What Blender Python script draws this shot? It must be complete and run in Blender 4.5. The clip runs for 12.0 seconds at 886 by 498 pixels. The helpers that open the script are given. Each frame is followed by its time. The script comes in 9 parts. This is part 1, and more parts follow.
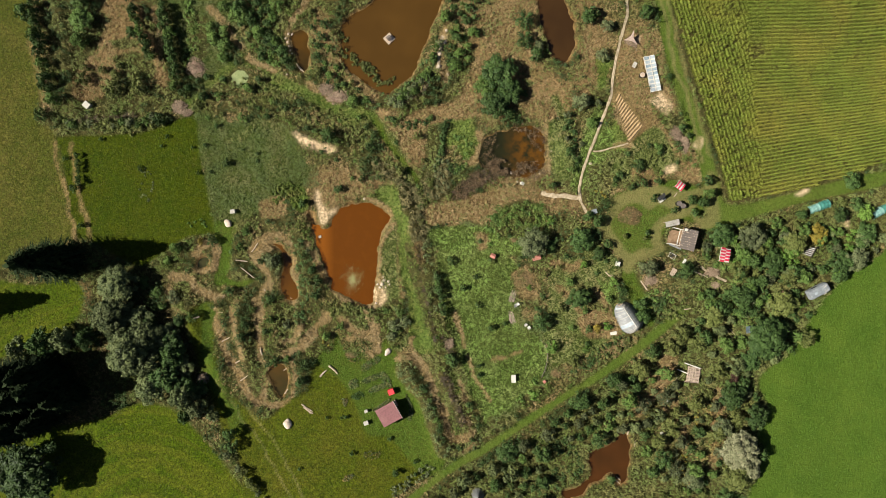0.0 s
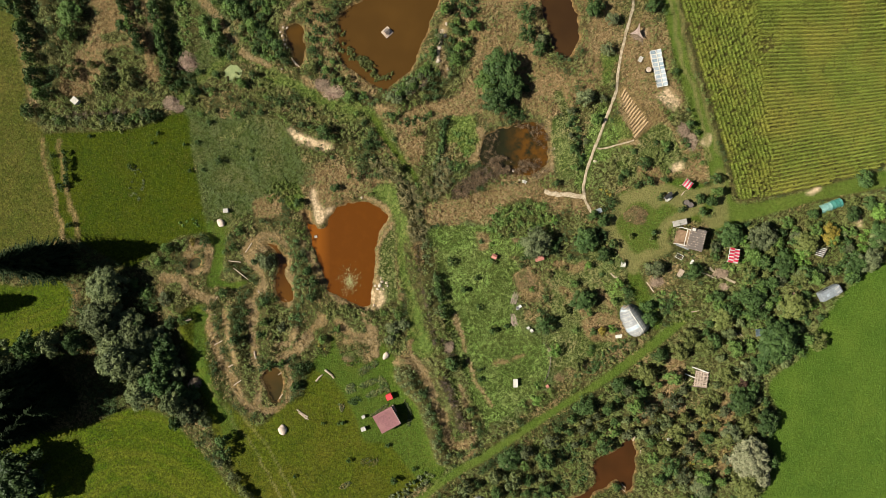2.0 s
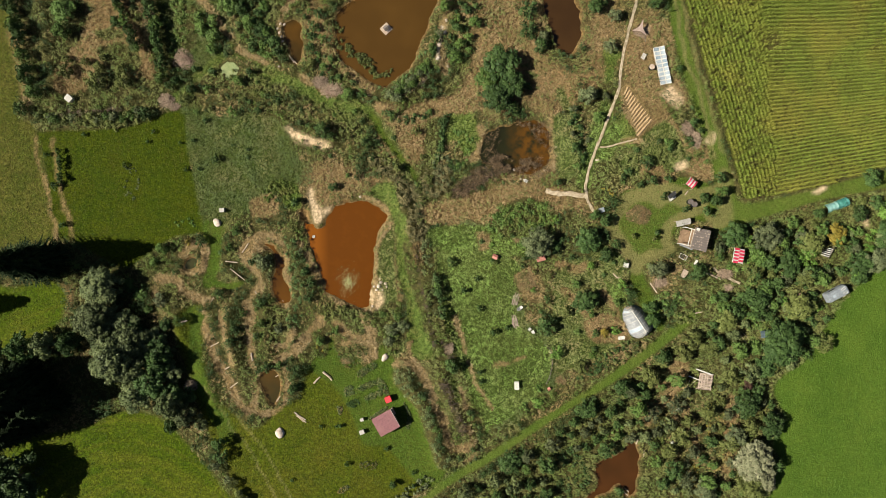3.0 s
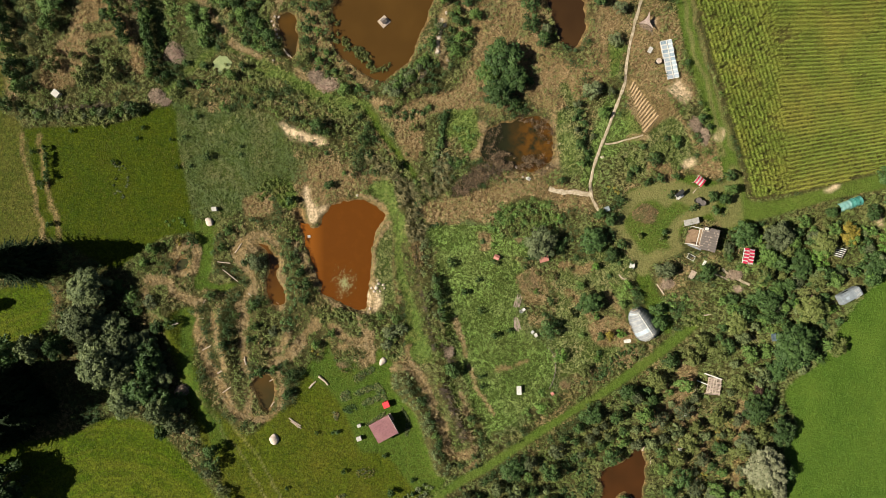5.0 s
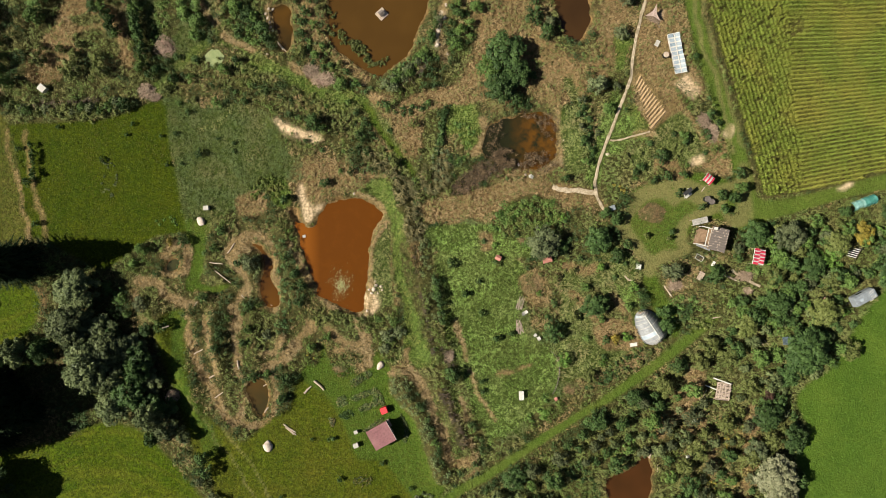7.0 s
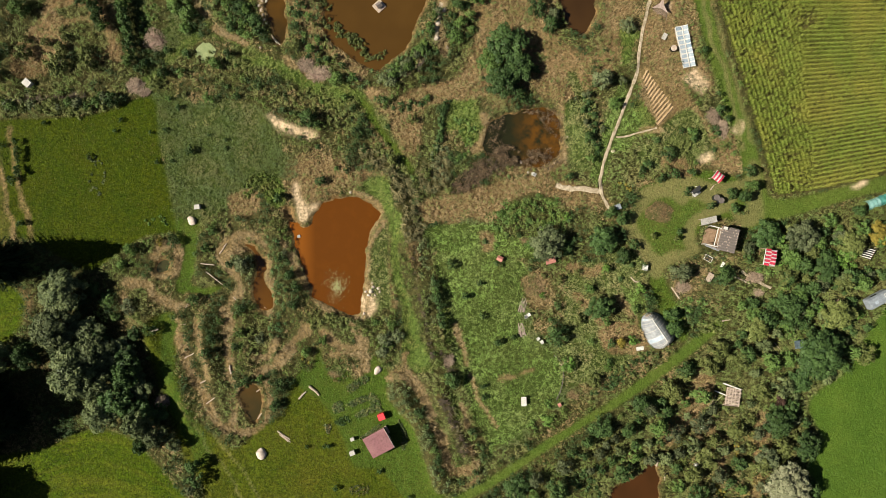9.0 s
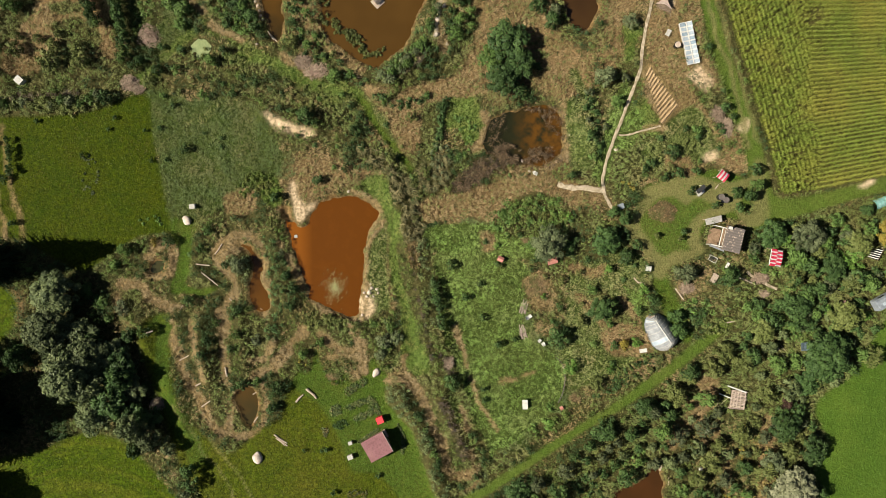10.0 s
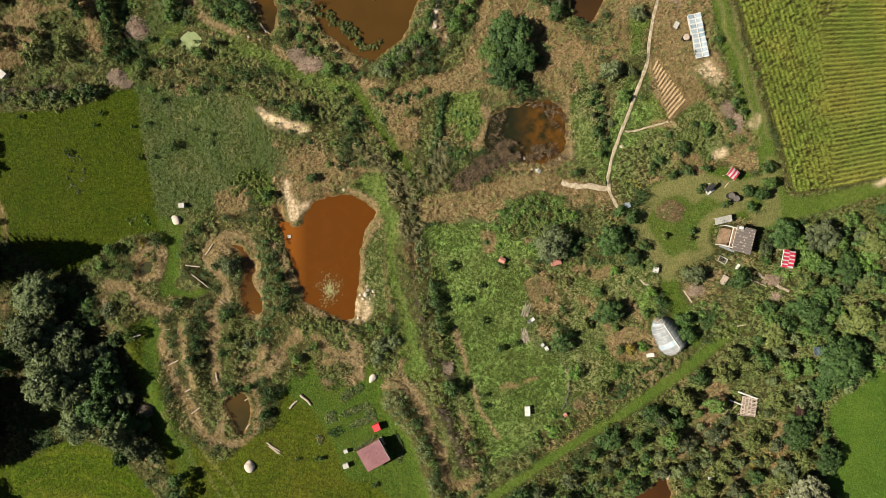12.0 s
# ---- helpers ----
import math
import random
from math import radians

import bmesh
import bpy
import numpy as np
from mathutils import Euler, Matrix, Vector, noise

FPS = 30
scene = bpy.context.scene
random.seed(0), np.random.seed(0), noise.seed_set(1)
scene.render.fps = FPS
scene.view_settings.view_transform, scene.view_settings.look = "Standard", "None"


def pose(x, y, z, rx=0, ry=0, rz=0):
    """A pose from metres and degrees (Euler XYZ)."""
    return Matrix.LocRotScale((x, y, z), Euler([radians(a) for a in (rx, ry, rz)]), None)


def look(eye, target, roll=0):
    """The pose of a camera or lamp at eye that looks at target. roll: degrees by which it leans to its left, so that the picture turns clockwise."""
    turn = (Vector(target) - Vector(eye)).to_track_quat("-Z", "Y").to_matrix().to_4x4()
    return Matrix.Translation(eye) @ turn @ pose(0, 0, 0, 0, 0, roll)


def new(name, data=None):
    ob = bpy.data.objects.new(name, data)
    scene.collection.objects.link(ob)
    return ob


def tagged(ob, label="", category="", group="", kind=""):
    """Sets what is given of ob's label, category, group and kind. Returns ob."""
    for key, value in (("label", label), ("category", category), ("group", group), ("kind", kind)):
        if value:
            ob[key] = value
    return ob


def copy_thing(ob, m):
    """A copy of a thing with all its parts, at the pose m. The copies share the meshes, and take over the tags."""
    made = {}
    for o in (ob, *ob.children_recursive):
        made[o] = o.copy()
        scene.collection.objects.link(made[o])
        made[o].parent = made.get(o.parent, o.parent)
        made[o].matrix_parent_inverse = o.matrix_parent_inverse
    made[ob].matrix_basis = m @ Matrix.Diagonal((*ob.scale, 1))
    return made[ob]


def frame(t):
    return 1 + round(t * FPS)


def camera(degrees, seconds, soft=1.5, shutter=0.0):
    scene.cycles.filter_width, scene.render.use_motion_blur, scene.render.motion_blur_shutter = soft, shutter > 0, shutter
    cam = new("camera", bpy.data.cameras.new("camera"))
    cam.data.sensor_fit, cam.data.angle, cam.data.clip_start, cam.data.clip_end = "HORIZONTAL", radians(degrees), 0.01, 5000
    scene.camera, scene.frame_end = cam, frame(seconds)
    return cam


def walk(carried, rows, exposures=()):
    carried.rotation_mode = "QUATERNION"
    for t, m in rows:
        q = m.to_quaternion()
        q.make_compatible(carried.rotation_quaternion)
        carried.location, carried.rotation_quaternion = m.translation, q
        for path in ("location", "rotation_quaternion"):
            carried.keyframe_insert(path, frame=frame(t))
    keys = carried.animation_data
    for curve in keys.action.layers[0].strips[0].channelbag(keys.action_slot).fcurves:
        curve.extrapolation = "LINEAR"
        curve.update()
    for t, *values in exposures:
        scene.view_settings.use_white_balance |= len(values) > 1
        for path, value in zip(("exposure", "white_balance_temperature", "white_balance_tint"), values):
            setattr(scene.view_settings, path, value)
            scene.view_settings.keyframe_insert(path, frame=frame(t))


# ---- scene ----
# ---------------------------------------------------------------- camera
cam = camera(70, 12.0, soft=0.5)
walk(cam, [
    (0.0, pose(0.00, 0.00, 128.80)),
    (3.0, pose(0.06, 0.10, 122.80)),
    (6.0, pose(0.12, 0.16, 116.78)),
    (9.0, pose(0.21, 0.27, 110.82)),
    (12.0, pose(0.40, 0.42, 104.75)),
])

# ---------------------------------------------------------------- sky and sun
SUN_EL, SUN_AZ = radians(42), radians(262)
sun_from = Vector((math.sin(SUN_AZ) * math.cos(SUN_EL), math.cos(SUN_AZ) * math.cos(SUN_EL), math.sin(SUN_EL)))
world = bpy.data.worlds.new("sky")
scene.world = world
world.use_nodes = True
wn = world.node_tree.nodes
sky = wn.new("ShaderNodeTexSky")
sky.sky_type, sky.sun_disc, sky.sun_elevation, sky.sun_rotation = "NISHITA", False, SUN_EL, SUN_AZ
world.node_tree.links.new(sky.outputs[0], wn["Background"].inputs[0])
wn["Background"].inputs[1].default_value = 0.022
sun = new("sun", bpy.data.lights.new("sun", "SUN"))
sun.data.energy, sun.data.angle, sun.data.color = 5.0, radians(0.55), (1.0, 0.942, 0.80)
sun.matrix_world = look(sun_from * 300, (0, 0, 0))
scene.view_settings.exposure = 1.175

# ---------------------------------------------------------------- plan helpers
RNG = np.random.default_rng(7)


def hash2(i, j, k):
    v = np.sin(i * 127.1 + j * 311.7 + k * 74.7) * 43758.5453
    return v - np.floor(v)


def vnoise(x, y, k=0):
    """Smooth value noise, 0 to 1, one cell a unit."""
    i, j = np.floor(x), np.floor(y)
    u, v = x - i, y - j
    u, v = u * u * (3 - 2 * u), v * v * (3 - 2 * v)
    a, b = hash2(i, j, k), hash2(i + 1, j, k)
    c, d = hash2(i, j + 1, k), hash2(i + 1, j + 1, k)
    return (a * (1 - u) + b * u) * (1 - v) + (c * (1 - u) + d * u) * v


def fbm(x, y, size, k=0, octaves=3):
    total, amp, norm = 0, 1.0, 0
    for o in range(octaves):
        total = total + amp * vnoise(x / size, y / size, k + o * 13)
        norm, amp, size = norm + amp, amp * 0.5, size * 0.5
    return total / norm


def smooth(d, a, b):
    t = np.clip((d - a) / (b - a), 0, 1)
    return t * t * (3 - 2 * t)


def catmull(pts, closed=False, steps=6):
    p = np.array([q[:2] for q in pts], float)
    n, out = len(p), []
    for i in range(n if closed else n - 1):
        if closed:
            a, b, c, d = p[i - 1], p[i], p[(i + 1) % n], p[(i + 2) % n]
        else:
            a, b, c, d = p[max(i - 1, 0)], p[i], p[i + 1], p[min(i + 2, n - 1)]
        for s in range(steps):
            t = s / steps
            out.append(0.5 * (2 * b + (c - a) * t + (2 * a - 5 * b + 4 * c - d) * t * t + (3 * b - a - 3 * c + d) * t ** 3))
    if not closed:
        out.append(p[-1])
    return np.array(out)


def away(X, Y, line, closed=False):
    """Distance to a line; inside a closed one it is negative."""
    best = np.full(X.shape, 1e9)
    inside = np.zeros(X.shape, bool)
    n = len(line)
    for i in range(n if closed else n - 1):
        ax, ay = line[i]
        bx, by = line[(i + 1) % n]
        dx, dy = bx - ax, by - ay
        t = np.clip(((X - ax) * dx + (Y - ay) * dy) / (dx * dx + dy * dy + 1e-9), 0, 1)
        best = np.minimum(best, (X - ax - t * dx) ** 2 + (Y - ay - t * dy) ** 2)
        if closed and dy:
            inside ^= ((ay > Y) != (by > Y)) & (X < (Y - ay) * dx / dy + ax)
    best = np.sqrt(best)
    return np.where(inside, -best, best) if closed else best


# ---------------------------------------------------------------- the plan, in metres
PONDS = {}
PONDS["orange"] = [(-27.4, 7.7), (-26.5, 5.2), (-24.8, 4.3), (-23.3, 4.7), (-22.5, 6.3), (-21.2, 8.2), (-19.1, 9.1), (-16.3, 9.9), 
    (-13.8, 9.1), (-12.0, 7.7), (-10.6, 6.9), (-11.0, 5.6), (-12.4, 3.3), (-13.1, 0.1), (-13.5, -4.5), 
    (-13.8, -8.5), (-14.3, -11.2), (-16.6, -11.3), (-19.1, -10.2), (-21.4, -9.3), (-23.0, -7.0), (-24.2, -3.1), 
    (-25.5, 0.6), (-26.9, 4.1)]
PONDS["bay"] = [(-27.6, 7.7), (-26.2, 7.7), (-25.4, 5.4), (-24.4, 3.3), (-26.2, 2.4), (-27.1, 4.9)]
PONDS["duck"] = [(-20.4, 46.1), (-18.9, 47.8), (-15.4, 49.8), (-9.7, 55.3), (0.7, 55.3), (-0.9, 49.0), (-2.8, 43.8), 
    (-4.5, 39.2), (-6.2, 35.8), (-8.7, 33.2), (-11.4, 31.7), (-13.7, 32.3), (-16.6, 34.3), (-19.3, 36.0), 
    (-20.7, 39.2), (-20.9, 42.7)]
PONDS["oval"] = [(19.1, 54.2), (23.1, 53.6), (25.5, 49.6), (26.8, 45.5), (26.9, 41.5), (25.4, 38.3), (23.7, 37.8), (22.0, 39.8), 
    (20.5, 43.8), (19.3, 48.4)]
PONDS["reed"] = [(7.3, 20.0), (8.8, 22.9), (11.0, 23.8), (14.5, 24.7), (18.5, 25.2), (20.9, 22.5), (20.9, 19.1), (20.0, 16.2), 
    (16.5, 14.2), (13.6, 15.5), (10.8, 16.1), (7.6, 17.0)]
PONDS["sliver"] = [(-30.9, 43.8), (-29.0, 45.0), (-27.5, 43.8), (-27.3, 40.4), (-27.4, 37.1), (-29.0, 36.1), (-29.9, 39.0), 
    (-30.6, 41.3)]
PONDS["crook"] = [(-35.0, 1.3), (-33.6, 1.3), (-32.2, 0.3), (-31.2, -1.0), (-30.8, -2.8), (-31.2, -4.5), (-30.8, -6.1), 
    (-29.9, -7.5), (-29.3, -9.3), (-30.1, -10.7), (-31.7, -10.5), (-32.9, -8.4), (-33.4, -6.3), (-32.8, -4.5), 
    (-32.4, -2.6), (-33.1, -1.0), (-34.3, -0.1), (-35.2, 0.3)]
PONDS["red"] = [(30.1, -41.3), (33.5, -39.9), (36.1, -37.7), (37.7, -38.0), (38.2, -41.3), (37.5, -46.8), (35.6, -48.4), 
    (35.0, -46.6), (34.0, -45.7), (32.4, -47.0), (30.1, -48.2), (28.3, -50.3), (24.8, -50.9), (23.9, -49.3), 
    (27.1, -48.4), (29.4, -46.5), (29.9, -43.6)]
PONDS["small"] = [(-35.6, -24.0), (-33.6, -23.3), (-31.7, -24.4), (-31.6, -27.7), (-32.8, -30.0), (-34.4, -29.1), (-35.3, -26.6)]
PONDS["puddle"] = [(-50.1, -2.8), (-49.0, -1.6), (-47.8, -2.2), (-48.3, -3.8), (-49.7, -4.3)]
BIG_BANK = [(-9.7, 12.3), (-8.3, 9.1), (-6.8, 5.4), (-5.4, -2.3), (-4.4, -6.8), (-3.3, -11.8), (-2.4, -18.3)]
BANKS = []
BANKS.append((BIG_BANK, 1.0, 1.7))
BANKS.append(([(-7.8, -24.0), (-4.8, -28.6), (-2.3, -34.4), (0.0, -40.1)], 1.1, 1.7))
BANKS.append(([(-0.5, -25.2), (1.8, -29.8), (3.6, -34.4), (5.9, -38.4)], 0.9, 1.5))
BANKS.append(([(-2.2, -5.6), (-1.0, -11.4), (0.7, -17.1)], 1.0, 1.8))
BANKS.append(([(-29.7, 5.9), (-28.6, 0.1), (-27.3, -5.6), (-26.0, -10.0)], 0.5, 1.2))
BANKS.append(([(-22.3, -12.5), (-17.7, -12.8), (-14.8, -12.5)], 1.0, 1.5))
BANKS.append(([(-41.2, -12.0), (-41.4, -16.6), (-39.6, -23.5)], 1.0, 1.2))
BANKS.append(([(-34.5, -12.3), (-34.0, -17.1), (-33.4, -22.0)], 0.9, 1.2))
BANKS.append(([(-37.0, -1.6), (-35.2, -3.1), (-34.5, -5.1)], 0.8, 1.6))
BANKS.append(([(-41.9, -3.3), (-39.6, -5.4)], 0.7, 1.3))
BANKS.append(([(-29.2, -14.8), (-28.5, -17.7)], 0.7, 1.3))
BANKS.append(([(-52.2, -10.2), (-50.5, -17.1), (-46.5, -22.9), (-44.2, -29.8)], 0.8, 1.6))
BANKS.append(([(-30.4, 23.1), (-25.8, 21.7), (-21.2, 21.0)], 0.8, 1.6))
BANKS.append(([(21.4, 26.0), (24.8, 20.8), (24.8, 16.2)], 0.9, 1.8))
BANKS.append(([(-10.8, 27.7), (-5.1, 31.2), (-1.0, 36.9)], 0.8, 1.6))
BANKS.append(([(-78.7, 48.4), (-76.6, 39.2), (-75.2, 28.9)], 0.8, 1.8))
BANKS.append(([(-60.3, 46.1), (-57.4, 38.1)], 0.8, 1.5))
pond_lines = {k: catmull(v, True, 4) for k, v in PONDS.items()}
bank_lines = [(catmull(a, False, 4), h, w) for a, h, w in BANKS]


def warped(X, Y, amount=0.5, size=2.2):
    return X + (fbm(X, Y, size, 3) - 0.5) * amount * 2, Y + (fbm(X, Y, size, 9) - 0.5) * amount * 2


def pond_gap(X, Y):
    wx, wy = warped(X, Y, 0.55, 1.6)
    d = np.full(np.shape(X), 1e9)
    for line in pond_lines.values():
        d = np.minimum(d, away(wx, wy, line, True))
    return d


def height(X, Y):
    X, Y = np.asarray(X, float), np.asarray(Y, float)
    z = (fbm(X, Y, 9, 21) - 0.5) * 0.5 + (fbm(X, Y, 1.7, 31, 2) - 0.5) * 0.12
    for line, h, w in bank_lines:
        d = away(X, Y, line)
        z = z + h * np.exp(-(d / w) ** 2) * (0.75 + 0.5 * vnoise(X / 3, Y / 3, 5))
    edge = smooth(np.maximum(np.abs(X) / 98, np.abs(Y) / 60), 0.9, 1.0)
    z = z * (1 - edge)
    d = pond_gap(X, Y)
    shore = smooth(d, -0.5, 1.6)
    z = z * shore + (smooth(d, -1.6, 0.7) - 1) * 0.9
    return z


def sampled(grid, x, y):
    """A value of the plan, between the points of a 0.4 m grid."""
    fx, fy = np.clip((np.asarray(x, float) + 104) / 0.4, 0, 519.9), np.clip((np.asarray(y, float) + 64) / 0.4, 0, 319.9)
    i, j = fx.astype(int), fy.astype(int)
    u, v = fx - i, fy - j
    return (grid[j, i] * (1 - u) + grid[j, i + 1] * u) * (1 - v) + (grid[j + 1, i] * (1 - u) + grid[j + 1, i + 1] * u) * v


GX, GY = np.meshgrid(-104 + 0.4 * np.arange(521), -64 + 0.4 * np.arange(321))
GRID_Z, GRID_POND = height(GX, GY), pond_gap(GX, GY)


def ground_z(x, y):
    return float(sampled(GRID_Z, x, y))


# kinds of ground, each a set of outlines with soft, ragged edges
ZONES = []
ZONES.append(("pasture", 0.8, [[(-97.1, 57.6), (-85.6, 57.6), (-83.3, 43.8), (-81.0, 33.5), (-82.7, 26.0), (-78.7, 23.1), (-76.6, 12.8), 
    (-75.2, 3.0), (-77.5, 1.8), (-86.7, 0.1), (-90.2, -3.3), (-97.1, -3.3)]]))
ZONES.append(("mown", 0.35, [[(-78.2, 22.8), (-61.4, 23.7), (-51.1, 27.1), (-49.7, 19.7), (-46.7, 5.3), (-45.5, 3.3), (-52.2, 2.4), 
    (-59.1, -2.2), (-62.6, -3.3), (-71.8, 1.8), (-74.8, 3.0), (-76.6, 12.8), (-78.0, 20.6)]]))
ZONES.append(("lawn", 0.5, [[(-97.1, -6.8), (-83.3, -7.4), (-76.6, -5.6), (-72.9, -9.1), (-75.4, -15.4), (-83.3, -18.3), (-90.2, -22.3), 
    (-97.1, -22.9)],
                   [(-97.1, -40.1), (-78.7, -36.1), (-69.5, -34.6), (-62.6, -31.5), (-55.7, -32.3), (-50.5, -36.7), (-46.5, -41.3), 
    (-41.9, -47.0), (-37.8, -52.8), (-39.6, -59.7), (-97.1, -59.7)]]))
ZONES.append(("olive", 0.7, [[(-45.3, -28.6), (-40.7, -32.1), (-36.1, -35.0), (-32.7, -31.2), (-28.1, -28.6), (-25.8, -22.9), (-22.9, -24.6), 
    (-18.9, -28.6), (-16.6, -32.1), (-14.3, -37.8), (-9.7, -38.4), (-2.8, -44.7), (-7.4, -48.4), (-14.3, -53.4), 
    (-16.6, -59.7), (-36.1, -59.7), (-41.9, -41.3), (-45.9, -34.4)],
                    [(-51.6, -13.7), (-47.4, -11.4), (-45.9, -22.9), (-44.2, -29.8), (-41.9, -36.7), (-44.7, -37.8), (-47.6, -29.8), 
    (-49.9, -22.9)]]))
ZONES.append(("green", 0.4, [[(-25.8, -22.9), (-22.3, -18.3), (-20.0, -13.7), (-15.4, -22.9), (-11.5, -17.5), (-10.0, -18.6), (-9.4, -21.2), 
    (-7.5, -25.0), (-5.0, -30.2), (-2.6, -35.8), (-0.7, -40.8), (0.8, -42.7), (-1.6, -45.9), (-5.1, -45.3), (-10.8, -38.4), (-15.4, -37.8), (-17.7, -32.1), 
    (-21.2, -26.3)],
                    [(-46.7, 5.3), (-42.8, 5.3), (-42.4, 0.1), (-45.9, -3.3), (-47.4, -9.1), (-49.7, -13.7), (-51.1, -11.4), 
    (-46.5, 0.1)],
                    [(34.6, 11.0), (39.8, 12.4), (45.5, 14.1), (51.3, 12.8), (53.6, 10.5), (52.4, 7.0), (50.7, 5.3), (46.7, 5.9), 
    (43.8, 1.3), (40.9, -1.6), (38.6, -3.3), (40.4, -7.9), (43.2, -13.7), (41.9, -16.0), (38.6, -11.4), 
    (36.3, -5.6), (37.5, -2.8), (35.2, 1.3), (32.3, 4.1), (33.5, 7.0)]]))
ZONES.append(("track", 0.35, [[(-10.8, -53.4), (-5.1, -48.4), (1.8, -43.0), (8.7, -39.2), (16.8, -33.8), (24.8, -28.9), (31.7, -24.3), 
    (38.6, -19.2), (45.5, -13.7), (49.0, -11.4), (50.4, -12.8), (46.7, -16.0), (39.8, -21.5), (32.9, -26.3), 
    (24.8, -31.2), (16.8, -36.5), (8.7, -41.9), (0.7, -46.5), (-7.4, -53.4), (-8.5, -56.2), (-13.1, -56.2)],
                     [(42.8, 55.3), (45.8, 55.3), (47.5, 42.7), (50.6, 32.3), (54.1, 22.0), (56.6, 13.3), (58.7, 9.3), (70.8, 11.6), 
    (80.0, 14.1), (90.2, 16.2), (90.2, 12.8), (82.3, 11.0), (73.1, 9.1), (63.9, 6.4), (58.2, 4.7), (55.0, 3.3), 
    (52.4, 4.1), (53.1, 8.2), (52.2, 13.9), (51.1, 19.7), (47.5, 30.0), (44.9, 39.2), (43.5, 46.1)]]))
ZONES.append(("field", 0.5, [[(98.4, 2.4), (89.2, -1.0), (80.0, -7.4), (75.4, -13.1), (73.1, -17.1), (70.8, -21.2), (65.1, -25.2), 
    (64.5, -28.6), (66.5, -33.2), (63.9, -37.8), (65.7, -41.3), (63.4, -45.9), (61.4, -51.6), (59.3, -59.7), 
    (98.4, -59.7)]]))
ZONES.append(("worn", 0.3, [[(31.1, 4.9), (33.1, 6.3), (34.0, 9.8), (36.3, 11.4), (43.2, 13.0), (47.8, 11.8), (51.5, 12.2), (55.0, 12.8), 
    (55.7, 5.3), (52.4, 4.1), (50.4, 6.8), (48.4, 6.1), (46.1, 5.6), (44.6, 4.1), (44.4, 1.8), (45.3, -0.1), 
    (43.2, -1.3), (39.2, -2.9), (38.6, -4.7), (36.8, -4.7), (35.2, -1.7), (32.0, 3.0)]]))
ZONES.append(("island", 0.3, [[(34.0, 4.7), (35.6, 7.2), (37.3, 8.9), (39.8, 9.3), (42.1, 7.9), (43.9, 9.1), (46.5, 7.9), (45.5, 7.0), 
    (43.7, 5.9), (42.4, 4.1), (42.3, 1.5), (42.8, 0.1), (40.4, 0.1), (38.1, -0.9), (36.3, 1.3)], [(52.0, 10.5), (53.6, 10.2), (53.1, 6.4), (51.5, 7.0)]]))
ZONES.append(("rough", 1.0, [[(-2.2, 4.5), (8.7, 5.3), (8.7, -0.5), (-1.6, -1.0)], [(-51.1, 28.9), (-41.9, 26.0), (-32.7, 25.4), (-25.8, 16.2), (-28.1, 11.6), (-36.1, 10.5), (-40.7, 6.4), 
    (-45.9, 4.7), (-47.0, 5.9), (-49.7, 19.7)],
                    [(-1.6, 0.1), (7.6, 1.3), (9.9, -3.3), (13.9, -4.5), (15.1, -13.7), (21.4, -19.4), (23.1, -25.2), (20.2, -29.8), 
    (13.3, -33.8), (8.2, -37.8), (7.0, -36.7), (5.3, -28.6), (1.8, -18.3), (0.7, -9.1)],
                    [(-56.8, 50.7), (-52.2, 55.3), (-44.2, 55.3), (-41.9, 39.2), (-52.2, 28.9), (-52.2, 36.9)]]))
ZONES.append(("lush", 0.8, [[(31.7, 19.1), (34.3, 27.7), (35.8, 27.1), (37.7, 20.6), (34.0, 18.7)], [(31.7, 38.1), (34.3, 39.2), (34.0, 33.5), (32.0, 32.3)],
                   [(-21.2, 28.3), (-15.4, 29.3), (-14.8, 27.3), (-20.0, 26.3)],
                   [(0.9, 24.5), (5.3, 26.3), (7.0, 22.9), (4.8, 20.6), (1.6, 20.6)],
                   [(19.7, -40.1), (22.0, -39.6), (22.5, -43.6), (20.2, -47.0)]]))
ZONES.append(("dry", 1.6, []))
ZONES[-1][-1].append([(-11.5, 4.5), (-9.2, 4.5), (-8.1, -3.3), (-6.7, -11.4), (-8.1, -15.4), (-10.1, -11.4), (-11.4, -3.3)])
ZONES[-1][-1].append([(26.0, 50.7), (32.0, 50.7), (32.4, 38.1), (27.4, 36.7), (27.4, 43.8)])
ZONES[-1][-1].append([(-17.7, 31.7), (-10.8, 30.2), (-9.1, 26.8), (-14.3, 27.5)])
ZONES[-1][-1].append([(-26.2, 49.6), (-21.2, 45.0), (-21.2, 35.2), (-24.0, 34.6), (-26.2, 41.5)])
ZONES[-1][-1].append([(-13.7, 24.8), (-2.8, 22.0), (-3.9, 16.2), (-9.7, 17.9)])
ZONES[-1][-1].append([(1.8, 54.2), (9.9, 54.2), (7.6, 43.8), (1.8, 46.1)])
ZONES[-1][-1].append([(16.8, 28.9), (23.1, 29.4), (23.1, 24.8), (17.9, 26.0)])
ZONES[-1][-1].append([(-78.1, -6.8), (-72.3, -6.4), (-71.5, -9.7), (-75.2, -12.0), (-77.0, -10.2)])
ZONES[-1][-1].append([(-70.6, 55.3), (-63.7, 55.3), (-60.3, 46.1), (-62.6, 41.5), (-56.8, 38.1), (-57.4, 34.0), (-67.2, 36.9), 
    (-71.8, 38.6), (-69.5, 43.8)])
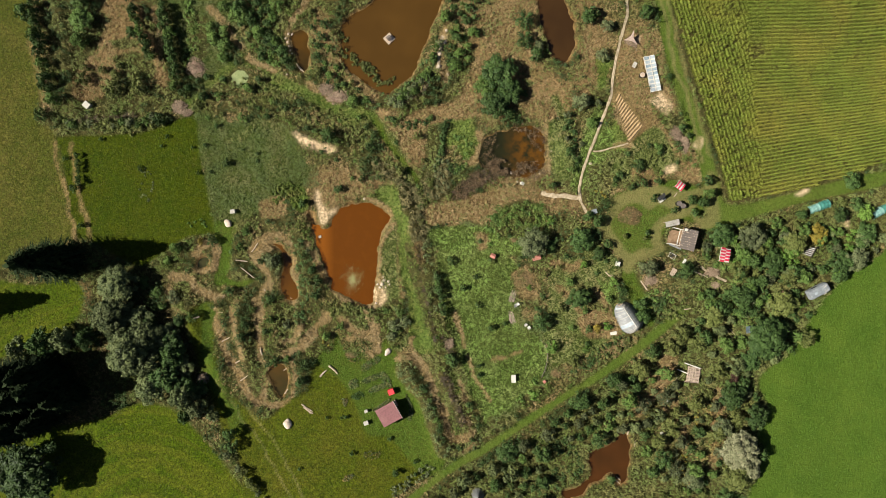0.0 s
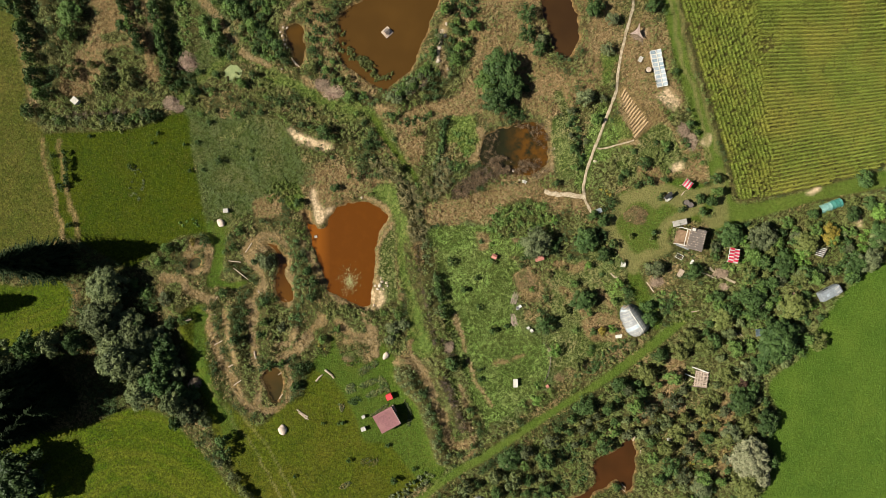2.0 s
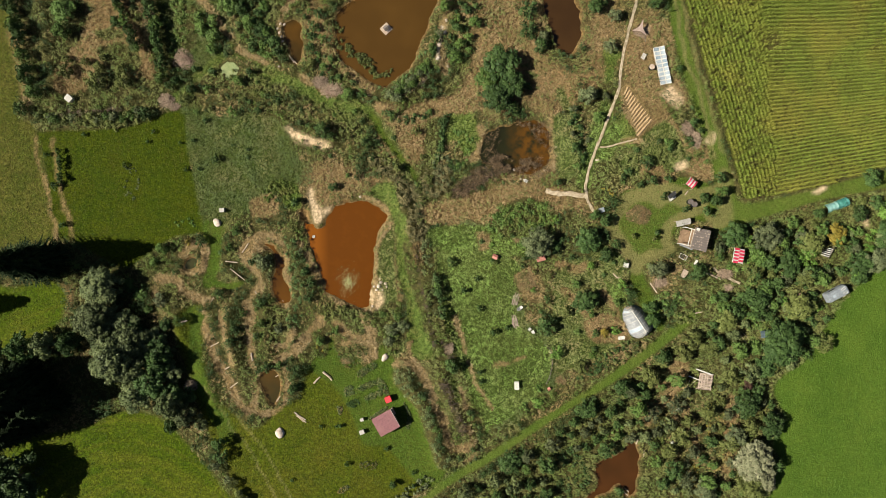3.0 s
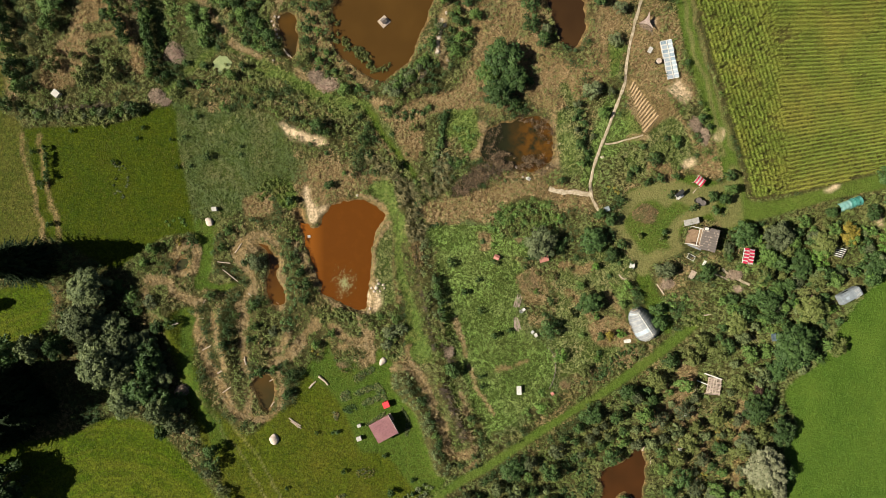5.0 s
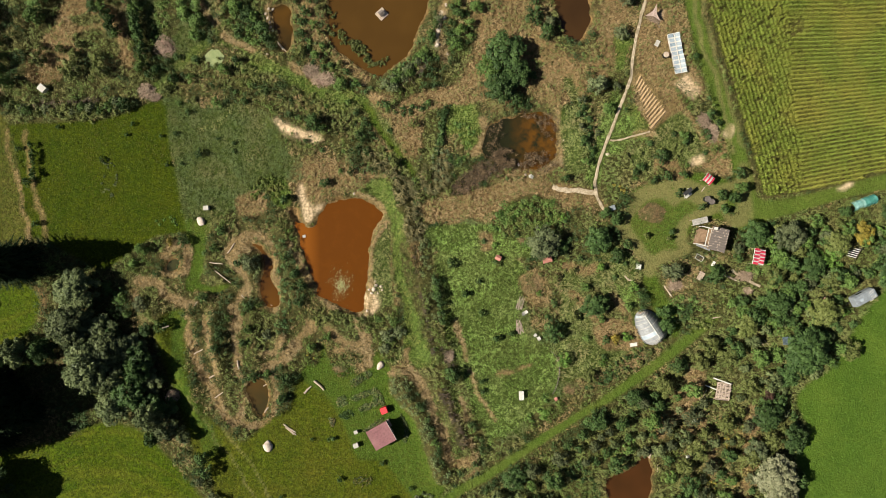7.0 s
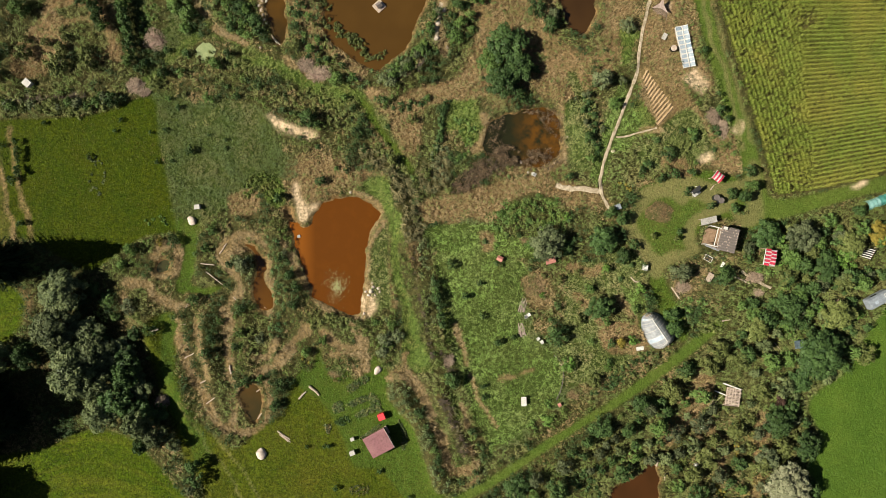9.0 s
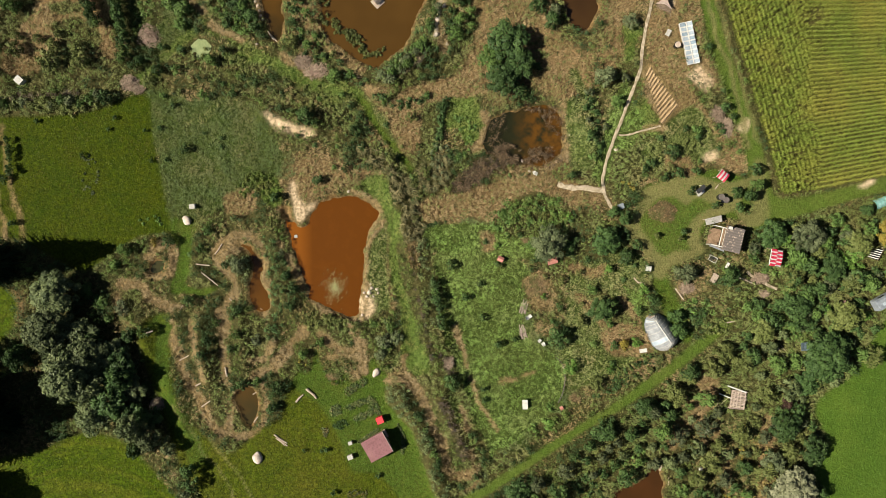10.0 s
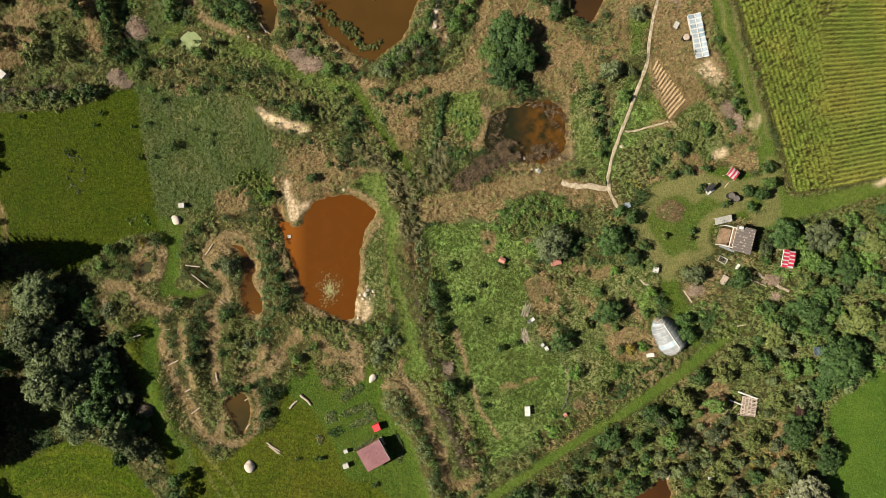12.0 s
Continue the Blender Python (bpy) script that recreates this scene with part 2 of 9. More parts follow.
ZONES[-1][-1].append([(5.3, 48.4), (19.1, 50.7), (19.7, 38.1), (24.8, 36.3), (31.7, 38.1), (31.7, 31.2), (24.8, 28.9), (16.8, 27.7), 
    (11.0, 26.0), (1.8, 27.7), (5.3, 36.9)])
ZONES[-1][-1].append([(-2.8, 9.3), (5.3, 9.9), (12.2, 15.1), (20.2, 13.9), (27.1, 11.0), (28.9, 7.0), (20.2, 9.3), (13.3, 10.5), 
    (8.7, 5.9), (-0.5, 5.3)])
ZONES[-1][-1].append([(-55.7, 0.1), (-45.9, 1.3), (-46.5, -6.8), (-52.2, -9.1), (-55.7, -9.1)])
ZONES[-1][-1].append([(-55.7, -6.8), (-50.5, -7.9), (-49.9, -11.4), (-54.5, -10.2)])
ZONES[-1][-1].append([(-39.6, 1.8), (-35.0, 2.4), (-36.1, 0.1), (-39.6, -1.0)])
ZONES[-1][-1].append([(-22.3, -13.7), (-14.3, -14.8), (-16.6, -19.4), (-21.2, -18.3)])
ZONES[-1][-1].append([(-30.4, -17.1), (-26.3, -16.0), (-29.2, -20.6), (-32.1, -21.7)])
ZONES[-1][-1].append([(35.8, 45.0), (43.2, 45.0), (46.7, 32.3), (47.8, 27.7), (42.1, 28.9), (35.8, 31.7)])
ZONES[-1][-1].append([(45.5, 18.5), (50.7, 19.7), (52.4, 13.9), (47.3, 15.1)])
ZONES[-1][-1].append([(46.7, -28.6), (57.0, -29.8), (59.3, -37.8), (57.0, -48.2), (47.8, -50.5), (42.1, -48.2), (39.8, -36.7)])
ZONES[-1][-1].append([(37.5, 11.6), (39.8, 8.7), (39.8, 5.9), (36.9, 5.3), (36.1, 7.6)])
ZONES[-1][-1].append([(13.9, -5.1), (17.4, -3.9), (18.5, -7.4), (15.6, -9.1)])
ZONES[-1][-1].append([(23.1, -3.3), (27.1, -2.8), (28.9, -6.8), (24.8, -6.8)])
ZONES[-1][-1].append([(32.9, -13.7), (35.8, -14.8), (35.2, -18.9), (31.7, -19.4)])
ZONES[-1][-1].append([(-10.8, -20.6), (-5.1, -22.9), (1.8, -32.1), (7.0, -39.0), (1.8, -41.3), (-2.8, -34.4), (-7.4, -27.5)])
ZONES[-1][-1].append([(-25.8, 17.4), (-14.3, 16.2), (-9.7, 11.6), (-16.6, 10.5), (-22.3, 8.2), (-24.6, 10.5), (-26.9, 12.8)])
ZONES[-1][-1].append([(86.9, 4.7), (85.2, 7.0), (90.2, 10.5), (93.8, 7.0)])
ZONES[-1][-1].append([(21.4, 27.7), (26.0, 22.0), (24.8, 15.1), (22.0, 12.8), (21.4, 20.8)])
ZONES.append(("bare", 0.5, [[(43.2, 31.4), (44.5, 32.7), (45.8, 30.9), (46.5, 28.6), (45.2, 27.6), (43.5, 28.9), (42.4, 30.2)]]))
ZONES[-1][-1].append([(71.8, 11.0), (73.7, 12.2), (74.8, 11.5), (72.7, 10.6)])
ZONES[-1][-1].append([(51.3, 21.0), (52.0, 22.3), (52.8, 22.0), (52.6, 20.9)])
ZONES[-1][-1].append([(-0.5, 42.9), (0.7, 43.6), (0.9, 42.0), (0.0, 41.3)])
ZONES[-1][-1].append([(-1.3, 40.1), (-0.1, 40.6), (-0.1, 39.2), (-1.2, 39.2)])
ZONES[-1][-1].append([(-1.4, 37.3), (-0.2, 37.6), (-0.2, 36.5), (-1.2, 36.3)])
ZONES[-1][-1].append([(-26.2, 11.8), (-25.1, 11.8), (-24.6, 9.1), (-23.0, 7.0), (-23.5, 5.2), (-24.6, 5.2), (-25.5, 7.9)])
ZONES[-1][-1].append([(-24.4, 9.1), (-23.2, 7.9), (-22.3, 8.6), (-21.2, 7.9), (-22.5, 6.6)])
ZONES[-1][-1].append([(-14.3, -7.1), (-12.3, -6.9), (-11.5, -9.3), (-12.3, -11.2), (-14.3, -11.6)])
ZONES[-1][-1].append([(37.7, 42.7), (40.4, 43.1), (39.6, 41.1)])
ZONES[-1][-1].append([(43.2, 30.9), (45.3, 31.4), (46.1, 28.9), (44.4, 28.6)])
ZONES[-1][-1].append([(45.3, 16.9), (47.4, 17.1), (47.4, 15.8), (45.5, 15.5)])
ZONES[-1][-1].append([(80.9, 7.2), (82.0, 7.4), (82.6, 5.8), (83.1, 4.6), (82.2, 4.2), (81.2, 5.4)])
ZONES[-1][-1].append([(-30.4, 23.7), (-27.5, 22.5), (-22.3, 20.6), (-23.5, 19.4), (-28.1, 21.0)])
LINES = []
LINES.append(("litter", 0.4, 0.3, [(-27.4, 3.3), (-26.6, 0.1), (-25.4, -3.3), (-24.0, -6.8), (-22.3, -9.4), (-19.8, -10.7)]))
LINES.append(("litter", 0.38, 0.25, [(-79.2, 22.0), (-78.2, 16.2), (-76.8, 12.8), (-76.4, 9.9), (-75.4, 5.3), (-74.9, 2.6)]))
LINES.append(("litter", 0.38, 0.25, [(-75.8, 21.5), (-75.1, 16.2), (-74.3, 12.5), (-73.3, 8.2), (-72.1, 3.6), (-71.5, 2.4)]))
LINES.append(("litter", 0.6, 0.5, [(-47.4, 49.0), (-45.3, 46.7), (-43.2, 44.0), (-41.3, 41.3)]))
LINES.append(("litter", 0.5, 0.4, [(-58.9, 49.0), (-57.5, 45.0), (-56.6, 39.8)]))
LINES.append(("litter", 0.38, 0.3, [(10.5, -22.5), (13.9, -22.0), (16.2, -20.8)]))
LINES.append(("litter", 0.7, 0.6, [(-21.2, -9.7), (-24.0, -12.0), (-25.5, -14.4)]))
LINES.append(("litter", 0.6, 0.5, [(-20.0, -17.4), (-16.6, -18.3), (-14.7, -17.1)]))
LINES.append(("litter", 0.5, 0.5, [(-10.8, 6.4), (-12.5, 3.0), (-13.1, -3.3), (-12.9, -9.1), (-13.7, -13.7)]))
LINES.append(("litter", 0.7, 0.6, [(-13.7, -12.0), (-14.8, -16.0), (-14.3, -20.6), (-16.6, -19.4)]))
LINES.append(("litter", 0.5, 0.6, [(1.3, 48.4), (0.3, 43.8), (-0.5, 39.2), (0.7, 34.6)]))
LINES.append(("litter", 0.4, 0.4, [(-27.5, 50.7), (-29.8, 47.3), (-31.5, 44.4), (-31.1, 39.8)]))
LINES.append(("litter", 0.28, 0.3, [(37.7, 21.3), (39.2, 19.4), (40.9, 18.1), (43.2, 16.2), (45.5, 14.1)]))
LINES.append(("litter", 0.8, 0.8, [(-21.2, -13.1), (-16.6, -15.4), (-14.3, -17.1)]))
LINES.append(("litter", 0.6, 0.6, [(20.8, 23.1), (24.3, 19.1), (24.8, 14.5)]))
LINES.append(("litter", 0.5, 0.5, [(30.6, 19.9), (34.0, 20.6), (37.7, 21.4)]))
LINES.append(("green", 0.55, 0.4, [(-14.8, 27.1), (-10.8, 22.0), (-6.8, 16.2), (-5.6, 14.5)]))
LINES.append(("worn", 0.24, 0.3, [(44.2, 51.9), (46.5, 40.4), (49.8, 30.0), (52.9, 17.9)]))
LINES.append(("worn", 0.22, 0.28, [(45.5, 51.9), (48.2, 40.4), (51.3, 30.0), (54.4, 18.5)]))
LINES.append(("litter", 0.16, 0.2, [(35.1, 32.0), (36.8, 30.2), (38.6, 28.2), (40.7, 25.6)]))
LINES.append(("litter", 0.16, 0.2, [(35.0, 28.6), (36.3, 25.9), (37.7, 21.3)]))
LINES.append(("bare", 0.22, 0.2, [(52.0, 21.3), (52.7, 21.8)]))
LINES.append(("worn", 1.0, 0.8, [(54.5, 14.5), (55.3, 5.9)]))
LINES.append(("worn", 0.03, 0.26, [(-45.9, -26.3), (-40.7, -35.0), (-36.1, -41.3), (-30.9, -50.7), (-29.2, -52.8)]))
LINES.append(("worn", 0.03, 0.26, [(-43.6, -24.0), (-39.0, -33.8), (-33.8, -40.1), (-28.1, -51.6)]))
LINES.append(("lush", 0.9, 0.6, [(-41.9, 39.2), (-36.1, 36.7), (-28.1, 31.7), (-21.2, 28.1), (-14.8, 27.7)]))
LINES.append(("lush", 0.8, 0.6, [(-52.8, 28.3), (-48.8, 32.3), (-41.9, 38.3)]))
LINES.append(("green", 1.9, 0.5, [(-44.2, 4.7), (-43.6, 0.1), (-46.0, -5.6), (-48.5, -12.0), (-47.8, -22.9), (-44.7, -29.8), (-41.9, -35.5)]))
LINES.append(("lush", 1.2, 0.4, [(-10.3, 12.3), (-9.0, 9.1), (-7.5, 5.4), (-6.1, -2.3), (-5.1, -6.8), (-4.0, -11.8), (-3.0, -18.3)]))
LINES.append(("litter", 0.9, 0.9, [(-83.3, 42.1), (-81.5, 34.6), (-80.4, 28.9)]))
line_zones = [(n, h, s, catmull(p, False, 5)) for n, h, s, p in LINES]
zone_lines = [(n, s, [catmull(p, True, 3) for p in ps]) for n, s, ps in ZONES]


# what grows where, patch over patch: a kind, half a width (0: an outline) and its line
PATCHES = []


def patch(kind, half, line):
    PATCHES.append((kind, half, catmull(line, half == 0, 4)))


# floor of the garden grove
patch("olive", 0, [(-2.8, -51.6), (8.7, -43.2), (20.2, -36.4), (31.7, -29.0), (37.0, -24.4), (44.4, -18.3), (52.4, -9.0), (60.0, 4.0), (90.0, 12.0), (96.0, 4.0), (86.9, -1.0), (70.8, -19.4), (63.9, -35.5), (59.3, -51.6), (40.0, -52.0), (20.0, -54.0)])
# reedy terraces beside the orange pond
patch("mixed", 0, [(-45.1, -9.1), (-37.8, -8.1), (-42.5, -3.9), (-43.6, 0.3), (-42.0, 3.4), (-37.8, 5.0), (-29.5, 4.4), (-26.4, 0.3), (-23.2, -8.1), (-19.1, -10.7), (-13.9, -11.2), (-13.3, -17.5), (-14.9, -20.6), (-20.1, -20.6), (-21.7, -16.4), (-25.3, -16.4), (-29.5, -22.7), (-30.0, -26.9), (-31.6, -31.0), (-35.8, -32.1), (-39.4, -31.0), (-41.5, -25.8), (-44.6, -20.6), (-46.7, -16.4), (-46.2, -12.3)])
patch("mixed", 0, [(-57.1, -6.0), (-55.6, -0.8), (-52.4, 1.8), (-48.3, 2.9), (-45.7, 1.3), (-45.9, -2.9), (-46.7, -6.0), (-45.7, -8.1), (-45.7, -11.7), (-48.3, -10.7), (-52.4, -13.8), (-55.6, -11.2), (-56.8, -9.1)])
patch("leafy", 0, [(-57.5, -4.1), (-56.4, -0.8), (-53.3, 2.6), (-50.4, 1.9), (-51.2, -1.3), (-53.0, -4.1), (-55.6, -5.2)])
patch("olive", 0, [(-56.3, -8.1), (-53.5, -6.5), (-51.4, -8.1), (-51.9, -11.7), (-54.3, -12.5), (-56.1, -10.7)])
patch("dark", 0.8, [(-51.6, -1.8), (-51.4, -3.9)])
patch("dark", 0.6, [(-46.4, -1.3), (-46.9, -3.9), (-46.2, -6.0)])
patch("straw", 0.66, [(-50.6, -4.1), (-48.8, -4.5), (-47.0, -3.7), (-46.1, -1.0), (-46.9, 0.9), (-49.3, 0.6), (-50.6, -1.0)])
patch("straw", 0.86, [(-55.1, -5.8), (-51.9, -6.0), (-50.4, -7.9), (-47.8, -9.3), (-45.4, -10.2)])
patch("straw", 0.46, [(-56.0, -7.6), (-55.6, -10.2), (-54.0, -12.3)])
patch("leafy", 1.0, [(-53.5, -11.4), (-51.4, -12.9), (-50.4, -15.4), (-49.9, -20.6)])
patch("olive", 0, [(-42.9, 0.3), (-40.1, 0.5), (-39.9, -2.0), (-36.0, -5.0), (-36.8, -7.7), (-39.9, -6.2), (-42.6, -4.6)])
patch("dark", 0.9, [(-40.1, 3.9), (-41.5, 1.8), (-42.4, -0.3)])
patch("dark", 0.7, [(-42.0, -3.7), (-39.4, -4.1), (-37.0, -6.0)])
patch("straw", 0, [(-39.6, -1.0), (-38.1, 1.1), (-35.2, 1.9), (-33.9, 0.7), (-35.8, -1.3), (-36.0, -2.9), (-34.7, -5.2), (-35.1, -8.3), (-36.6, -11.0), (-37.4, -8.3), (-36.0, -6.0), (-38.3, -3.3)])
patch("straw", 0.61, [(-39.4, -0.6), (-37.8, 1.5), (-34.7, 2.8), (-32.0, 1.9), (-30.4, -0.8), (-30.2, -5.0), (-29.4, -8.1), (-30.5, -12.3), (-30.1, -16.4)])
patch("grey", 0, [(-36.8, -1.6), (-34.7, -0.4), (-32.2, -1.0), (-31.7, -2.9), (-33.0, -5.2), (-34.7, -6.2), (-35.3, -3.9)])
patch("grey", 0.9, [(-33.5, -2.0), (-32.6, -3.3), (-33.4, -4.3)])
patch("leafy", 0, [(-36.6, -9.3), (-33.7, -8.7), (-31.6, -10.2), (-32.4, -13.3), (-35.6, -14.3), (-36.6, -11.8)])
patch("dark", 1.4, [(-38.7, -8.3), (-39.9, -11.7), (-40.6, -15.4), (-40.1, -19.0)])
patch("olive", 0.9, [(-39.4, -19.6), (-38.7, -24.8), (-37.8, -28.9)])
patch("straw", 1.08, [(-37.8, -10.7), (-37.2, -14.3), (-37.1, -18.0), (-36.4, -22.2)])
patch("leafy", 1.3, [(-35.0, -14.3), (-35.8, -16.9), (-34.9, -20.6)])
patch("dark", 0.9, [(-34.2, -9.1), (-35.8, -10.7)])
patch("dark", 1.0, [(-35.8, -21.6), (-34.2, -23.5), (-31.8, -22.9)])
patch("olive", 0, [(-33.4, -12.3), (-30.5, -11.6), (-29.5, -14.3), (-30.5, -17.7), (-32.6, -18.1), (-33.7, -15.4)])
patch("straw", 0.46, [(-29.8, -12.0), (-28.8, -15.4), (-30.3, -18.5), (-32.6, -18.7)])
patch("teal", 1.3, [(-29.5, 1.3), (-28.2, -2.9), (-27.8, -7.0), (-28.4, -11.2), (-28.9, -13.8)])
patch("dark", 0.9, [(-28.0, 0.3), (-26.4, -3.7), (-25.2, -6.8), (-25.7, -9.6)])
patch("straw", 0.56, [(-27.5, 1.5), (-26.1, -1.3), (-24.4, -5.2)])
patch("leafy", 0.8, [(-29.0, 5.0), (-27.4, 3.2), (-25.9, 0.3)])
patch("straw", 0.51, [(-23.7, -6.0), (-21.7, -8.9), (-19.1, -10.9)])
patch("olive", 0, [(-24.0, -12.3), (-20.1, -11.2), (-15.9, -11.8), (-15.3, -15.6), (-18.4, -15.6), (-21.2, -13.5)])
patch("leafy", 0.8, [(-22.6, -14.1), (-21.2, -15.6)])
patch("straw", 1.1, [(-23.6, -13.7), (-25.5, -16.2), (-27.6, -18.3), (-29.5, -20.6), (-31.8, -21.6)])
patch("straw", 0.61, [(-20.6, -13.9), (-18.5, -16.4), (-14.9, -17.0), (-13.2, -16.4)])
patch("straw", 0.66, [(-14.9, -10.7), (-15.4, -13.3), (-13.9, -16.4), (-13.2, -20.6)])
patch("straw", 0.56, [(-19.3, -18.3), (-16.5, -18.1), (-13.6, -18.5)])
patch("leafy", 0, [(-25.3, -16.1), (-23.2, -15.4), (-22.2, -18.3), (-23.0, -20.8), (-24.7, -19.8)])
patch("dark", 1.6, [(-29.3, -22.2), (-28.0, -25.3), (-29.3, -28.4), (-30.5, -30.5)])
patch("dark", 0.7, [(-44.9, -10.9), (-43.5, -13.3), (-44.0, -16.4), (-43.1, -20.6), (-41.4, -22.9)])
patch("straw", 0.86, [(-46.8, -12.5), (-45.8, -16.4), (-44.3, -20.6), (-42.0, -24.6), (-40.1, -28.7), (-37.8, -31.4)])
patch("straw", 0.46, [(-42.9, -12.3), (-42.0, -17.5), (-40.8, -22.2)])
patch("straw", 0.56, [(-35.2, -25.8), (-36.2, -28.9), (-36.8, -31.2), (-34.2, -31.9), (-31.6, -30.8)])
patch("straw", 0.46, [(-31.0, -22.7), (-30.1, -25.8), (-30.8, -29.8)])
patch("olive", 1.0, [(-34.2, -26.9), (-34.9, -29.5)])
# long banks east of the orange pond
patch("pale", 0, [(-13.6, 0.3), (-9.9, 5.3), (-9.3, 1.3), (-9.5, -3.9), (-8.6, -10.2), (-7.4, -18.5), (-9.2, -21.1), (-10.5, -16.4), (-12.6, -11.8), (-12.2, -6.0), (-13.9, -3.9)])
patch("leafy", 0, [(-12.0, -12.3), (-9.7, -11.8), (-8.6, -15.4), (-8.1, -18.5), (-9.7, -20.6), (-11.6, -18.5), (-12.4, -15.4)])
patch("straw", 0.35, [(-9.8, 5.3), (-11.6, 2.4), (-12.8, -0.3), (-13.3, -3.9), (-13.5, -8.1)])
patch("lush", 0, [(-13.9, 11.7), (-10.7, 13.0), (-8.0, 10.2), (-7.3, 6.5), (-7.2, 1.3), (-6.3, -3.9), (-4.3, -10.2), (-2.2, -16.4), (-2.0, -20.6), (-5.9, -20.8), (-7.0, -14.3), (-8.0, -8.1), (-8.8, -0.8), (-9.2, 4.4), (-10.7, 8.1), (-12.8, 10.2)])
patch("straw", 0.4, [(-8.6, -2.9), (-7.8, -8.1), (-7.0, -14.3), (-6.3, -20.6)])
patch("leafy", 1.0, [(-7.2, 0.3), (-6.3, -3.9), (-5.1, -7.6), (-3.8, -10.7)])
patch("leafy", 0.5, [(-4.1, -10.2), (-2.7, -14.3), (-1.7, -18.5), (-1.5, -21.1)])
patch("dark", 0.35, [(-8.4, -2.9), (-7.6, -9.1), (-6.6, -15.4)])
patch("rush", 0, [(-8.8, 14.3), (-5.5, 12.3), (-3.6, 6.5), (-3.6, 1.8), (-5.9, 1.1), (-7.2, 5.3), (-8.6, 9.4)])
patch("rush", 0, [(-4.3, 14.9), (-0.3, 16.6), (2.0, 14.9), (0.7, 11.5), (-2.2, 9.9), (-3.9, 11.7)])
patch("rush", 0, [(-13.3, 18.8), (-9.7, 16.4), (-7.4, 14.3), (-8.6, 13.0), (-11.8, 14.9), (-14.4, 17.0)])
patch("tan", 0, [(-5.9, 1.3), (-3.8, 1.7), (-3.2, -2.9), (-4.3, -4.3), (-5.5, -2.0)])
patch("olive", 0, [(-3.8, -0.8), (-2.2, 0.5), (-0.7, -3.9), (-0.6, -9.1), (1.0, -16.4), (-1.1, -16.6), (-3.2, -10.2), (-3.8, -6.0)])
patch("dark", 0.9, [(-1.5, -5.0), (-1.1, -8.1), (-0.6, -11.4)])
patch("tan", 0, [(-3.6, 8.4), (1.8, 9.7), (12.2, 12.8), (17.4, 12.8), (21.1, 10.2), (17.4, 9.4), (13.3, 7.6), (10.1, 4.7), (3.9, 6.0), (-2.6, 4.7)])
patch("green", 0, [(-2.9, 4.2), (9.1, 4.7), (14.8, 4.2), (16.4, -0.8), (12.2, -1.3), (1.8, 0.1), (-1.5, 0.3)])
patch("green", 0, [(-1.3, 0.3), (7.0, 1.3), (14.3, -2.4), (15.3, -6.0), (13.8, -10.2), (15.3, -15.4), (19.0, -17.5), (21.1, -20.6), (20.6, -25.8), (15.3, -31.0), (10.1, -34.2), (7.0, -36.4), (5.5, -31.0), (3.5, -22.7), (1.0, -15.4), (0.2, -8.1)])
patch("leafy", 0, [(10.1, 6.5), (14.8, 10.2), (18.5, 9.4), (21.1, 6.0), (21.6, 1.3), (18.5, 0.3), (15.3, 2.4), (11.2, 2.4)])
patch("tan", 0, [(6.5, 3.2), (8.7, 3.4), (9.3, 0.7), (7.5, 0.1)])
patch("tan", 0, [(14.1, -5.0), (17.4, -3.7), (18.7, -6.0), (17.2, -8.3), (14.8, -7.7)])
patch("straw", 0.25, [(2.0, -13.5), (3.4, -16.4), (4.2, -19.1)])
patch("straw", 0.25, [(4.9, -21.6), (6.3, -25.8), (7.8, -28.1), (9.4, -31.0)])
patch("straw", 0.3, [(10.0, -22.6), (12.7, -22.2)])
patch("straw", 0.25, [(13.8, -21.8), (16.0, -20.9)])
patch("olive", 0, [(-5.8, -21.4), (1.8, -23.4), (4.8, -25.7), (5.4, -29.6), (7.4, -32.3), (8.1, -36.2), (6.4, -38.6), (4.1, -40.9), (1.5, -41.9), (1.8, -38.6), (0.1, -33.3), (-2.5, -27.3)])
patch("grey", 0, [(-9.4, -23.0), (-6.1, -23.0), (-4.1, -25.7), (-2.5, -28.0), (-0.8, -32.0), (0.8, -36.2), (2.1, -39.9), (1.3, -41.9), (-0.2, -42.5), (-2.0, -39.9), (-3.2, -35.6), (-4.8, -31.6), (-7.1, -28.3), (-9.4, -26.0)])
patch("dark", 0.75, [(-5.5, -25.7), (-3.2, -27.7), (-1.7, -31.3), (-0.6, -35.3), (0.4, -38.9)])
patch("straw", 0.85, [(-5.8, -21.9), (-4.1, -23.9), (-3.0, -26.3), (-1.4, -29.8), (0.1, -32.8), (1.0, -35.9), (2.1, -38.6)])
patch("tan", 0.9, [(2.5, -38.7), (3.9, -38.4), (5.4, -37.9)])
patch("leafy", 0.8, [(-1.3, -26.3), (-0.4, -28.0), (-0.2, -30.5)])
patch("leafy", 0.8, [(1.5, -32.6), (2.1, -34.6), (2.5, -36.6)])
patch("brown", 0.75, [(0.3, -26.0), (1.6, -29.0), (2.7, -32.0), (3.6, -35.3)])
patch("lush", 0.5, [(1.8, -25.4), (2.3, -27.0), (3.0, -29.0)])
patch("leafy", 0.9, [(4.9, -32.1), (5.9, -33.6), (6.7, -36.6)])
patch("dark", 0.55, [(5.9, -31.5), (6.9, -34.3), (7.3, -36.2)])
patch("straw", 0.45, [(3.3, -26.8), (4.1, -29.0), (4.5, -30.6)])
patch("straw", 0.55, [(4.7, -34.3), (5.3, -35.6), (5.9, -36.7)])
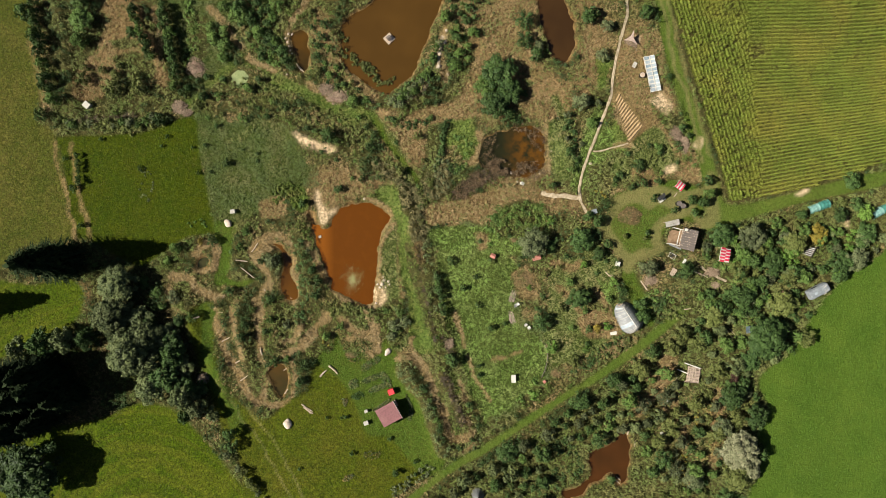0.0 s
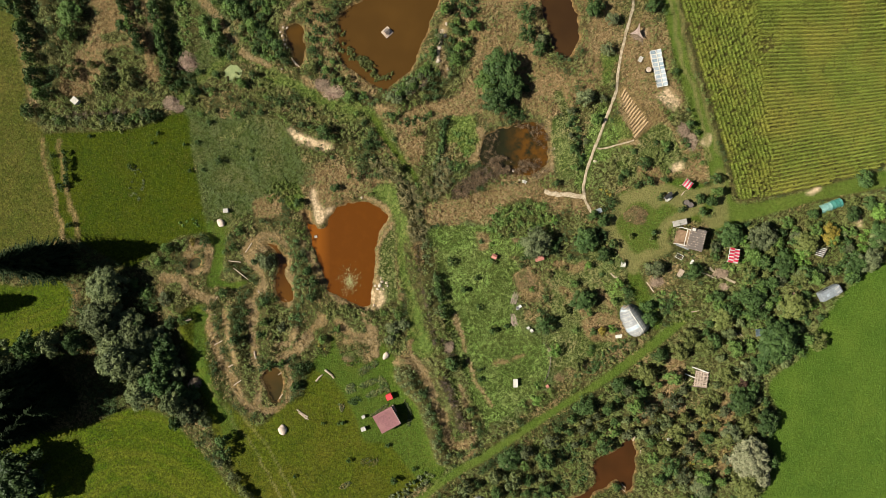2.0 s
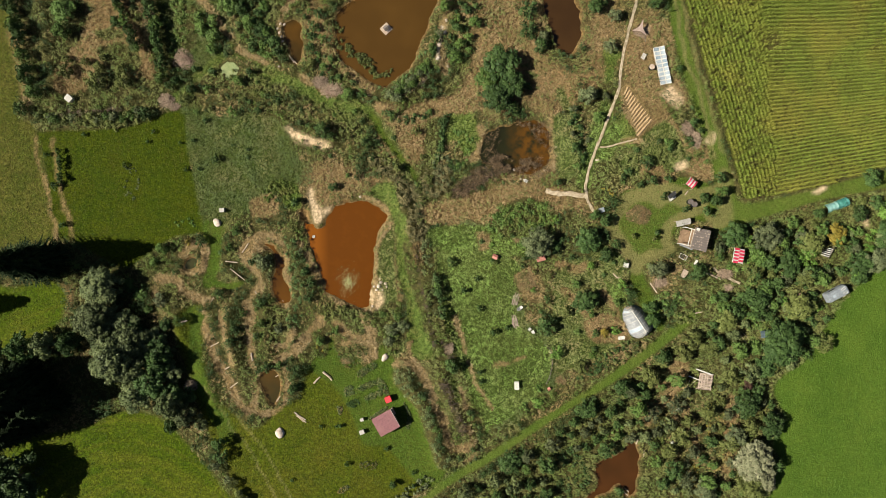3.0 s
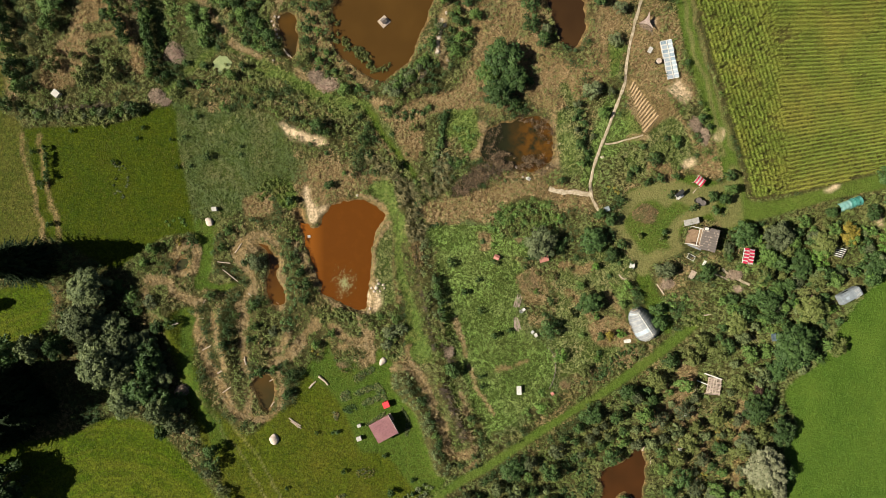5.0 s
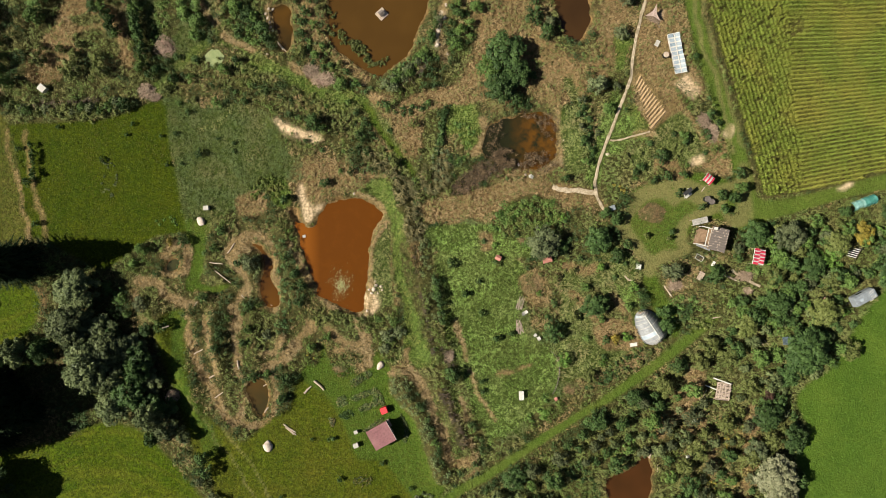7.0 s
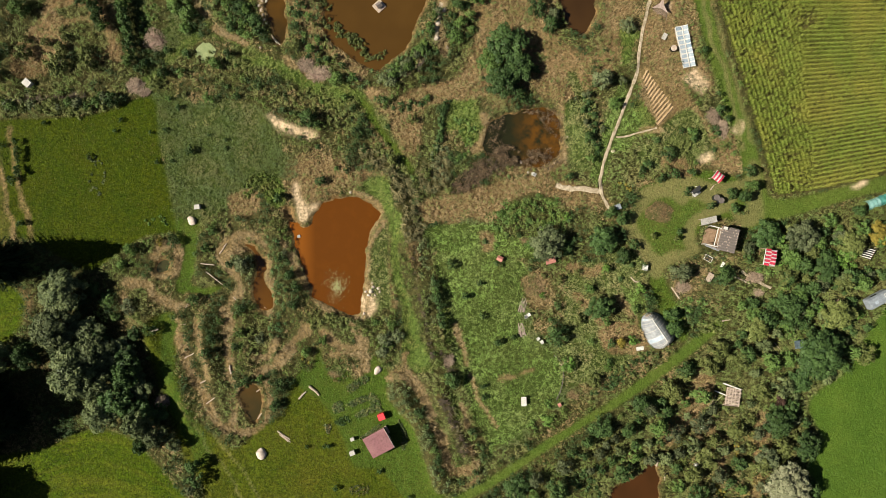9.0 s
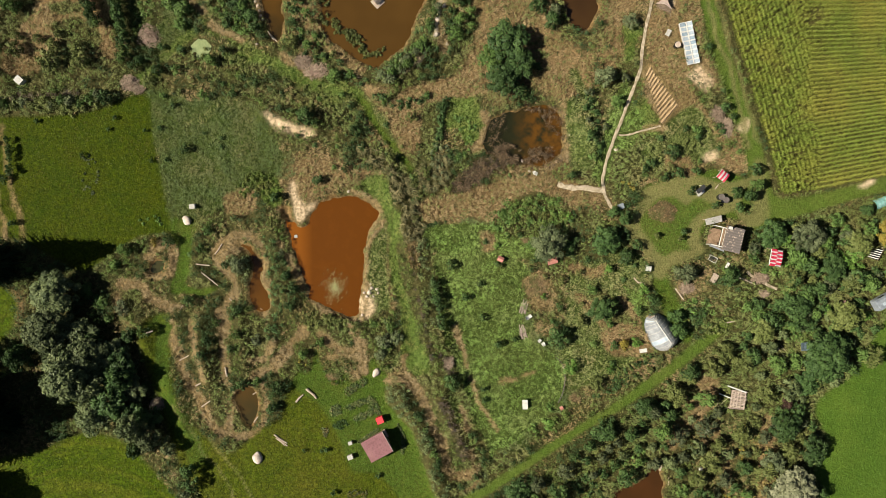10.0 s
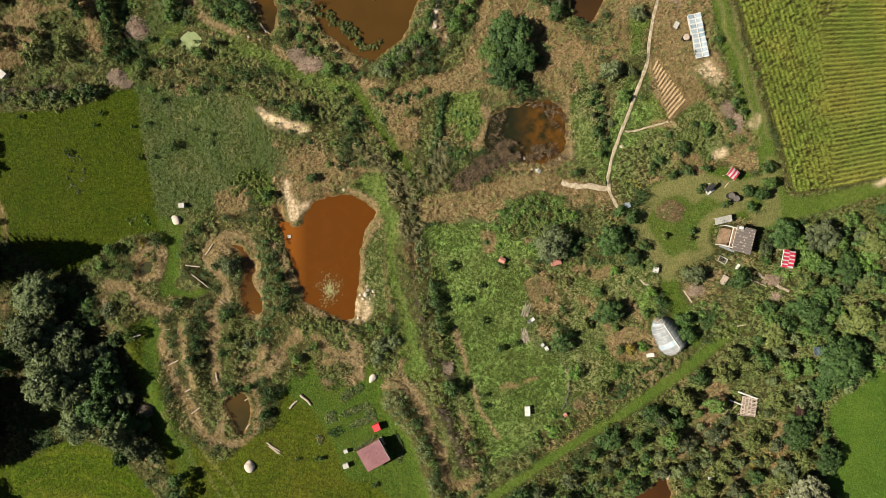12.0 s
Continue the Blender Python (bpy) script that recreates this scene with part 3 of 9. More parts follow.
patch("leafy", 1.0, [(-1.9, -12.3), (-0.5, -16.4), (1.3, -20.6)])
patch("brown", 0.6, [(-0.1, -17.7), (1.2, -20.6)])
# around the reed pond
patch("lush", 0, [(1.4, 26.3), (4.9, 26.9), (7.0, 23.7), (7.0, 19.0), (4.4, 18.5), (1.8, 22.2)])
patch("brown", 1.3, [(3.2, 11.0), (5.4, 12.9), (8.2, 14.9), (10.6, 15.6)])
patch("straw", 0.7, [(7.2, 23.7), (7.6, 20.1), (6.0, 17.5)])
patch("straw", 0.7, [(21.1, 24.3), (21.8, 20.1), (21.1, 15.9), (18.5, 14.3)])
patch("pale", 0.9, [(-14.9, 27.4), (-12.8, 25.3), (-10.5, 22.4), (-8.6, 18.8), (-7.0, 14.9)])
patch("olive", 0, [(-3.2, 25.3), (-0.1, 25.7), (-0.3, 20.1), (-1.5, 15.9), (-3.4, 17.0)])
patch("tan", 0, [(-9.7, 25.3), (-3.9, 25.7), (-3.6, 21.1), (-5.0, 18.0), (-8.1, 19.6)])
# western meadow
patch("meadow", 0, [(-50.7, 24.8), (-42.0, 24.0), (-31.6, 24.0), (-29.5, 20.1), (-27.2, 15.9), (-29.0, 12.6), (-33.5, 9.4), (-37.8, 7.4), (-42.0, 5.7), (-44.9, 5.3), (-48.1, 13.8)])
patch("tan", 0, [(-37.3, 9.7), (-32.6, 10.7), (-31.8, 7.4), (-34.7, 6.0), (-37.0, 6.5)])
patch("lush", 0, [(-32.1, 11.7), (-29.5, 13.0), (-27.4, 10.7), (-27.4, 8.1), (-29.7, 7.8)])
patch("pale", 0.5, [(-44.1, 21.6), (-40.5, 22.7), (-38.9, 24.8)])
# hedges and clearings of the north-west
patch("tan", 0, [(-70.7, 39.9), (-69.1, 44.1), (-66.0, 46.2), (-65.8, 49.3), (-61.3, 49.3), (-61.0, 46.2), (-60.8, 40.9), (-61.8, 36.8), (-66.0, 35.7), (-68.9, 31.6), (-70.0, 30.3), (-74.3, 30.3), (-74.9, 34.5), (-72.3, 38.6)])
patch("olive", 0, [(-67.1, 39.0), (-61.3, 39.9), (-58.3, 36.7), (-60.0, 34.7), (-65.2, 36.0)])
patch("olive", 0, [(-67.4, 42.5), (-63.5, 42.9), (-61.9, 41.2), (-65.8, 40.6)])
patch("tan", 1.0, [(-60.0, 43.0), (-57.9, 38.9), (-57.2, 33.8)])
patch("leafy", 0, [(-52.4, 48.2), (-47.0, 45.6), (-48.1, 39.9), (-50.4, 38.6)])
patch("olive", 0, [(-78.5, 25.1), (-75.4, 27.2), (-66.0, 27.0), (-56.6, 27.8), (-56.0, 25.3), (-60.8, 24.7), (-66.0, 22.6), (-71.2, 22.8), (-76.4, 23.6)])
patch("brown", 0.6, [(-75.4, 25.9), (-69.1, 26.3), (-62.9, 26.8)])
patch("dark", 1.0, [(-46.2, 45.1), (-43.1, 40.4), (-41.5, 38.3)])
patch("dark", 0.9, [(-38.4, 45.6), (-34.7, 42.0), (-31.6, 38.3)])
patch("straw", 0.5, [(-39.9, 38.9), (-36.8, 37.3), (-34.2, 36.2)])
patch("dark", 0.8, [(-50.4, 34.7), (-49.1, 32.1), (-46.2, 31.6)])
patch("leafy", 0, [(-14.9, 30.5), (-10.7, 31.8), (-6.6, 35.7), (-3.9, 38.9), (-2.6, 36.8), (-5.5, 31.6), (-9.7, 28.9), (-12.0, 28.2)])
patch("teal", 1.0, [(-14.9, 28.9), (-12.0, 30.5), (-8.6, 31.8), (-5.7, 34.5), (-3.8, 37.3)])
patch("straw", 0.7, [(-19.1, 36.2), (-16.5, 32.6), (-14.4, 30.5)])
patch("straw", 0.6, [(-27.4, 33.6), (-24.8, 31.6), (-21.2, 29.5)])
# garden wilds
patch("tan", 0, [(35.2, 39.9), (38.3, 39.9), (42.5, 28.4), (46.6, 22.2), (48.7, 17.0), (45.1, 15.9), (41.4, 20.1), (38.3, 26.3), (35.7, 32.6)])
patch("pale", 0, [(22.6, -2.9), (28.9, -2.3), (31.0, -6.0), (35.2, -12.3), (34.1, -16.4), (28.9, -17.5), (22.6, -16.4), (21.1, -12.3)])
patch("pale", 0, [(20.6, -16.4), (26.8, -17.5), (34.1, -17.5), (31.0, -20.6), (23.7, -23.7), (21.1, -22.7)])
patch("leafy", 1.2, [(16.4, -31.2), (19.0, -29.5), (21.1, -28.7)])
patch("tan", 0, [(55.0, -28.9), (57.1, -28.9), (57.6, -36.2), (56.5, -43.5), (53.9, -45.6), (54.5, -37.3)])
patch("tan", 0, [(44.6, -20.6), (47.7, -21.6), (47.2, -25.8), (42.5, -31.0), (39.9, -34.2), (38.3, -31.5), (42.5, -26.9)])
patch("tan", 0.8, [(22.6, -2.9), (25.8, -3.9), (28.9, -2.9)])
patch("tan", 0.9, [(23.7, -8.1), (27.9, -12.3), (29.9, -16.4)])
patch("tan", 0.7, [(31.0, -8.1), (33.6, -12.3), (33.1, -16.4)])
patch("olive", 1.2, [(25.8, -6.5), (28.9, -9.1), (32.0, -13.3)])
patch("olive", 0, [(28.9, 17.5), (33.1, 19.9), (42.5, 18.8), (45.1, 14.9), (38.3, 13.0), (29.9, 11.7)])
patch("pale", 0, [(38.1, 20.1), (43.5, 24.8), (48.2, 17.0), (44.0, 15.9)])
patch("pale", 0.9, [(22.6, 30.5), (24.7, 26.3), (26.3, 21.1), (25.8, 15.9)])
patch("pale", 0, [(27.3, 19.0), (29.4, 26.3), (32.6, 28.4), (31.5, 22.2), (29.1, 15.9), (27.7, 13.8)])
patch("dark", 0.5, [(0.3, 25.3), (-0.3, 22.7), (-1.1, 19.5)])
patch("straw", 0.4, [(-15.9, 10.2), (-13.9, 9.7), (-11.6, 8.4), (-10.3, 6.7)])
patch("pale", 0, [(33.9, 18.4), (37.9, 18.8), (40.6, 15.9), (36.2, 14.2)])
patch("tan", 0, [(38.3, 16.7), (42.5, 16.3), (43.7, 12.6), (39.5, 13.2)])
patch("pale", 0, [(21.1, 25.3), (23.7, 26.3), (26.8, 22.2), (26.4, 14.9), (22.6, 13.6), (21.6, 18.8)])
patch("straw", 0, [(35.2, 32.1), (37.0, 31.2), (40.4, 25.3), (38.3, 22.0), (36.0, 24.8), (34.3, 28.6)])
patch("pale", 0, [(28.9, 0.3), (34.1, -0.3), (35.0, -5.0), (32.0, -8.1), (28.9, -3.9)])
patch("green", 0, [(31.5, -6.0), (35.2, -8.1), (35.7, -10.7), (33.1, -10.2)])
patch("green", 1.5, [(31.6, 27.0), (30.2, 22.6), (28.4, 17.6), (27.3, 13.2)])
patch("green", 0, [(31.4, 23.4), (33.6, 24.6), (34.4, 21.6), (33.0, 18.0), (30.4, 17.4), (30.4, 20.0)])
patch("mown", 1.2, [(-43.9, 4.6), (-44.2, -1.0), (-44.9, -4.6), (-45.3, -6.4)])
patch("mown", 1.1, [(-47.5, -12.9), (-48.1, -17.2), (-47.8, -22.6)])
patch("mown", 0.7, [(-45.2, -5.9), (-43.4, -6.9), (-41.0, -7.1), (-39.4, -6.6)])
patch("teal", 1.1, [(-30.2, 2.3), (-28.9, -2.0), (-28.2, -6.2), (-28.5, -11.5)])
patch("lush", 0.9, [(-34.7, 33.1), (-29.9, 32.8), (-26.0, 30.8), (-22.1, 28.9), (-18.2, 27.6), (-14.3, 27.1)])
patch("mown", 0.6, [(-13.9, 26.3), (-11.0, 21.4), (-8.4, 18.2), (-6.1, 15.2)])
patch("tan", 0, [(-4.5, 28.2), (2.0, 29.9), (7.8, 27.9), (7.2, 26.3), (1.3, 26.3), (-1.9, 25.3), (-8.4, 24.0), (-11.0, 24.7)])
patch("brown", 0.5, [(-3.1, 33.8), (-4.5, 31.5), (-8.4, 29.7)])
patch("tan", 0.8, [(-19.1, 35.1), (-16.9, 33.1), (-13.6, 31.2)])
patch("dark", 0.4, [(1.0, 25.0), (-0.1, 22.7), (-0.6, 20.1)])
patch("tan", 0.9, [(5.2, 42.2), (9.1, 40.9), (12.1, 39.6)])
patch("lush", 0.85, [(-7.7, 6.1), (-7.9, 2.2), (-8.2, -1.7), (-7.5, -6.3), (-5.8, -9.9), (-5.3, -13.4), (-6.2, -17.3)])
patch("leafy", 0.6, [(-7.1, 0.9), (-6.3, -4.3), (-5.3, -8.2), (-3.8, -12.3), (-3.2, -15.6)])
patch("brown", 0.3, [(-4.7, 0.9), (-4.6, -4.3), (-3.9, -8.6), (-2.8, -13.0), (-1.6, -18.2)])
patch("grey", 0.75, [(-3.2, 1.4), (-2.8, -3.9), (-2.0, -8.2), (-1.1, -12.1)])
patch("lush", 0.7, [(0.6, -10.8), (1.1, -13.0), (1.4, -15.6)])
patch("straw", 0.28, [(2.6, -12.8), (3.4, -16.2), (4.4, -19.9)])
patch("leafy", 0, [(-13.4, -12.6), (-11.9, -10.6), (-8.4, -10.2), (-6.9, -12.6), (-6.9, -16.5), (-8.8, -18.0), (-11.9, -18.0), (-13.2, -15.6)])
patch("mixed", 0, [(44.5, -29.0), (51.5, -29.5), (53.0, -38.0), (50.0, -45.5), (45.0, -42.0), (42.5, -35.0)])
patch("tan", 0.9, [(47.0, -31.0), (49.0, -35.5), (48.6, -40.5)])
patch("tan", 0.6, [(41.0, -25.0), (43.5, -28.5), (45.5, -33.0)])
patch("tan", 0, [(27.8, -13.6), (32.0, -12.6), (36.0, -15.0), (35.4, -17.6), (31.0, -18.2), (28.0, -16.8)])


def patch_weight(X, Y, item, soft=0.3):
    kind, half, line = item
    out = np.zeros(X.shape)
    lo, hi = line.min(0) - half - 2, line.max(0) + half + 2
    m = (X > lo[0]) & (X < hi[0]) & (Y > lo[1]) & (Y < hi[1])
    if m.any():
        x, y = warped(X[m], Y[m], 0.45, 1.8)
        out[m] = 1 - smooth(away(x, y, line, half == 0) - half, -soft, soft)
    return out


PATCH_GROUND = {"mown": "green", "straw": "litter", "tan": "dry", "green": "rough", "meadow": "rough", "lush": "lush", "pale": "rough"}


def zone_weights(X, Y):
    """How far each kind of ground covers a place, later ones laid over earlier ones."""
    wx, wy = warped(X, Y, 0.7, 2.5)
    vx, vy = warped(X, Y, 2.2, 5.0)
    out = {}
    for name, soft, polys in zone_lines:
        px, py = (vx, vy) if name in ("dry", "rough", "lush") else (wx, wy) if name in ("pasture", "olive", "bare") else (X, Y)
        d = np.full(X.shape, 1e9)
        for p in polys:
            d = np.minimum(d, away(px, py, p, True))
        out[name] = 1 - smooth(d + (0.3 if name == "track" else 0.0), -soft, soft)
    for name, half, soft, line in line_zones:
        d = away(wx, wy, line)
        amount = (0.9 if name != "worn" else 0.85) * (1 - smooth(d, half * 0.6, half + soft)) * (0.55 + 0.6 * vnoise(X / 1.3, Y / 1.3, 15) if half > 0.3 and name != "worn" else 1.0)
        out[name] = np.maximum(out.get(name, 0 * X), np.clip(amount, 0, 1))
    for item in PATCHES:
        p = patch_weight(X, Y, item)
        for name in ("dry", "litter", "rough", "lush", "green") + (("lawn", "mown") if item[0] == "grey" else ()):
            out[name] = out[name] * (1 - p)
        if item[0] in PATCH_GROUND:
            name = PATCH_GROUND[item[0]]
            out[name] = np.maximum(out[name], p)
    out["worn"] = out["worn"] * (1 - 0.85 * out.pop("island")) * 0.9
    return out


GRID_ZONES = zone_weights(GX, GY)


def zones_at(x, y):
    return {k: sampled(g, x, y) for k, g in GRID_ZONES.items()}


# ---------------------------------------------------------------- materials
def material(name, rough=0.8, metal=0.0):
    mat = bpy.data.materials.new(name)
    mat.use_nodes = True
    bsdf = mat.node_tree.nodes["Principled BSDF"]
    bsdf.inputs["Roughness"].default_value = rough
    bsdf.inputs["Metallic"].default_value = metal
    bsdf.inputs["Specular IOR Level"].default_value = 0.3
    return mat, mat.node_tree, bsdf


def rgb(c):
    return (*c, 1)


def mixed(nt, fac, a, b):
    n = nt.nodes.new("ShaderNodeMix")
    n.data_type = "RGBA"
    for socket, v in ((0, fac), (6, a), (7, b)):
        if isinstance(v, (tuple, float, int)):
            n.inputs[socket].default_value = v
        else:
            nt.links.new(v, n.inputs[socket])
    return n.outputs[2]


def ramped(nt, fac, lo, hi):
    n = nt.nodes.new("ShaderNodeMapRange")
    n.inputs[1].default_value, n.inputs[2].default_value = lo, hi
    nt.links.new(fac, n.inputs[0])
    return n.outputs[0]


def noised(nt, scale, detail=3.0, rough=0.6, object_space=False):
    n = nt.nodes.new("ShaderNodeTexNoise")
    n.inputs["Scale"].default_value, n.inputs["Detail"].default_value, n.inputs["Roughness"].default_value = scale, detail, rough
    if object_space:
        c = nt.nodes.new("ShaderNodeTexCoord")
        nt.links.new(c.outputs["Object"], n.inputs["Vector"])
    else:
        g = nt.nodes.new("ShaderNodeNewGeometry")
        nt.links.new(g.outputs["Position"], n.inputs["Vector"])
    return n.outputs[0]


def bumped(nt, bsdf, fac, strength, distance):
    b = nt.nodes.new("ShaderNodeBump")
    b.inputs["Strength"].default_value, b.inputs["Distance"].default_value = strength, distance
    nt.links.new(fac, b.inputs["Height"])
    nt.links.new(b.outputs[0], bsdf.inputs["Normal"])


def leaf_material(name, dark, light, tint=None, patch=0.35, rough=0.55):
    """Foliage: from leaf to leaf, plant to plant and place to place."""
    mat, nt, bsdf = material(name, rough)
    bsdf.inputs["Specular IOR Level"].default_value = 0.12
    tone = nt.nodes.new("ShaderNodeAttribute")
    tone.attribute_name = "tone"
    info = nt.nodes.new("ShaderNodeObjectInfo")
    col = mixed(nt, tone.outputs["Fac"], rgb(dark), rgb(light))
    if tint:
        col = mixed(nt, ramped(nt, noised(nt, patch, 2), 0.42, 0.68), col, rgb(tint))
    hue = nt.nodes.new("ShaderNodeHueSaturation")
    val = nt.nodes.new("ShaderNodeMapRange")
    val.inputs[3].default_value, val.inputs[4].default_value = 0.72, 1.3
    nt.links.new(info.outputs["Random"], val.inputs[0])
    nt.links.new(val.outputs[0], hue.inputs["Value"])
    nt.links.new(col, hue.inputs["Color"])
    nt.links.new(hue.outputs[0], bsdf.inputs["Base Color"])
    trans = nt.nodes.new("ShaderNodeBsdfTranslucent")
    nt.links.new(hue.outputs[0], trans.inputs[0])
    mix = nt.nodes.new("ShaderNodeMixShader")
    mix.inputs[0].default_value = 0.06
    nt.links.new(bsdf.outputs[0], mix.inputs[1])
    nt.links.new(trans.outputs[0], mix.inputs[2])
    nt.links.new(mix.outputs[0], nt.nodes["Material Output"].inputs[0])
    return mat


def plain_material(name, a, b, scale=3.0, rough=0.8, metal=0.0, bump=0.3, dist=0.01):
    """A surface with grain and larger stains."""
    mat, nt, bsdf = material(name, rough, metal)
    fine, wide = noised(nt, scale * 6, 4, object_space=True), noised(nt, scale, 3, object_space=True)
    col = mixed(nt, ramped(nt, wide, 0.35, 0.65), rgb(a), rgb(b))
    col = mixed(nt, ramped(nt, fine, 0.45, 0.75), col, rgb(tuple(v * 0.7 for v in a)))
    nt.links.new(col, bsdf.inputs["Base Color"])
    bumped(nt, bsdf, fine, bump, dist)
    return mat


M_DARK = leaf_material("leaves dark", (0.017, 0.037, 0.011), (0.060, 0.100, 0.028))
M_MID = leaf_material("leaves green", (0.032, 0.064, 0.014), (0.092, 0.142, 0.035))
M_OLIVE = leaf_material("leaves olive", (0.050, 0.066, 0.016), (0.124, 0.136, 0.042))
M_GREY = leaf_material("leaves grey green", (0.036, 0.050, 0.022), (0.130, 0.148, 0.070))
M_FRESH = leaf_material("leaves fresh", (0.034, 0.076, 0.012), (0.105, 0.172, 0.034))
M_SLATE = leaf_material("leaves slate green", (0.024, 0.038, 0.014), (0.145, 0.170, 0.070))
M_SILVER = leaf_material("leaves silver", (0.085, 0.092, 0.045), (0.235, 0.232, 0.140))
M_YELLOW = leaf_material("leaves yellow", (0.085, 0.072, 0.012), (0.215, 0.165, 0.030))
M_PURPLE = leaf_material("leaves purple", (0.026, 0.014, 0.012), (0.060, 0.034, 0.024))
M_SPRUCE = leaf_material("needles", (0.005, 0.011, 0.003), (0.018, 0.030, 0.010), rough=0.85)
M_CORN = leaf_material("maize leaves", (0.070, 0.100, 0.013), (0.214, 0.256, 0.046), (0.196, 0.196, 0.036), 0.13)
M_WEED = leaf_material("weeds", (0.062, 0.092, 0.021), (0.142, 0.174, 0.046), (0.142, 0.134, 0.046), 0.25)
M_LUSH = leaf_material("lush weeds", (0.050, 0.082, 0.012), (0.128, 0.165, 0.036), (0.120, 0.124, 0.034), 0.4)
M_STRAW = leaf_material("dry stalks", (0.066, 0.048, 0.016), (0.262, 0.188, 0.076), (0.120, 0.110, 0.032), 0.3)
M_BROWN = leaf_material("dead grass", (0.130, 0.090, 0.040), (0.318, 0.222, 0.112), (0.160, 0.122, 0.046), 0.35)
M_REED = leaf_material("brown reeds", (0.020, 0.013, 0.008), (0.220, 0.150, 0.085))
M_SHORT = leaf_material("short grass", (0.016, 0.034, 0.001), (0.076, 0.094, 0.003), (0.050, 0.052, 0.004), 0.2)
M_FIELD = leaf_material("field grass", (0.034, 0.067, 0.006), (0.052, 0.094, 0.011))
M_BARK = plain_material("bark", (0.09, 0.065, 0.045), (0.16, 0.13, 0.10), 4, 0.9)

# ---------------------------------------------------------------- ground
GROUND_COLOURS = {
    "pasture": ((0.034, 0.048, 0.005), (0.080, 0.068, 0.016)),
    "mown": ((0.020, 0.038, 0.0005), (0.041, 0.048, 0.0008)),
    "lawn": ((0.029, 0.056, 0.0008), (0.054, 0.068, 0.003)),
    "olive": ((0.034, 0.054, 0.002), (0.065, 0.062, 0.006)),
    "green": ((0.032, 0.062, 0.006), (0.056, 0.070, 0.010)),
    "track": ((0.042, 0.076, 0.009), (0.074, 0.092, 0.017)),
    "field": ((0.034, 0.070, 0.007), (0.064, 0.098, 0.012)),
    "rough": ((0.026, 0.044, 0.008), (0.050, 0.060, 0.015)),
    "lush": ((0.036, 0.062, 0.010), (0.062, 0.084, 0.018)),
    "dry": ((0.082, 0.055, 0.024), (0.170, 0.112, 0.056)),
    "bare": ((0.300, 0.215, 0.130), (0.460, 0.350, 0.240)),
    "shore": ((0.080, 0.045, 0.016), (0.170, 0.110, 0.050)),
    "soil": ((0.040, 0.040, 0.012), (0.075, 0.065, 0.020)),
    "worn": ((0.090, 0.092, 0.030), (0.146, 0.126, 0.050)),
    "stripe": ((0.052, 0.070, 0.003), (0.080, 0.082, 0.008)),
    "litter": ((0.110, 0.076, 0.032), (0.200, 0.140, 0.068)),
}
GROUPS = [("cover_a", ("rough", "dry", "lush", "pasture")), ("cover_b", ("mown", "lawn", "olive", "green")),
          ("cover_c", ("track", "field", "bare", "shore")), ("cover_d", ("soil", "worn", "stripe", "litter"))]


def ground_material():
    mat, nt, bsdf = material("ground", 0.95)
    bsdf.inputs["Specular IOR Level"].default_value = 0.1
    fine, mid, wide = noised(nt, 2.6, 5, 0.75), noised(nt, 0.8, 4), noised(nt, 0.14, 3)
    both = nt.nodes.new("ShaderNodeMath")
    both.operation = "ADD"
    nt.links.new(ramped(nt, mid, 0.2, 1.25), both.inputs[0])
    nt.links.new(ramped(nt, wide, 0.38, 1.05), both.inputs[1])
    spread = both.outputs[0]
    col = mixed(nt, spread, rgb((0.026, 0.031, 0.009)), rgb((0.066, 0.054, 0.020)))
    even = None
    for attr, names in GROUPS:
        a = nt.nodes.new("ShaderNodeAttribute")
        a.attribute_name = attr
        sep = nt.nodes.new("ShaderNodeSeparateColor")
        nt.links.new(a.outputs["Color"], sep.inputs[0])
        for name, socket in zip(names, (*sep.outputs[:3], a.outputs["Alpha"])):
            lo, hi = GROUND_COLOURS[name]
            if name in ("field", "worn", "green", "track"):
                total = nt.nodes.new("ShaderNodeMath")
                total.operation = "MULTIPLY_ADD"
                total.inputs[1].default_value, total.inputs[2].default_value = {"field": 1.0, "worn": 0.75, "green": 0.5, "track": 0.8}[name], 0.0
                nt.links.new(socket, total.inputs[0])
                if even:
                    nt.links.new(even, total.inputs[2])
                even = total.outputs[0]
            col = mixed(nt, socket, col, mixed(nt, spread, rgb(lo), rgb(hi)))
    # blades and gaps between them
    dark = nt.nodes.new("ShaderNodeMix")
    dark.data_type, dark.blend_type = "RGBA", "MULTIPLY"
    calm = nt.nodes.new("ShaderNodeMapRange")
    calm.inputs[3].default_value, calm.inputs[4].default_value = 1.0, 0.35
    nt.links.new(even, calm.inputs[0])
    nt.links.new(calm.outputs[0], dark.inputs[0])
    shade = mixed(nt, ramped(nt, fine, 0.40, 0.60), rgb((0.62, 0.64, 0.6)), rgb((1.34, 1.32, 1.3)))
    nt.links.new(col, dark.inputs[6])
    nt.links.new(shade, dark.inputs[7])
    clumps = nt.nodes.new("ShaderNodeMix")
    clumps.data_type, clumps.blend_type = "RGBA", "MULTIPLY"
    nt.links.new(calm.outputs[0], clumps.inputs[0])
    nt.links.new(dark.outputs[2], clumps.inputs[6])
    nt.links.new(mixed(nt, ramped(nt, noised(nt, 1.5, 2), 0.36, 0.64), rgb((0.74, 0.76, 0.72)), rgb((1.26, 1.24, 1.24))), clumps.inputs[7])
    nt.links.new(clumps.outputs[2], bsdf.inputs["Base Color"])
    bumped(nt, bsdf, fine, 0.8, 0.3)
    return mat


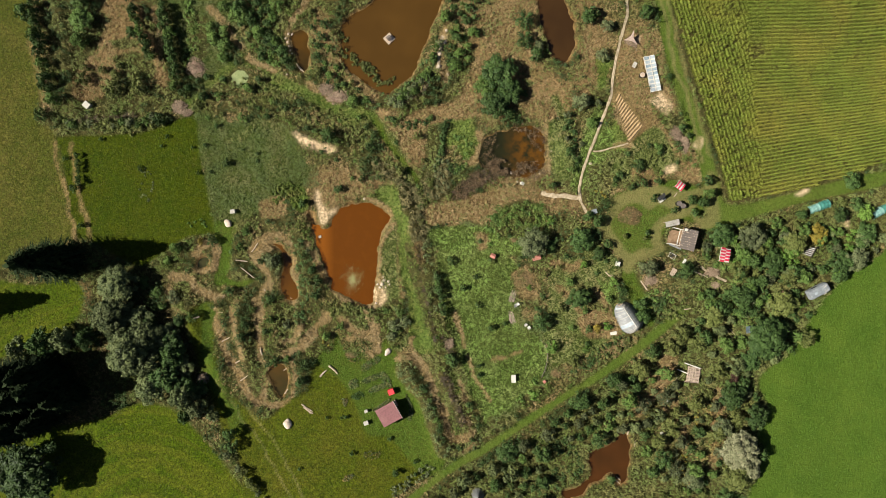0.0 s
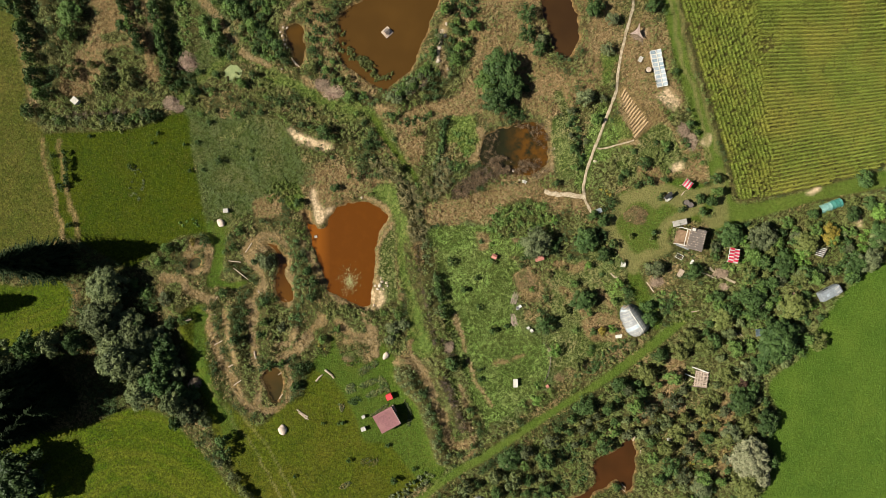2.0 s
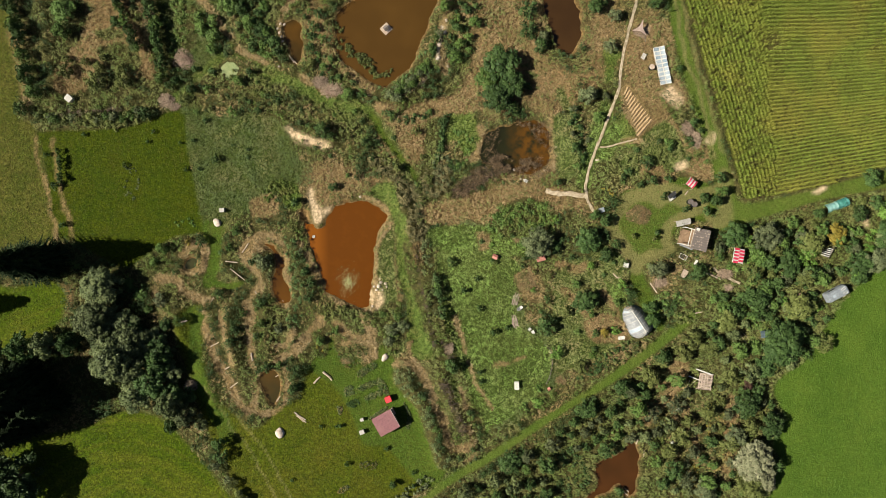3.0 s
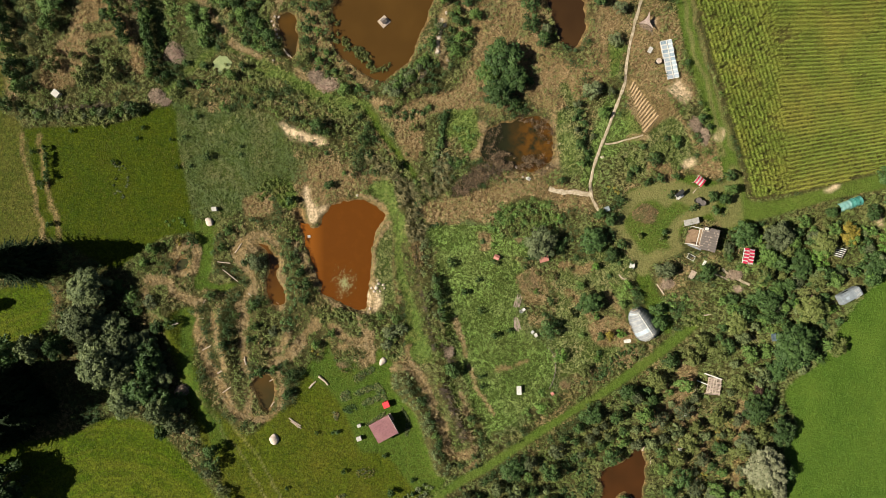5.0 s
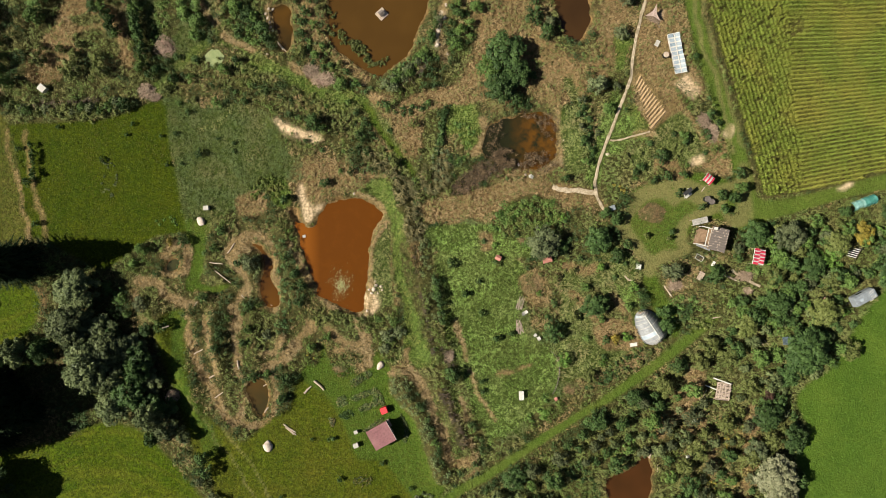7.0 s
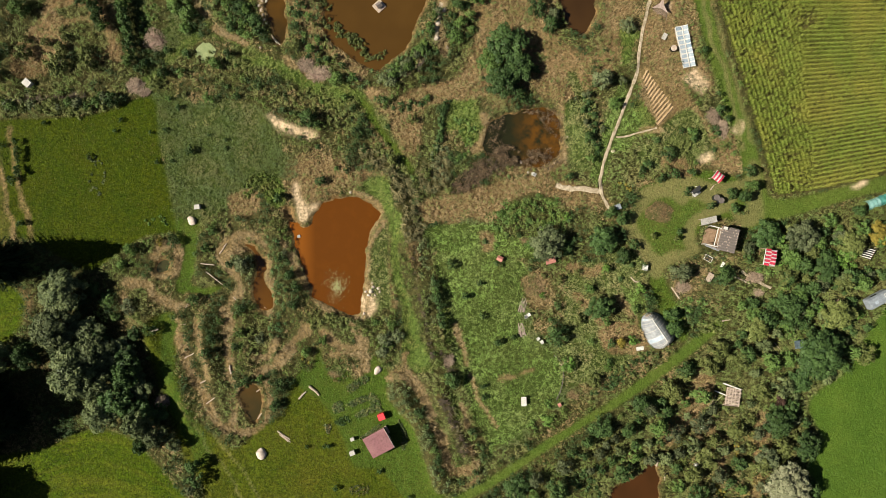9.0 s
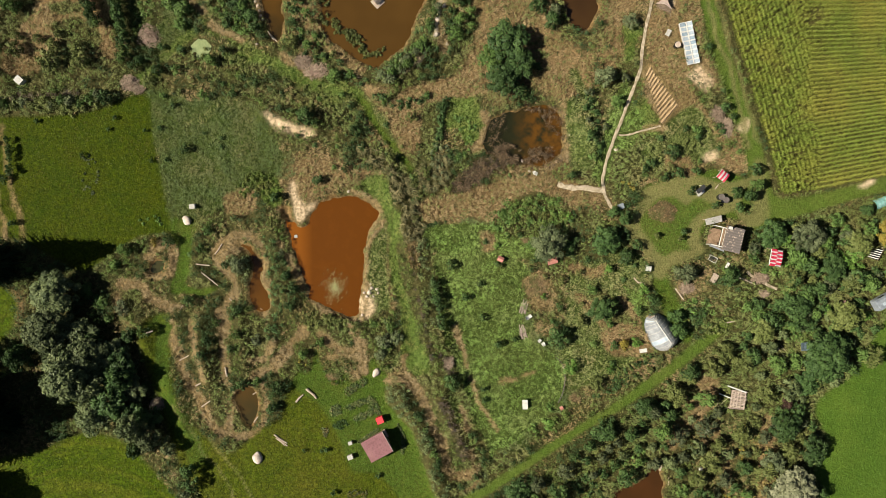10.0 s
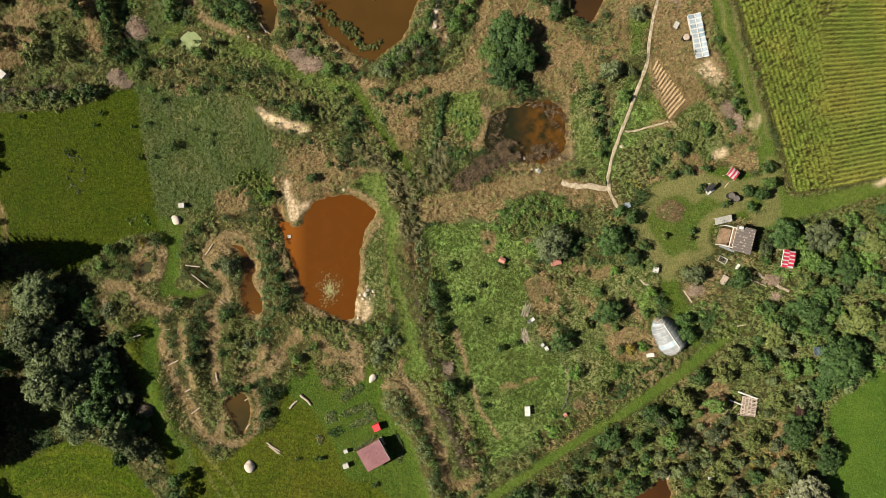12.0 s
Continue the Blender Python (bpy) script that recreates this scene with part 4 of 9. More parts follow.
def mesh_from(name, co, faces_n, mats, tone=None):
    """A mesh of loose faces, faces_n corners each, from an array of corners; tone: how light each face's leaf is."""
    co = np.ascontiguousarray(co, np.float32).reshape(-1, 3)
    n = len(co)
    me = bpy.data.meshes.new(name)
    me.vertices.add(n)
    me.vertices.foreach_set("co", co.ravel())
    me.loops.add(n)
    me.loops.foreach_set("vertex_index", np.arange(n, dtype=np.int32))
    me.polygons.add(n // faces_n)
    me.polygons.foreach_set("loop_start", np.arange(0, n, faces_n, dtype=np.int32))
    me.update(calc_edges=True)
    if tone is None:
        tone = RNG.uniform(0, 1, n // faces_n)
    me.attributes.new("tone", "FLOAT", "FACE").data.foreach_set("value", np.clip(tone, 0, 1.2).astype(np.float32))
    for m in mats:
        me.materials.append(m)
    return me


def grid_mesh(name, xs, ys, zs, mat):
    ny, nx = zs.shape
    X, Y = np.meshgrid(xs, ys)
    co = np.stack([X, Y, zs], -1).reshape(-1, 3).astype(np.float32)
    i = (np.arange(ny - 1)[:, None] * nx + np.arange(nx - 1)[None, :]).ravel()
    quads = np.stack([i, i + 1, i + nx + 1, i + nx], 1).astype(np.int32)
    me = bpy.data.meshes.new(name)
    me.vertices.add(len(co))
    me.vertices.foreach_set("co", co.ravel())
    me.loops.add(quads.size)
    me.loops.foreach_set("vertex_index", quads.ravel())
    me.polygons.add(len(quads))
    me.polygons.foreach_set("loop_start", np.arange(0, quads.size, 4, dtype=np.int32))
    me.update(calc_edges=True)
    me.polygons.foreach_set("use_smooth", np.ones(len(quads), bool))
    me.materials.append(mat)
    return me


CORN_LINE = catmull([(44.6, 57.6), (45.8, 50.7), (48.4, 42.1), (51.5, 32.3), (55.0, 20.2), (57.5, 11.0), (59.3, 9.8), (66.2, 10.9), 
    (74.3, 12.5), (81.2, 14.4), (85.8, 16.2), (90.2, 17.7), (98.4, 19.9), (98.4, 57.6)], True, 3)


def build_ground():
    far = np.array([-2500, -1200, -600, -300, -180, -130])
    xs = np.concatenate([far, GX[0], -far[::-1]])
    ys = np.concatenate([far, GY[:, 0], -far[::-1]])
    X, Y = np.meshgrid(xs, ys)
    core = np.s_[len(far):-len(far), len(far):-len(far)]
    z, d = np.zeros(X.shape), np.full(X.shape, 99.0)
    z[core], d[core] = GRID_Z, GRID_POND
    me = grid_mesh("ground", xs, ys, z, ground_material())
    w = zone_weights(X, Y)
    w["shore"] = 1 - smooth(d + (fbm(X, Y, 1.4, 77) - 0.5) * 1.2, -0.1, 0.4)
    w["soil"] = 1 - smooth(away(X, Y, CORN_LINE, True), -1.0, -0.5)
    ring = np.hypot(X - (-61.4, -59.7)[0], Y - (-61.4, -59.7)[1])
    w["stripe"] = w["lawn"] * 0.7 * smooth(0.7 * vnoise(ring / 0.7, 0 * X, 8) + 0.4 * vnoise(ring / 2.4, 0 * X, 5) + 0.5 * (vnoise(X / 2.5, Y / 2.5, 6) - 0.5), 0.44, 0.72)
    for attr, names in GROUPS:
        a = me.attributes.new(attr, "FLOAT_COLOR", "POINT")
        a.data.foreach_set("color", np.stack([w[n] for n in names], -1).astype(np.float32).ravel())
    return tagged(new("ground", me), "uneven overgrown ground with mown lawns, meadows and earth banks", "ground", kind="structure")


build_ground()


# ---------------------------------------------------------------- water
def water_material(name, deep, shallow, patch=0.12, ramp=None, clouds=(0.3, 0.6)):
    mat, nt, bsdf = material(name, 0.12)
    bsdf.inputs["Specular IOR Level"].default_value = 0.3
    fac = ramped(nt, noised(nt, patch, 2), 0.4, 0.7)
    if ramp:  # clear deep water at one end, shallows at the other
        geo, sep = nt.nodes.new("ShaderNodeNewGeometry"), nt.nodes.new("ShaderNodeSeparateXYZ")
        nt.links.new(geo.outputs["Position"], sep.inputs[0])
        total = nt.nodes.new("ShaderNodeMath")
        total.operation = "MULTIPLY"
        nt.links.new(ramped(nt, sep.outputs[0], *ramp), total.inputs[0])
        nt.links.new(ramped(nt, noised(nt, 0.6, 2), *clouds), total.inputs[1])
        fac = total.outputs[0]
    col = mixed(nt, fac, rgb(deep), rgb(shallow))
    nt.links.new(col, bsdf.inputs["Base Color"])
    bumped(nt, bsdf, noised(nt, 2.5, 3), 0.08, 0.03)
    return mat


WATERS = {
    "orange": ((0.138, 0.044, 0.0050), (0.074, 0.0235, 0.0026)), "duck": ((0.046, 0.023, 0.005), (0.056, 0.028, 0.006)),
    "oval": ((0.026, 0.013, 0.005), (0.034, 0.017, 0.006)), "reed": ((0.012, 0.012, 0.005), (0.070, 0.030, 0.005)),
    "sliver": ((0.022, 0.014, 0.004), (0.070, 0.032, 0.005)), "crook": ((0.046, 0.019, 0.004), (0.078, 0.032, 0.005)),
    "red": ((0.032, 0.0135, 0.004), (0.048, 0.018, 0.005)), "small": ((0.028, 0.021, 0.007), (0.066, 0.032, 0.007)),
    "puddle": ((0.020, 0.022, 0.009), (0.040, 0.036, 0.013)),
}
WATER_WORDS = {"orange": "rust-orange muddy pond with a pale sandy shore", "duck": "broad brown pond with a duck house raft",
               "oval": "dark brown oval pond among bushes", "reed": "dark shallow pond choked with brown reeds",
               "sliver": "narrow brown ditch pond beside a stony edge", "crook": "curved orange-brown moat round a planted islet",
               "red": "dark red-brown pond between thickets", "small": "small brown pond among dry reeds", "puddle": "small dark puddle in dry grass"}
for key, line in pond_lines.items():
    if key == "bay":  # under the orange pond's sheet
        continue
    c = line.mean(0)
    out = c + (line - c) * (1 + 1.3 / np.hypot(*(line - c).T)[:, None])
    bm = bmesh.new()
    bm.faces.new([bm.verts.new((*p, -0.30)) for p in out])
    bmesh.ops.triangulate(bm, faces=bm.faces)
    me = bpy.data.meshes.new("water")
    bm.to_mesh(me), bm.free()
    me.materials.append(water_material("water " + key, *WATERS[key], ramp={"reed": (12.0, 16.5), "orange": (-24.6, -22.2)}.get(key), clouds=(0.3, 0.6) if key == "reed" else (-1.6, 0.5)))
    tagged(new("water", me), WATER_WORDS[key], "pond", kind="structure")


# ---------------------------------------------------------------- ground cover
def tufts(x, y, z, size, tall, k, width=0.35, lie=0.0, wind=0.0):
    """k pointed blades a plant, spreading from its foot. Arrays in, corners out."""
    n = len(x)
    a = RNG.uniform(0, 2 * np.pi, (n, k))
    blown = RNG.uniform(0, 1, (n, k)) < wind
    a = np.where(blown, 0.5 + 1.6 * (fbm(x, y, 9, 57)[:, None] - 0.5) + RNG.normal(0, 0.5, (n, k)), a)
    ln = size[:, None] * RNG.uniform(0.5, 1.0, (n, k))
    up = tall[:, None] * RNG.uniform(0.25, 1.0, (n, k))
    base = size[:, None] * RNG.uniform(0, 0.35, (n, k))
    ca, sa = np.cos(a), np.sin(a)
    w = ln * width
    bx, by = x[:, None] + ca * base, y[:, None] + sa * base
    foot = z[:, None] + up * lie - 0.03
    c0 = np.stack([bx - sa * w, by + ca * w, foot], -1)
    c1 = np.stack([bx + sa * w, by - ca * w, foot], -1)
    c2 = np.stack([bx + ca * ln, by + sa * ln, z[:, None] + up], -1)
    return np.stack([c0, c1, c2], 2).reshape(-1, 3)


def combed(x, y, z, size, k, width, angle=None):
    """Long dead blades, k a plant, laid over by wind and rain in one direction."""
    n = len(x)
    lean = 3.6 * fbm(x, y, 5.0, 57) - 1.0 if angle is None else angle
    a = lean[:, None] + RNG.normal(0, 0.75, (n, k))
    ln = size[:, None] * RNG.uniform(0.45, 1.1, (n, k))
    ca, sa = np.cos(a), np.sin(a)
    bx, by = x[:, None] + RNG.uniform(-0.22, 0.22, (n, k)), y[:, None] + RNG.uniform(-0.22, 0.22, (n, k))
    w = width * RNG.uniform(0.6, 1.3, (n, k))
    high = z[:, None] + RNG.uniform(0.08, 0.55, (n, k))
    c0 = np.stack([bx - sa * w, by + ca * w, high - 0.15], -1)
    c1 = np.stack([bx + sa * w, by - ca * w, high - 0.15], -1)
    c2 = np.stack([bx + ca * ln + sa * w * 0.6, by + sa * ln - ca * w * 0.6, high * 1.0], -1)
    return np.stack([c0, c1, c2], 2).reshape(-1, 3)


def mounds(x, y, z, r, tall, k, leaf):
    """Bushy herbs: k leaves a plant on a rough dome."""
    n = len(x)
    a, q = RNG.uniform(0, 2 * np.pi, (n, k)), np.sqrt(RNG.uniform(0, 1, (n, k)))
    ca, sa = np.cos(a), np.sin(a)
    jag = RNG.uniform(0.7, 1.15, (n, k))
    c = np.stack([x[:, None] + ca * q * r[:, None] * jag, y[:, None] + sa * q * r[:, None] * jag,
                  z[:, None] + tall[:, None] * (1 - 0.8 * q * q) * RNG.uniform(0.6, 1.1, (n, k))], -1)
    nrm = np.stack([ca * q, sa * q, 0.75 + 0 * q], -1) + RNG.normal(size=(n, k, 3)) * 0.4
    nrm /= np.linalg.norm(nrm, axis=-1)[..., None]
    t = np.cross(nrm, RNG.normal(size=(n, k, 3)))
    t /= np.linalg.norm(t, axis=-1)[..., None] + 1e-6
    b = np.cross(nrm, t)
    s = leaf * RNG.uniform(0.6, 1.2, (n, k, 1))
    return np.stack([c - t * s - b * s * 0.5, c + t * s - b * s * 0.5, c + b * s], 2).reshape(-1, 3)


def tones(n, k, share=0.8):
    """A lightness for each of k leaves on n plants, alike within a plant."""
    return (share * RNG.uniform(0, 1, (n, 1)) ** 1.3 + (1 - share) * RNG.uniform(0, 1, (n, k))).ravel()


HEAPS = [((-50.4, 36.9), 1.9, 2.0, 0.9), ((-53.6, 28.9), 1.6, 1.5, 0.7), ((-52.2, 27.7), 1.2, 0.7, 0.5), ((-21.4, 30.9), 2.2, 1.4, 0.9), ((-23.7, 32.5), 1.7, 1.3, 0.7),
         ((47.6, 23.6), 1.4, 1.5, 0.5), ((49.1, 21.3), 0.9, 1.7, 0.5), ((38.4, 42.2), 1.2, 1.0, 0.4), ((42.1, -6.4), 1.3, 1.0, 0.6), ((-48.8, -26.3), 1.3, 1.2, 1.6), ((54.7, -4.7), 1.6, 0.9, 0.6),
         ((1.3, -18.9), 0.8, 1.5, 0.4), ((55.3, -7.4), 0.8, 0.6, 0.5)]


def off_heaps(x, y, gap=0.0):
    keep = np.ones(np.shape(x), bool)
    for (cx, cy), rx, ry, h in HEAPS:
        keep &= ((x - cx) / (rx + gap)) ** 2 + ((y - cy) / (ry + gap)) ** 2 > 1
    return keep


LOGS = [((-39.6, -4.8), -38, 3.6, 0.12), ((-40.9, -2.4), -5, 2.4, 0.13), ((-38.2, 0.3), 55, 2.2, 0.14), ((-37.0, -20.8), 100, 1.6, 0.2), ((-40.5, -26.3), 35, 1.8, 0.12),
        ((-33.6, -28.6), 80, 1.4, 0.14), ((-31.9, -29.0), 55, 1.2, 0.12), ((-44.2, -18.4), 30, 1.8, 0.13), ((-41.7, -22.9), 25, 1.2, 0.15)]


def off_logs(x, y, gap=0.55):
    keep = np.ones(np.shape(x), bool)
    for (cx, cy), turn, length, r in LOGS:
        u, v = math.cos(radians(turn)), math.sin(radians(turn))
        along = np.clip((x - cx) * u + (y - cy) * v, -length / 2, length / 2)
        keep &= np.hypot(x - cx - along * u, y - cy - along * v) > gap
    return keep


SANDS = [catmull(p, True, 3) for p in ([(-26.2, 11.8), (-25.1, 11.8), (-24.6, 9.1), (-23.0, 7.7), (-21.4, 8.6), (-22.1, 6.6), (-23.5, 5.2), 
    (-24.8, 5.4), (-25.8, 7.9)], [(-14.2, -7.7), (-12.6, -7.5), (-11.8, -9.3), (-12.5, -10.9), (-14.2, -11.2)])]


def sand_gap(x, y):
    return np.minimum(*[away(x, y, p, True) for p in SANDS])



def open_ground(x, y, gap=0.3):
    """Where wild plants stand: off ponds, paths, mown places and the maize."""
    w = zones_at(x, y)
    short = np.maximum.reduce([w["mown"], w["lawn"], w["green"], w["track"], w["field"], w["olive"] * 0.96, w["pasture"] * 0.97, w["worn"] * 0.9, w["bare"] * 0.62])
    keep = (RNG.uniform(0, 1, len(x)) > short * 1.3) & (sampled(GRID_POND, x, y) > gap) & (away(x, y, CORN_LINE, True) > 0.3)
    for path, half, _ in PATHS:
        keep &= away(x, y, catmull(path)) > half + 0.15
    keep &= (sand_gap(x, y) > 0.1) & off_heaps(x, y) & off_logs(x, y)
    keep &= np.hypot(x - (-41.3, 34.8)[0], y - (-41.3, 34.8)[1]) > 1.75
    for cx, cy, turn, half_long, half_wide in ((37.6, -13.9, -57, 3.3, 2.3), (42.4, 35.5, 103, 3.8, 1.2), (48.3, 2.1, -14, 2.7, 2.2), (50.7, -25.5, -8, 1.5, 1.7), (39.0, 42.4, 0, 1.5, 1.3), (75.6, -8.5, 28, 2.2, 1.2)):
        u, v = math.cos(radians(turn)), math.sin(radians(turn))
        keep &= (np.abs((x - cx) * u + (y - cy) * v) > half_long) | (np.abs((y - cy) * u - (x - cx) * v) > half_wide)
    keep &= away(x, y, catmull([(34.7, 31.6), (36.3, 32.1), (41.2, 25.2), (38.2, 21.3)], True, 2), True) > 0
    return keep, w


def laid(x, y, z, size, k, width, low, high, angle=None):
    """Long narrow blades, k a plant, blown over in one direction."""
    n = len(x)
    lean = 4.2 * fbm(x, y, 6.0, 57) - 1.6 if angle is None else np.full(n, angle)
    a = lean[:, None] + RNG.normal(0, 0.55, (n, k))
    ln = size[:, None] * RNG.uniform(0.45, 1.1, (n, k))
    ca, sa = np.cos(a), np.sin(a)
    bx, by = x[:, None] + RNG.uniform(-0.2, 0.2, (n, k)), y[:, None] + RNG.uniform(-0.2, 0.2, (n, k))
    w = width * RNG.uniform(0.6, 1.3, (n, k))
    top = z[:, None] + RNG.uniform(low, high, (n, k))
    c0 = np.stack([bx - sa * w, by + ca * w, top - 0.2], -1)
    c1 = np.stack([bx + sa * w, by - ca * w, top - 0.2], -1)
    c2 = np.stack([bx + ca * ln, by + sa * ln, top], -1)
    return np.stack([c0, c1, c2], 2).reshape(-1, 3)


def kind_map():
    """What grows on each cell of the plan: wild growth in drifts, then zones, lines and patches."""
    w = GRID_ZONES
    wet, fine = fbm(GX, GY, 7, 41), fbm(GX, GY, 2.6, 43)
    dry = wet - 0.26 * w["dry"]
    kind = np.where(dry < 0.34, "tan", np.where(fine < 0.40, "leafy", np.where(fine < 0.60, "olive", "dark")))
    kind = np.where((dry >= 0.34) & (dry < 0.47) & (fine < 0.62), "mixed", kind)
    kind = np.where((fine > 0.62) & (dry < 0.34), "mixed", kind)
    kind = np.where(w["rough"] > 0.5, "meadow", kind)
    kind = np.where(w["lush"] > 0.5, "lush", kind)
    kind = np.where(w["litter"] > 0.45, "straw", kind)
    for item in PATCHES:
        kind = np.where(patch_weight(GX, GY, item) > 0.5, item[0], kind)
    return kind


# for each kind of growth: how it stands, its mesh, plants a square metre, size, height, blades a plant, breadth of a blade or leaf
GROWTH = {
    "straw": (("laid", "dry_grass", 9.90, (0.30, 0.66), (0.08, 0.38), 6, 0.028), ("laid", "dead_grass", 2.47, (0.20, 0.53), (0.05, 0.29), 5, 0.031)),
    "tan": (("laid", "dead_grass", 8.25, (0.23, 0.56), (0.06, 0.37), 6, 0.028), ("laid", "weeds", 1.70, (0.20, 0.46), (0.10, 0.42), 6, 0.031), ("mound", "tall_herbs", 0.16, (0.25, 0.50), (0.40, 0.90), 23, 0.086)),
    "mixed": (("laid", "weeds", 4.95, (0.23, 0.53), (0.10, 0.50), 6, 0.033), ("laid", "dead_grass", 2.97, (0.23, 0.56), (0.06, 0.37), 6, 0.028), ("laid", "dry_grass", 0.41, (0.26, 0.59), (0.10, 0.42), 6, 0.028), ("mound", "tall_herbs", 0.50, (0.25, 0.55), (0.40, 1.00), 26, 0.086), ("mound", "brambles", 0.20, (0.25, 0.50), (0.50, 1.10), 28, 0.090)),
    "green": (("laid", "meadow_grass", 13.20, (0.17, 0.40), (0.03, 0.18), 6, 0.027), ("mound", "nettles", 0.05, (0.20, 0.40), (0.25, 0.50), 18, 0.077)),
    "meadow": (("laid", "tall_grass", 13.20, (0.20, 0.49), (0.05, 0.27), 6, 0.028), ("mound", "grey_herbs", 0.10, (0.20, 0.45), (0.25, 0.50), 18, 0.077)),
    "lush": (("laid", "lush_grass", 11.55, (0.20, 0.46), (0.05, 0.29), 6, 0.031),),
    "pale": (("laid", "pale_grass", 10.72, (0.20, 0.46), (0.04, 0.25), 6, 0.028), ("mound", "tall_herbs", 0.10, (0.20, 0.40), (0.30, 0.60), 20, 0.077)),
    "olive": (("laid", "weeds", 9.07, (0.23, 0.53), (0.10, 0.50), 6, 0.033), ("mound", "tall_herbs", 0.55, (0.25, 0.55), (0.40, 1.00), 26, 0.086)),
    "leafy": (("mound", "nettles", 2.20, (0.30, 0.60), (0.50, 1.40), 33, 0.090), ("laid", "weeds", 2.64, (0.23, 0.53), (0.30, 0.78), 5, 0.035)),
    "teal": (("mound", "sage_herbs", 2.20, (0.30, 0.60), (0.40, 1.10), 33, 0.090), ("laid", "weeds", 1.32, (0.23, 0.46), (0.30, 0.78), 5, 0.035)),
    "dark": (("mound", "brambles", 2.20, (0.30, 0.70), (0.80, 2.00), 39, 0.099), ("laid", "brambles", 1.98, (0.26, 0.53), (0.50, 1.14), 5, 0.039)),
    "grey": (("mound", "grey_herbs", 2.20, (0.30, 0.60), (0.50, 1.10), 33, 0.086), ("laid", "weeds", 1.32, (0.23, 0.46), (0.30, 0.78), 5, 0.035)),
    "rush": (("laid", "rushes", 5.46, (0.56, 1.08), (0.20, 1.00), 6, 0.047), ("mound", "brambles", 0.30, (0.30, 0.60), (0.30, 0.80), 26, 0.103)),
    "brown": (("laid", "rushes", 0.9, (0.4, 0.8), (0.2, 0.8), 5, 0.036), ("laid", "brown_grass", 8.25, (0.26, 0.66), (0.10, 0.66), 6, 0.035), ("laid", "dry_grass", 0.35, (0.26, 0.53), (0.40, 0.80), 5, 0.031)),
}
GROWTH_WORDS = {
    "dead_grass": "pinkish brown dead grass lying on dry ground", "dry_grass": "tan dry grass and dead stalks between the ponds",
    "weeds": "green and olive wild herbs covering the banks", "nettles": "darker green nettles and tall herbs", "lush_grass": "bright green lush grass in damp strips",
    "meadow_grass": "even green meadow grass laid over by wind", "tall_grass": "grey-green tall grass laid over by wind", "pale_grass": "pale olive grass on the slopes",
    "tall_herbs": "olive tall herbs standing in humps", "brambles": "dark green bramble humps on the wild ground", "sage_herbs": "bluish green herbs on the pond bank",
    "grey_herbs": "grey-green mugwort standing in humps", "rushes": "coarse straw and dark green rushes leaning over", "brown_grass": "dark brown dead reeds lying on the ground",
}


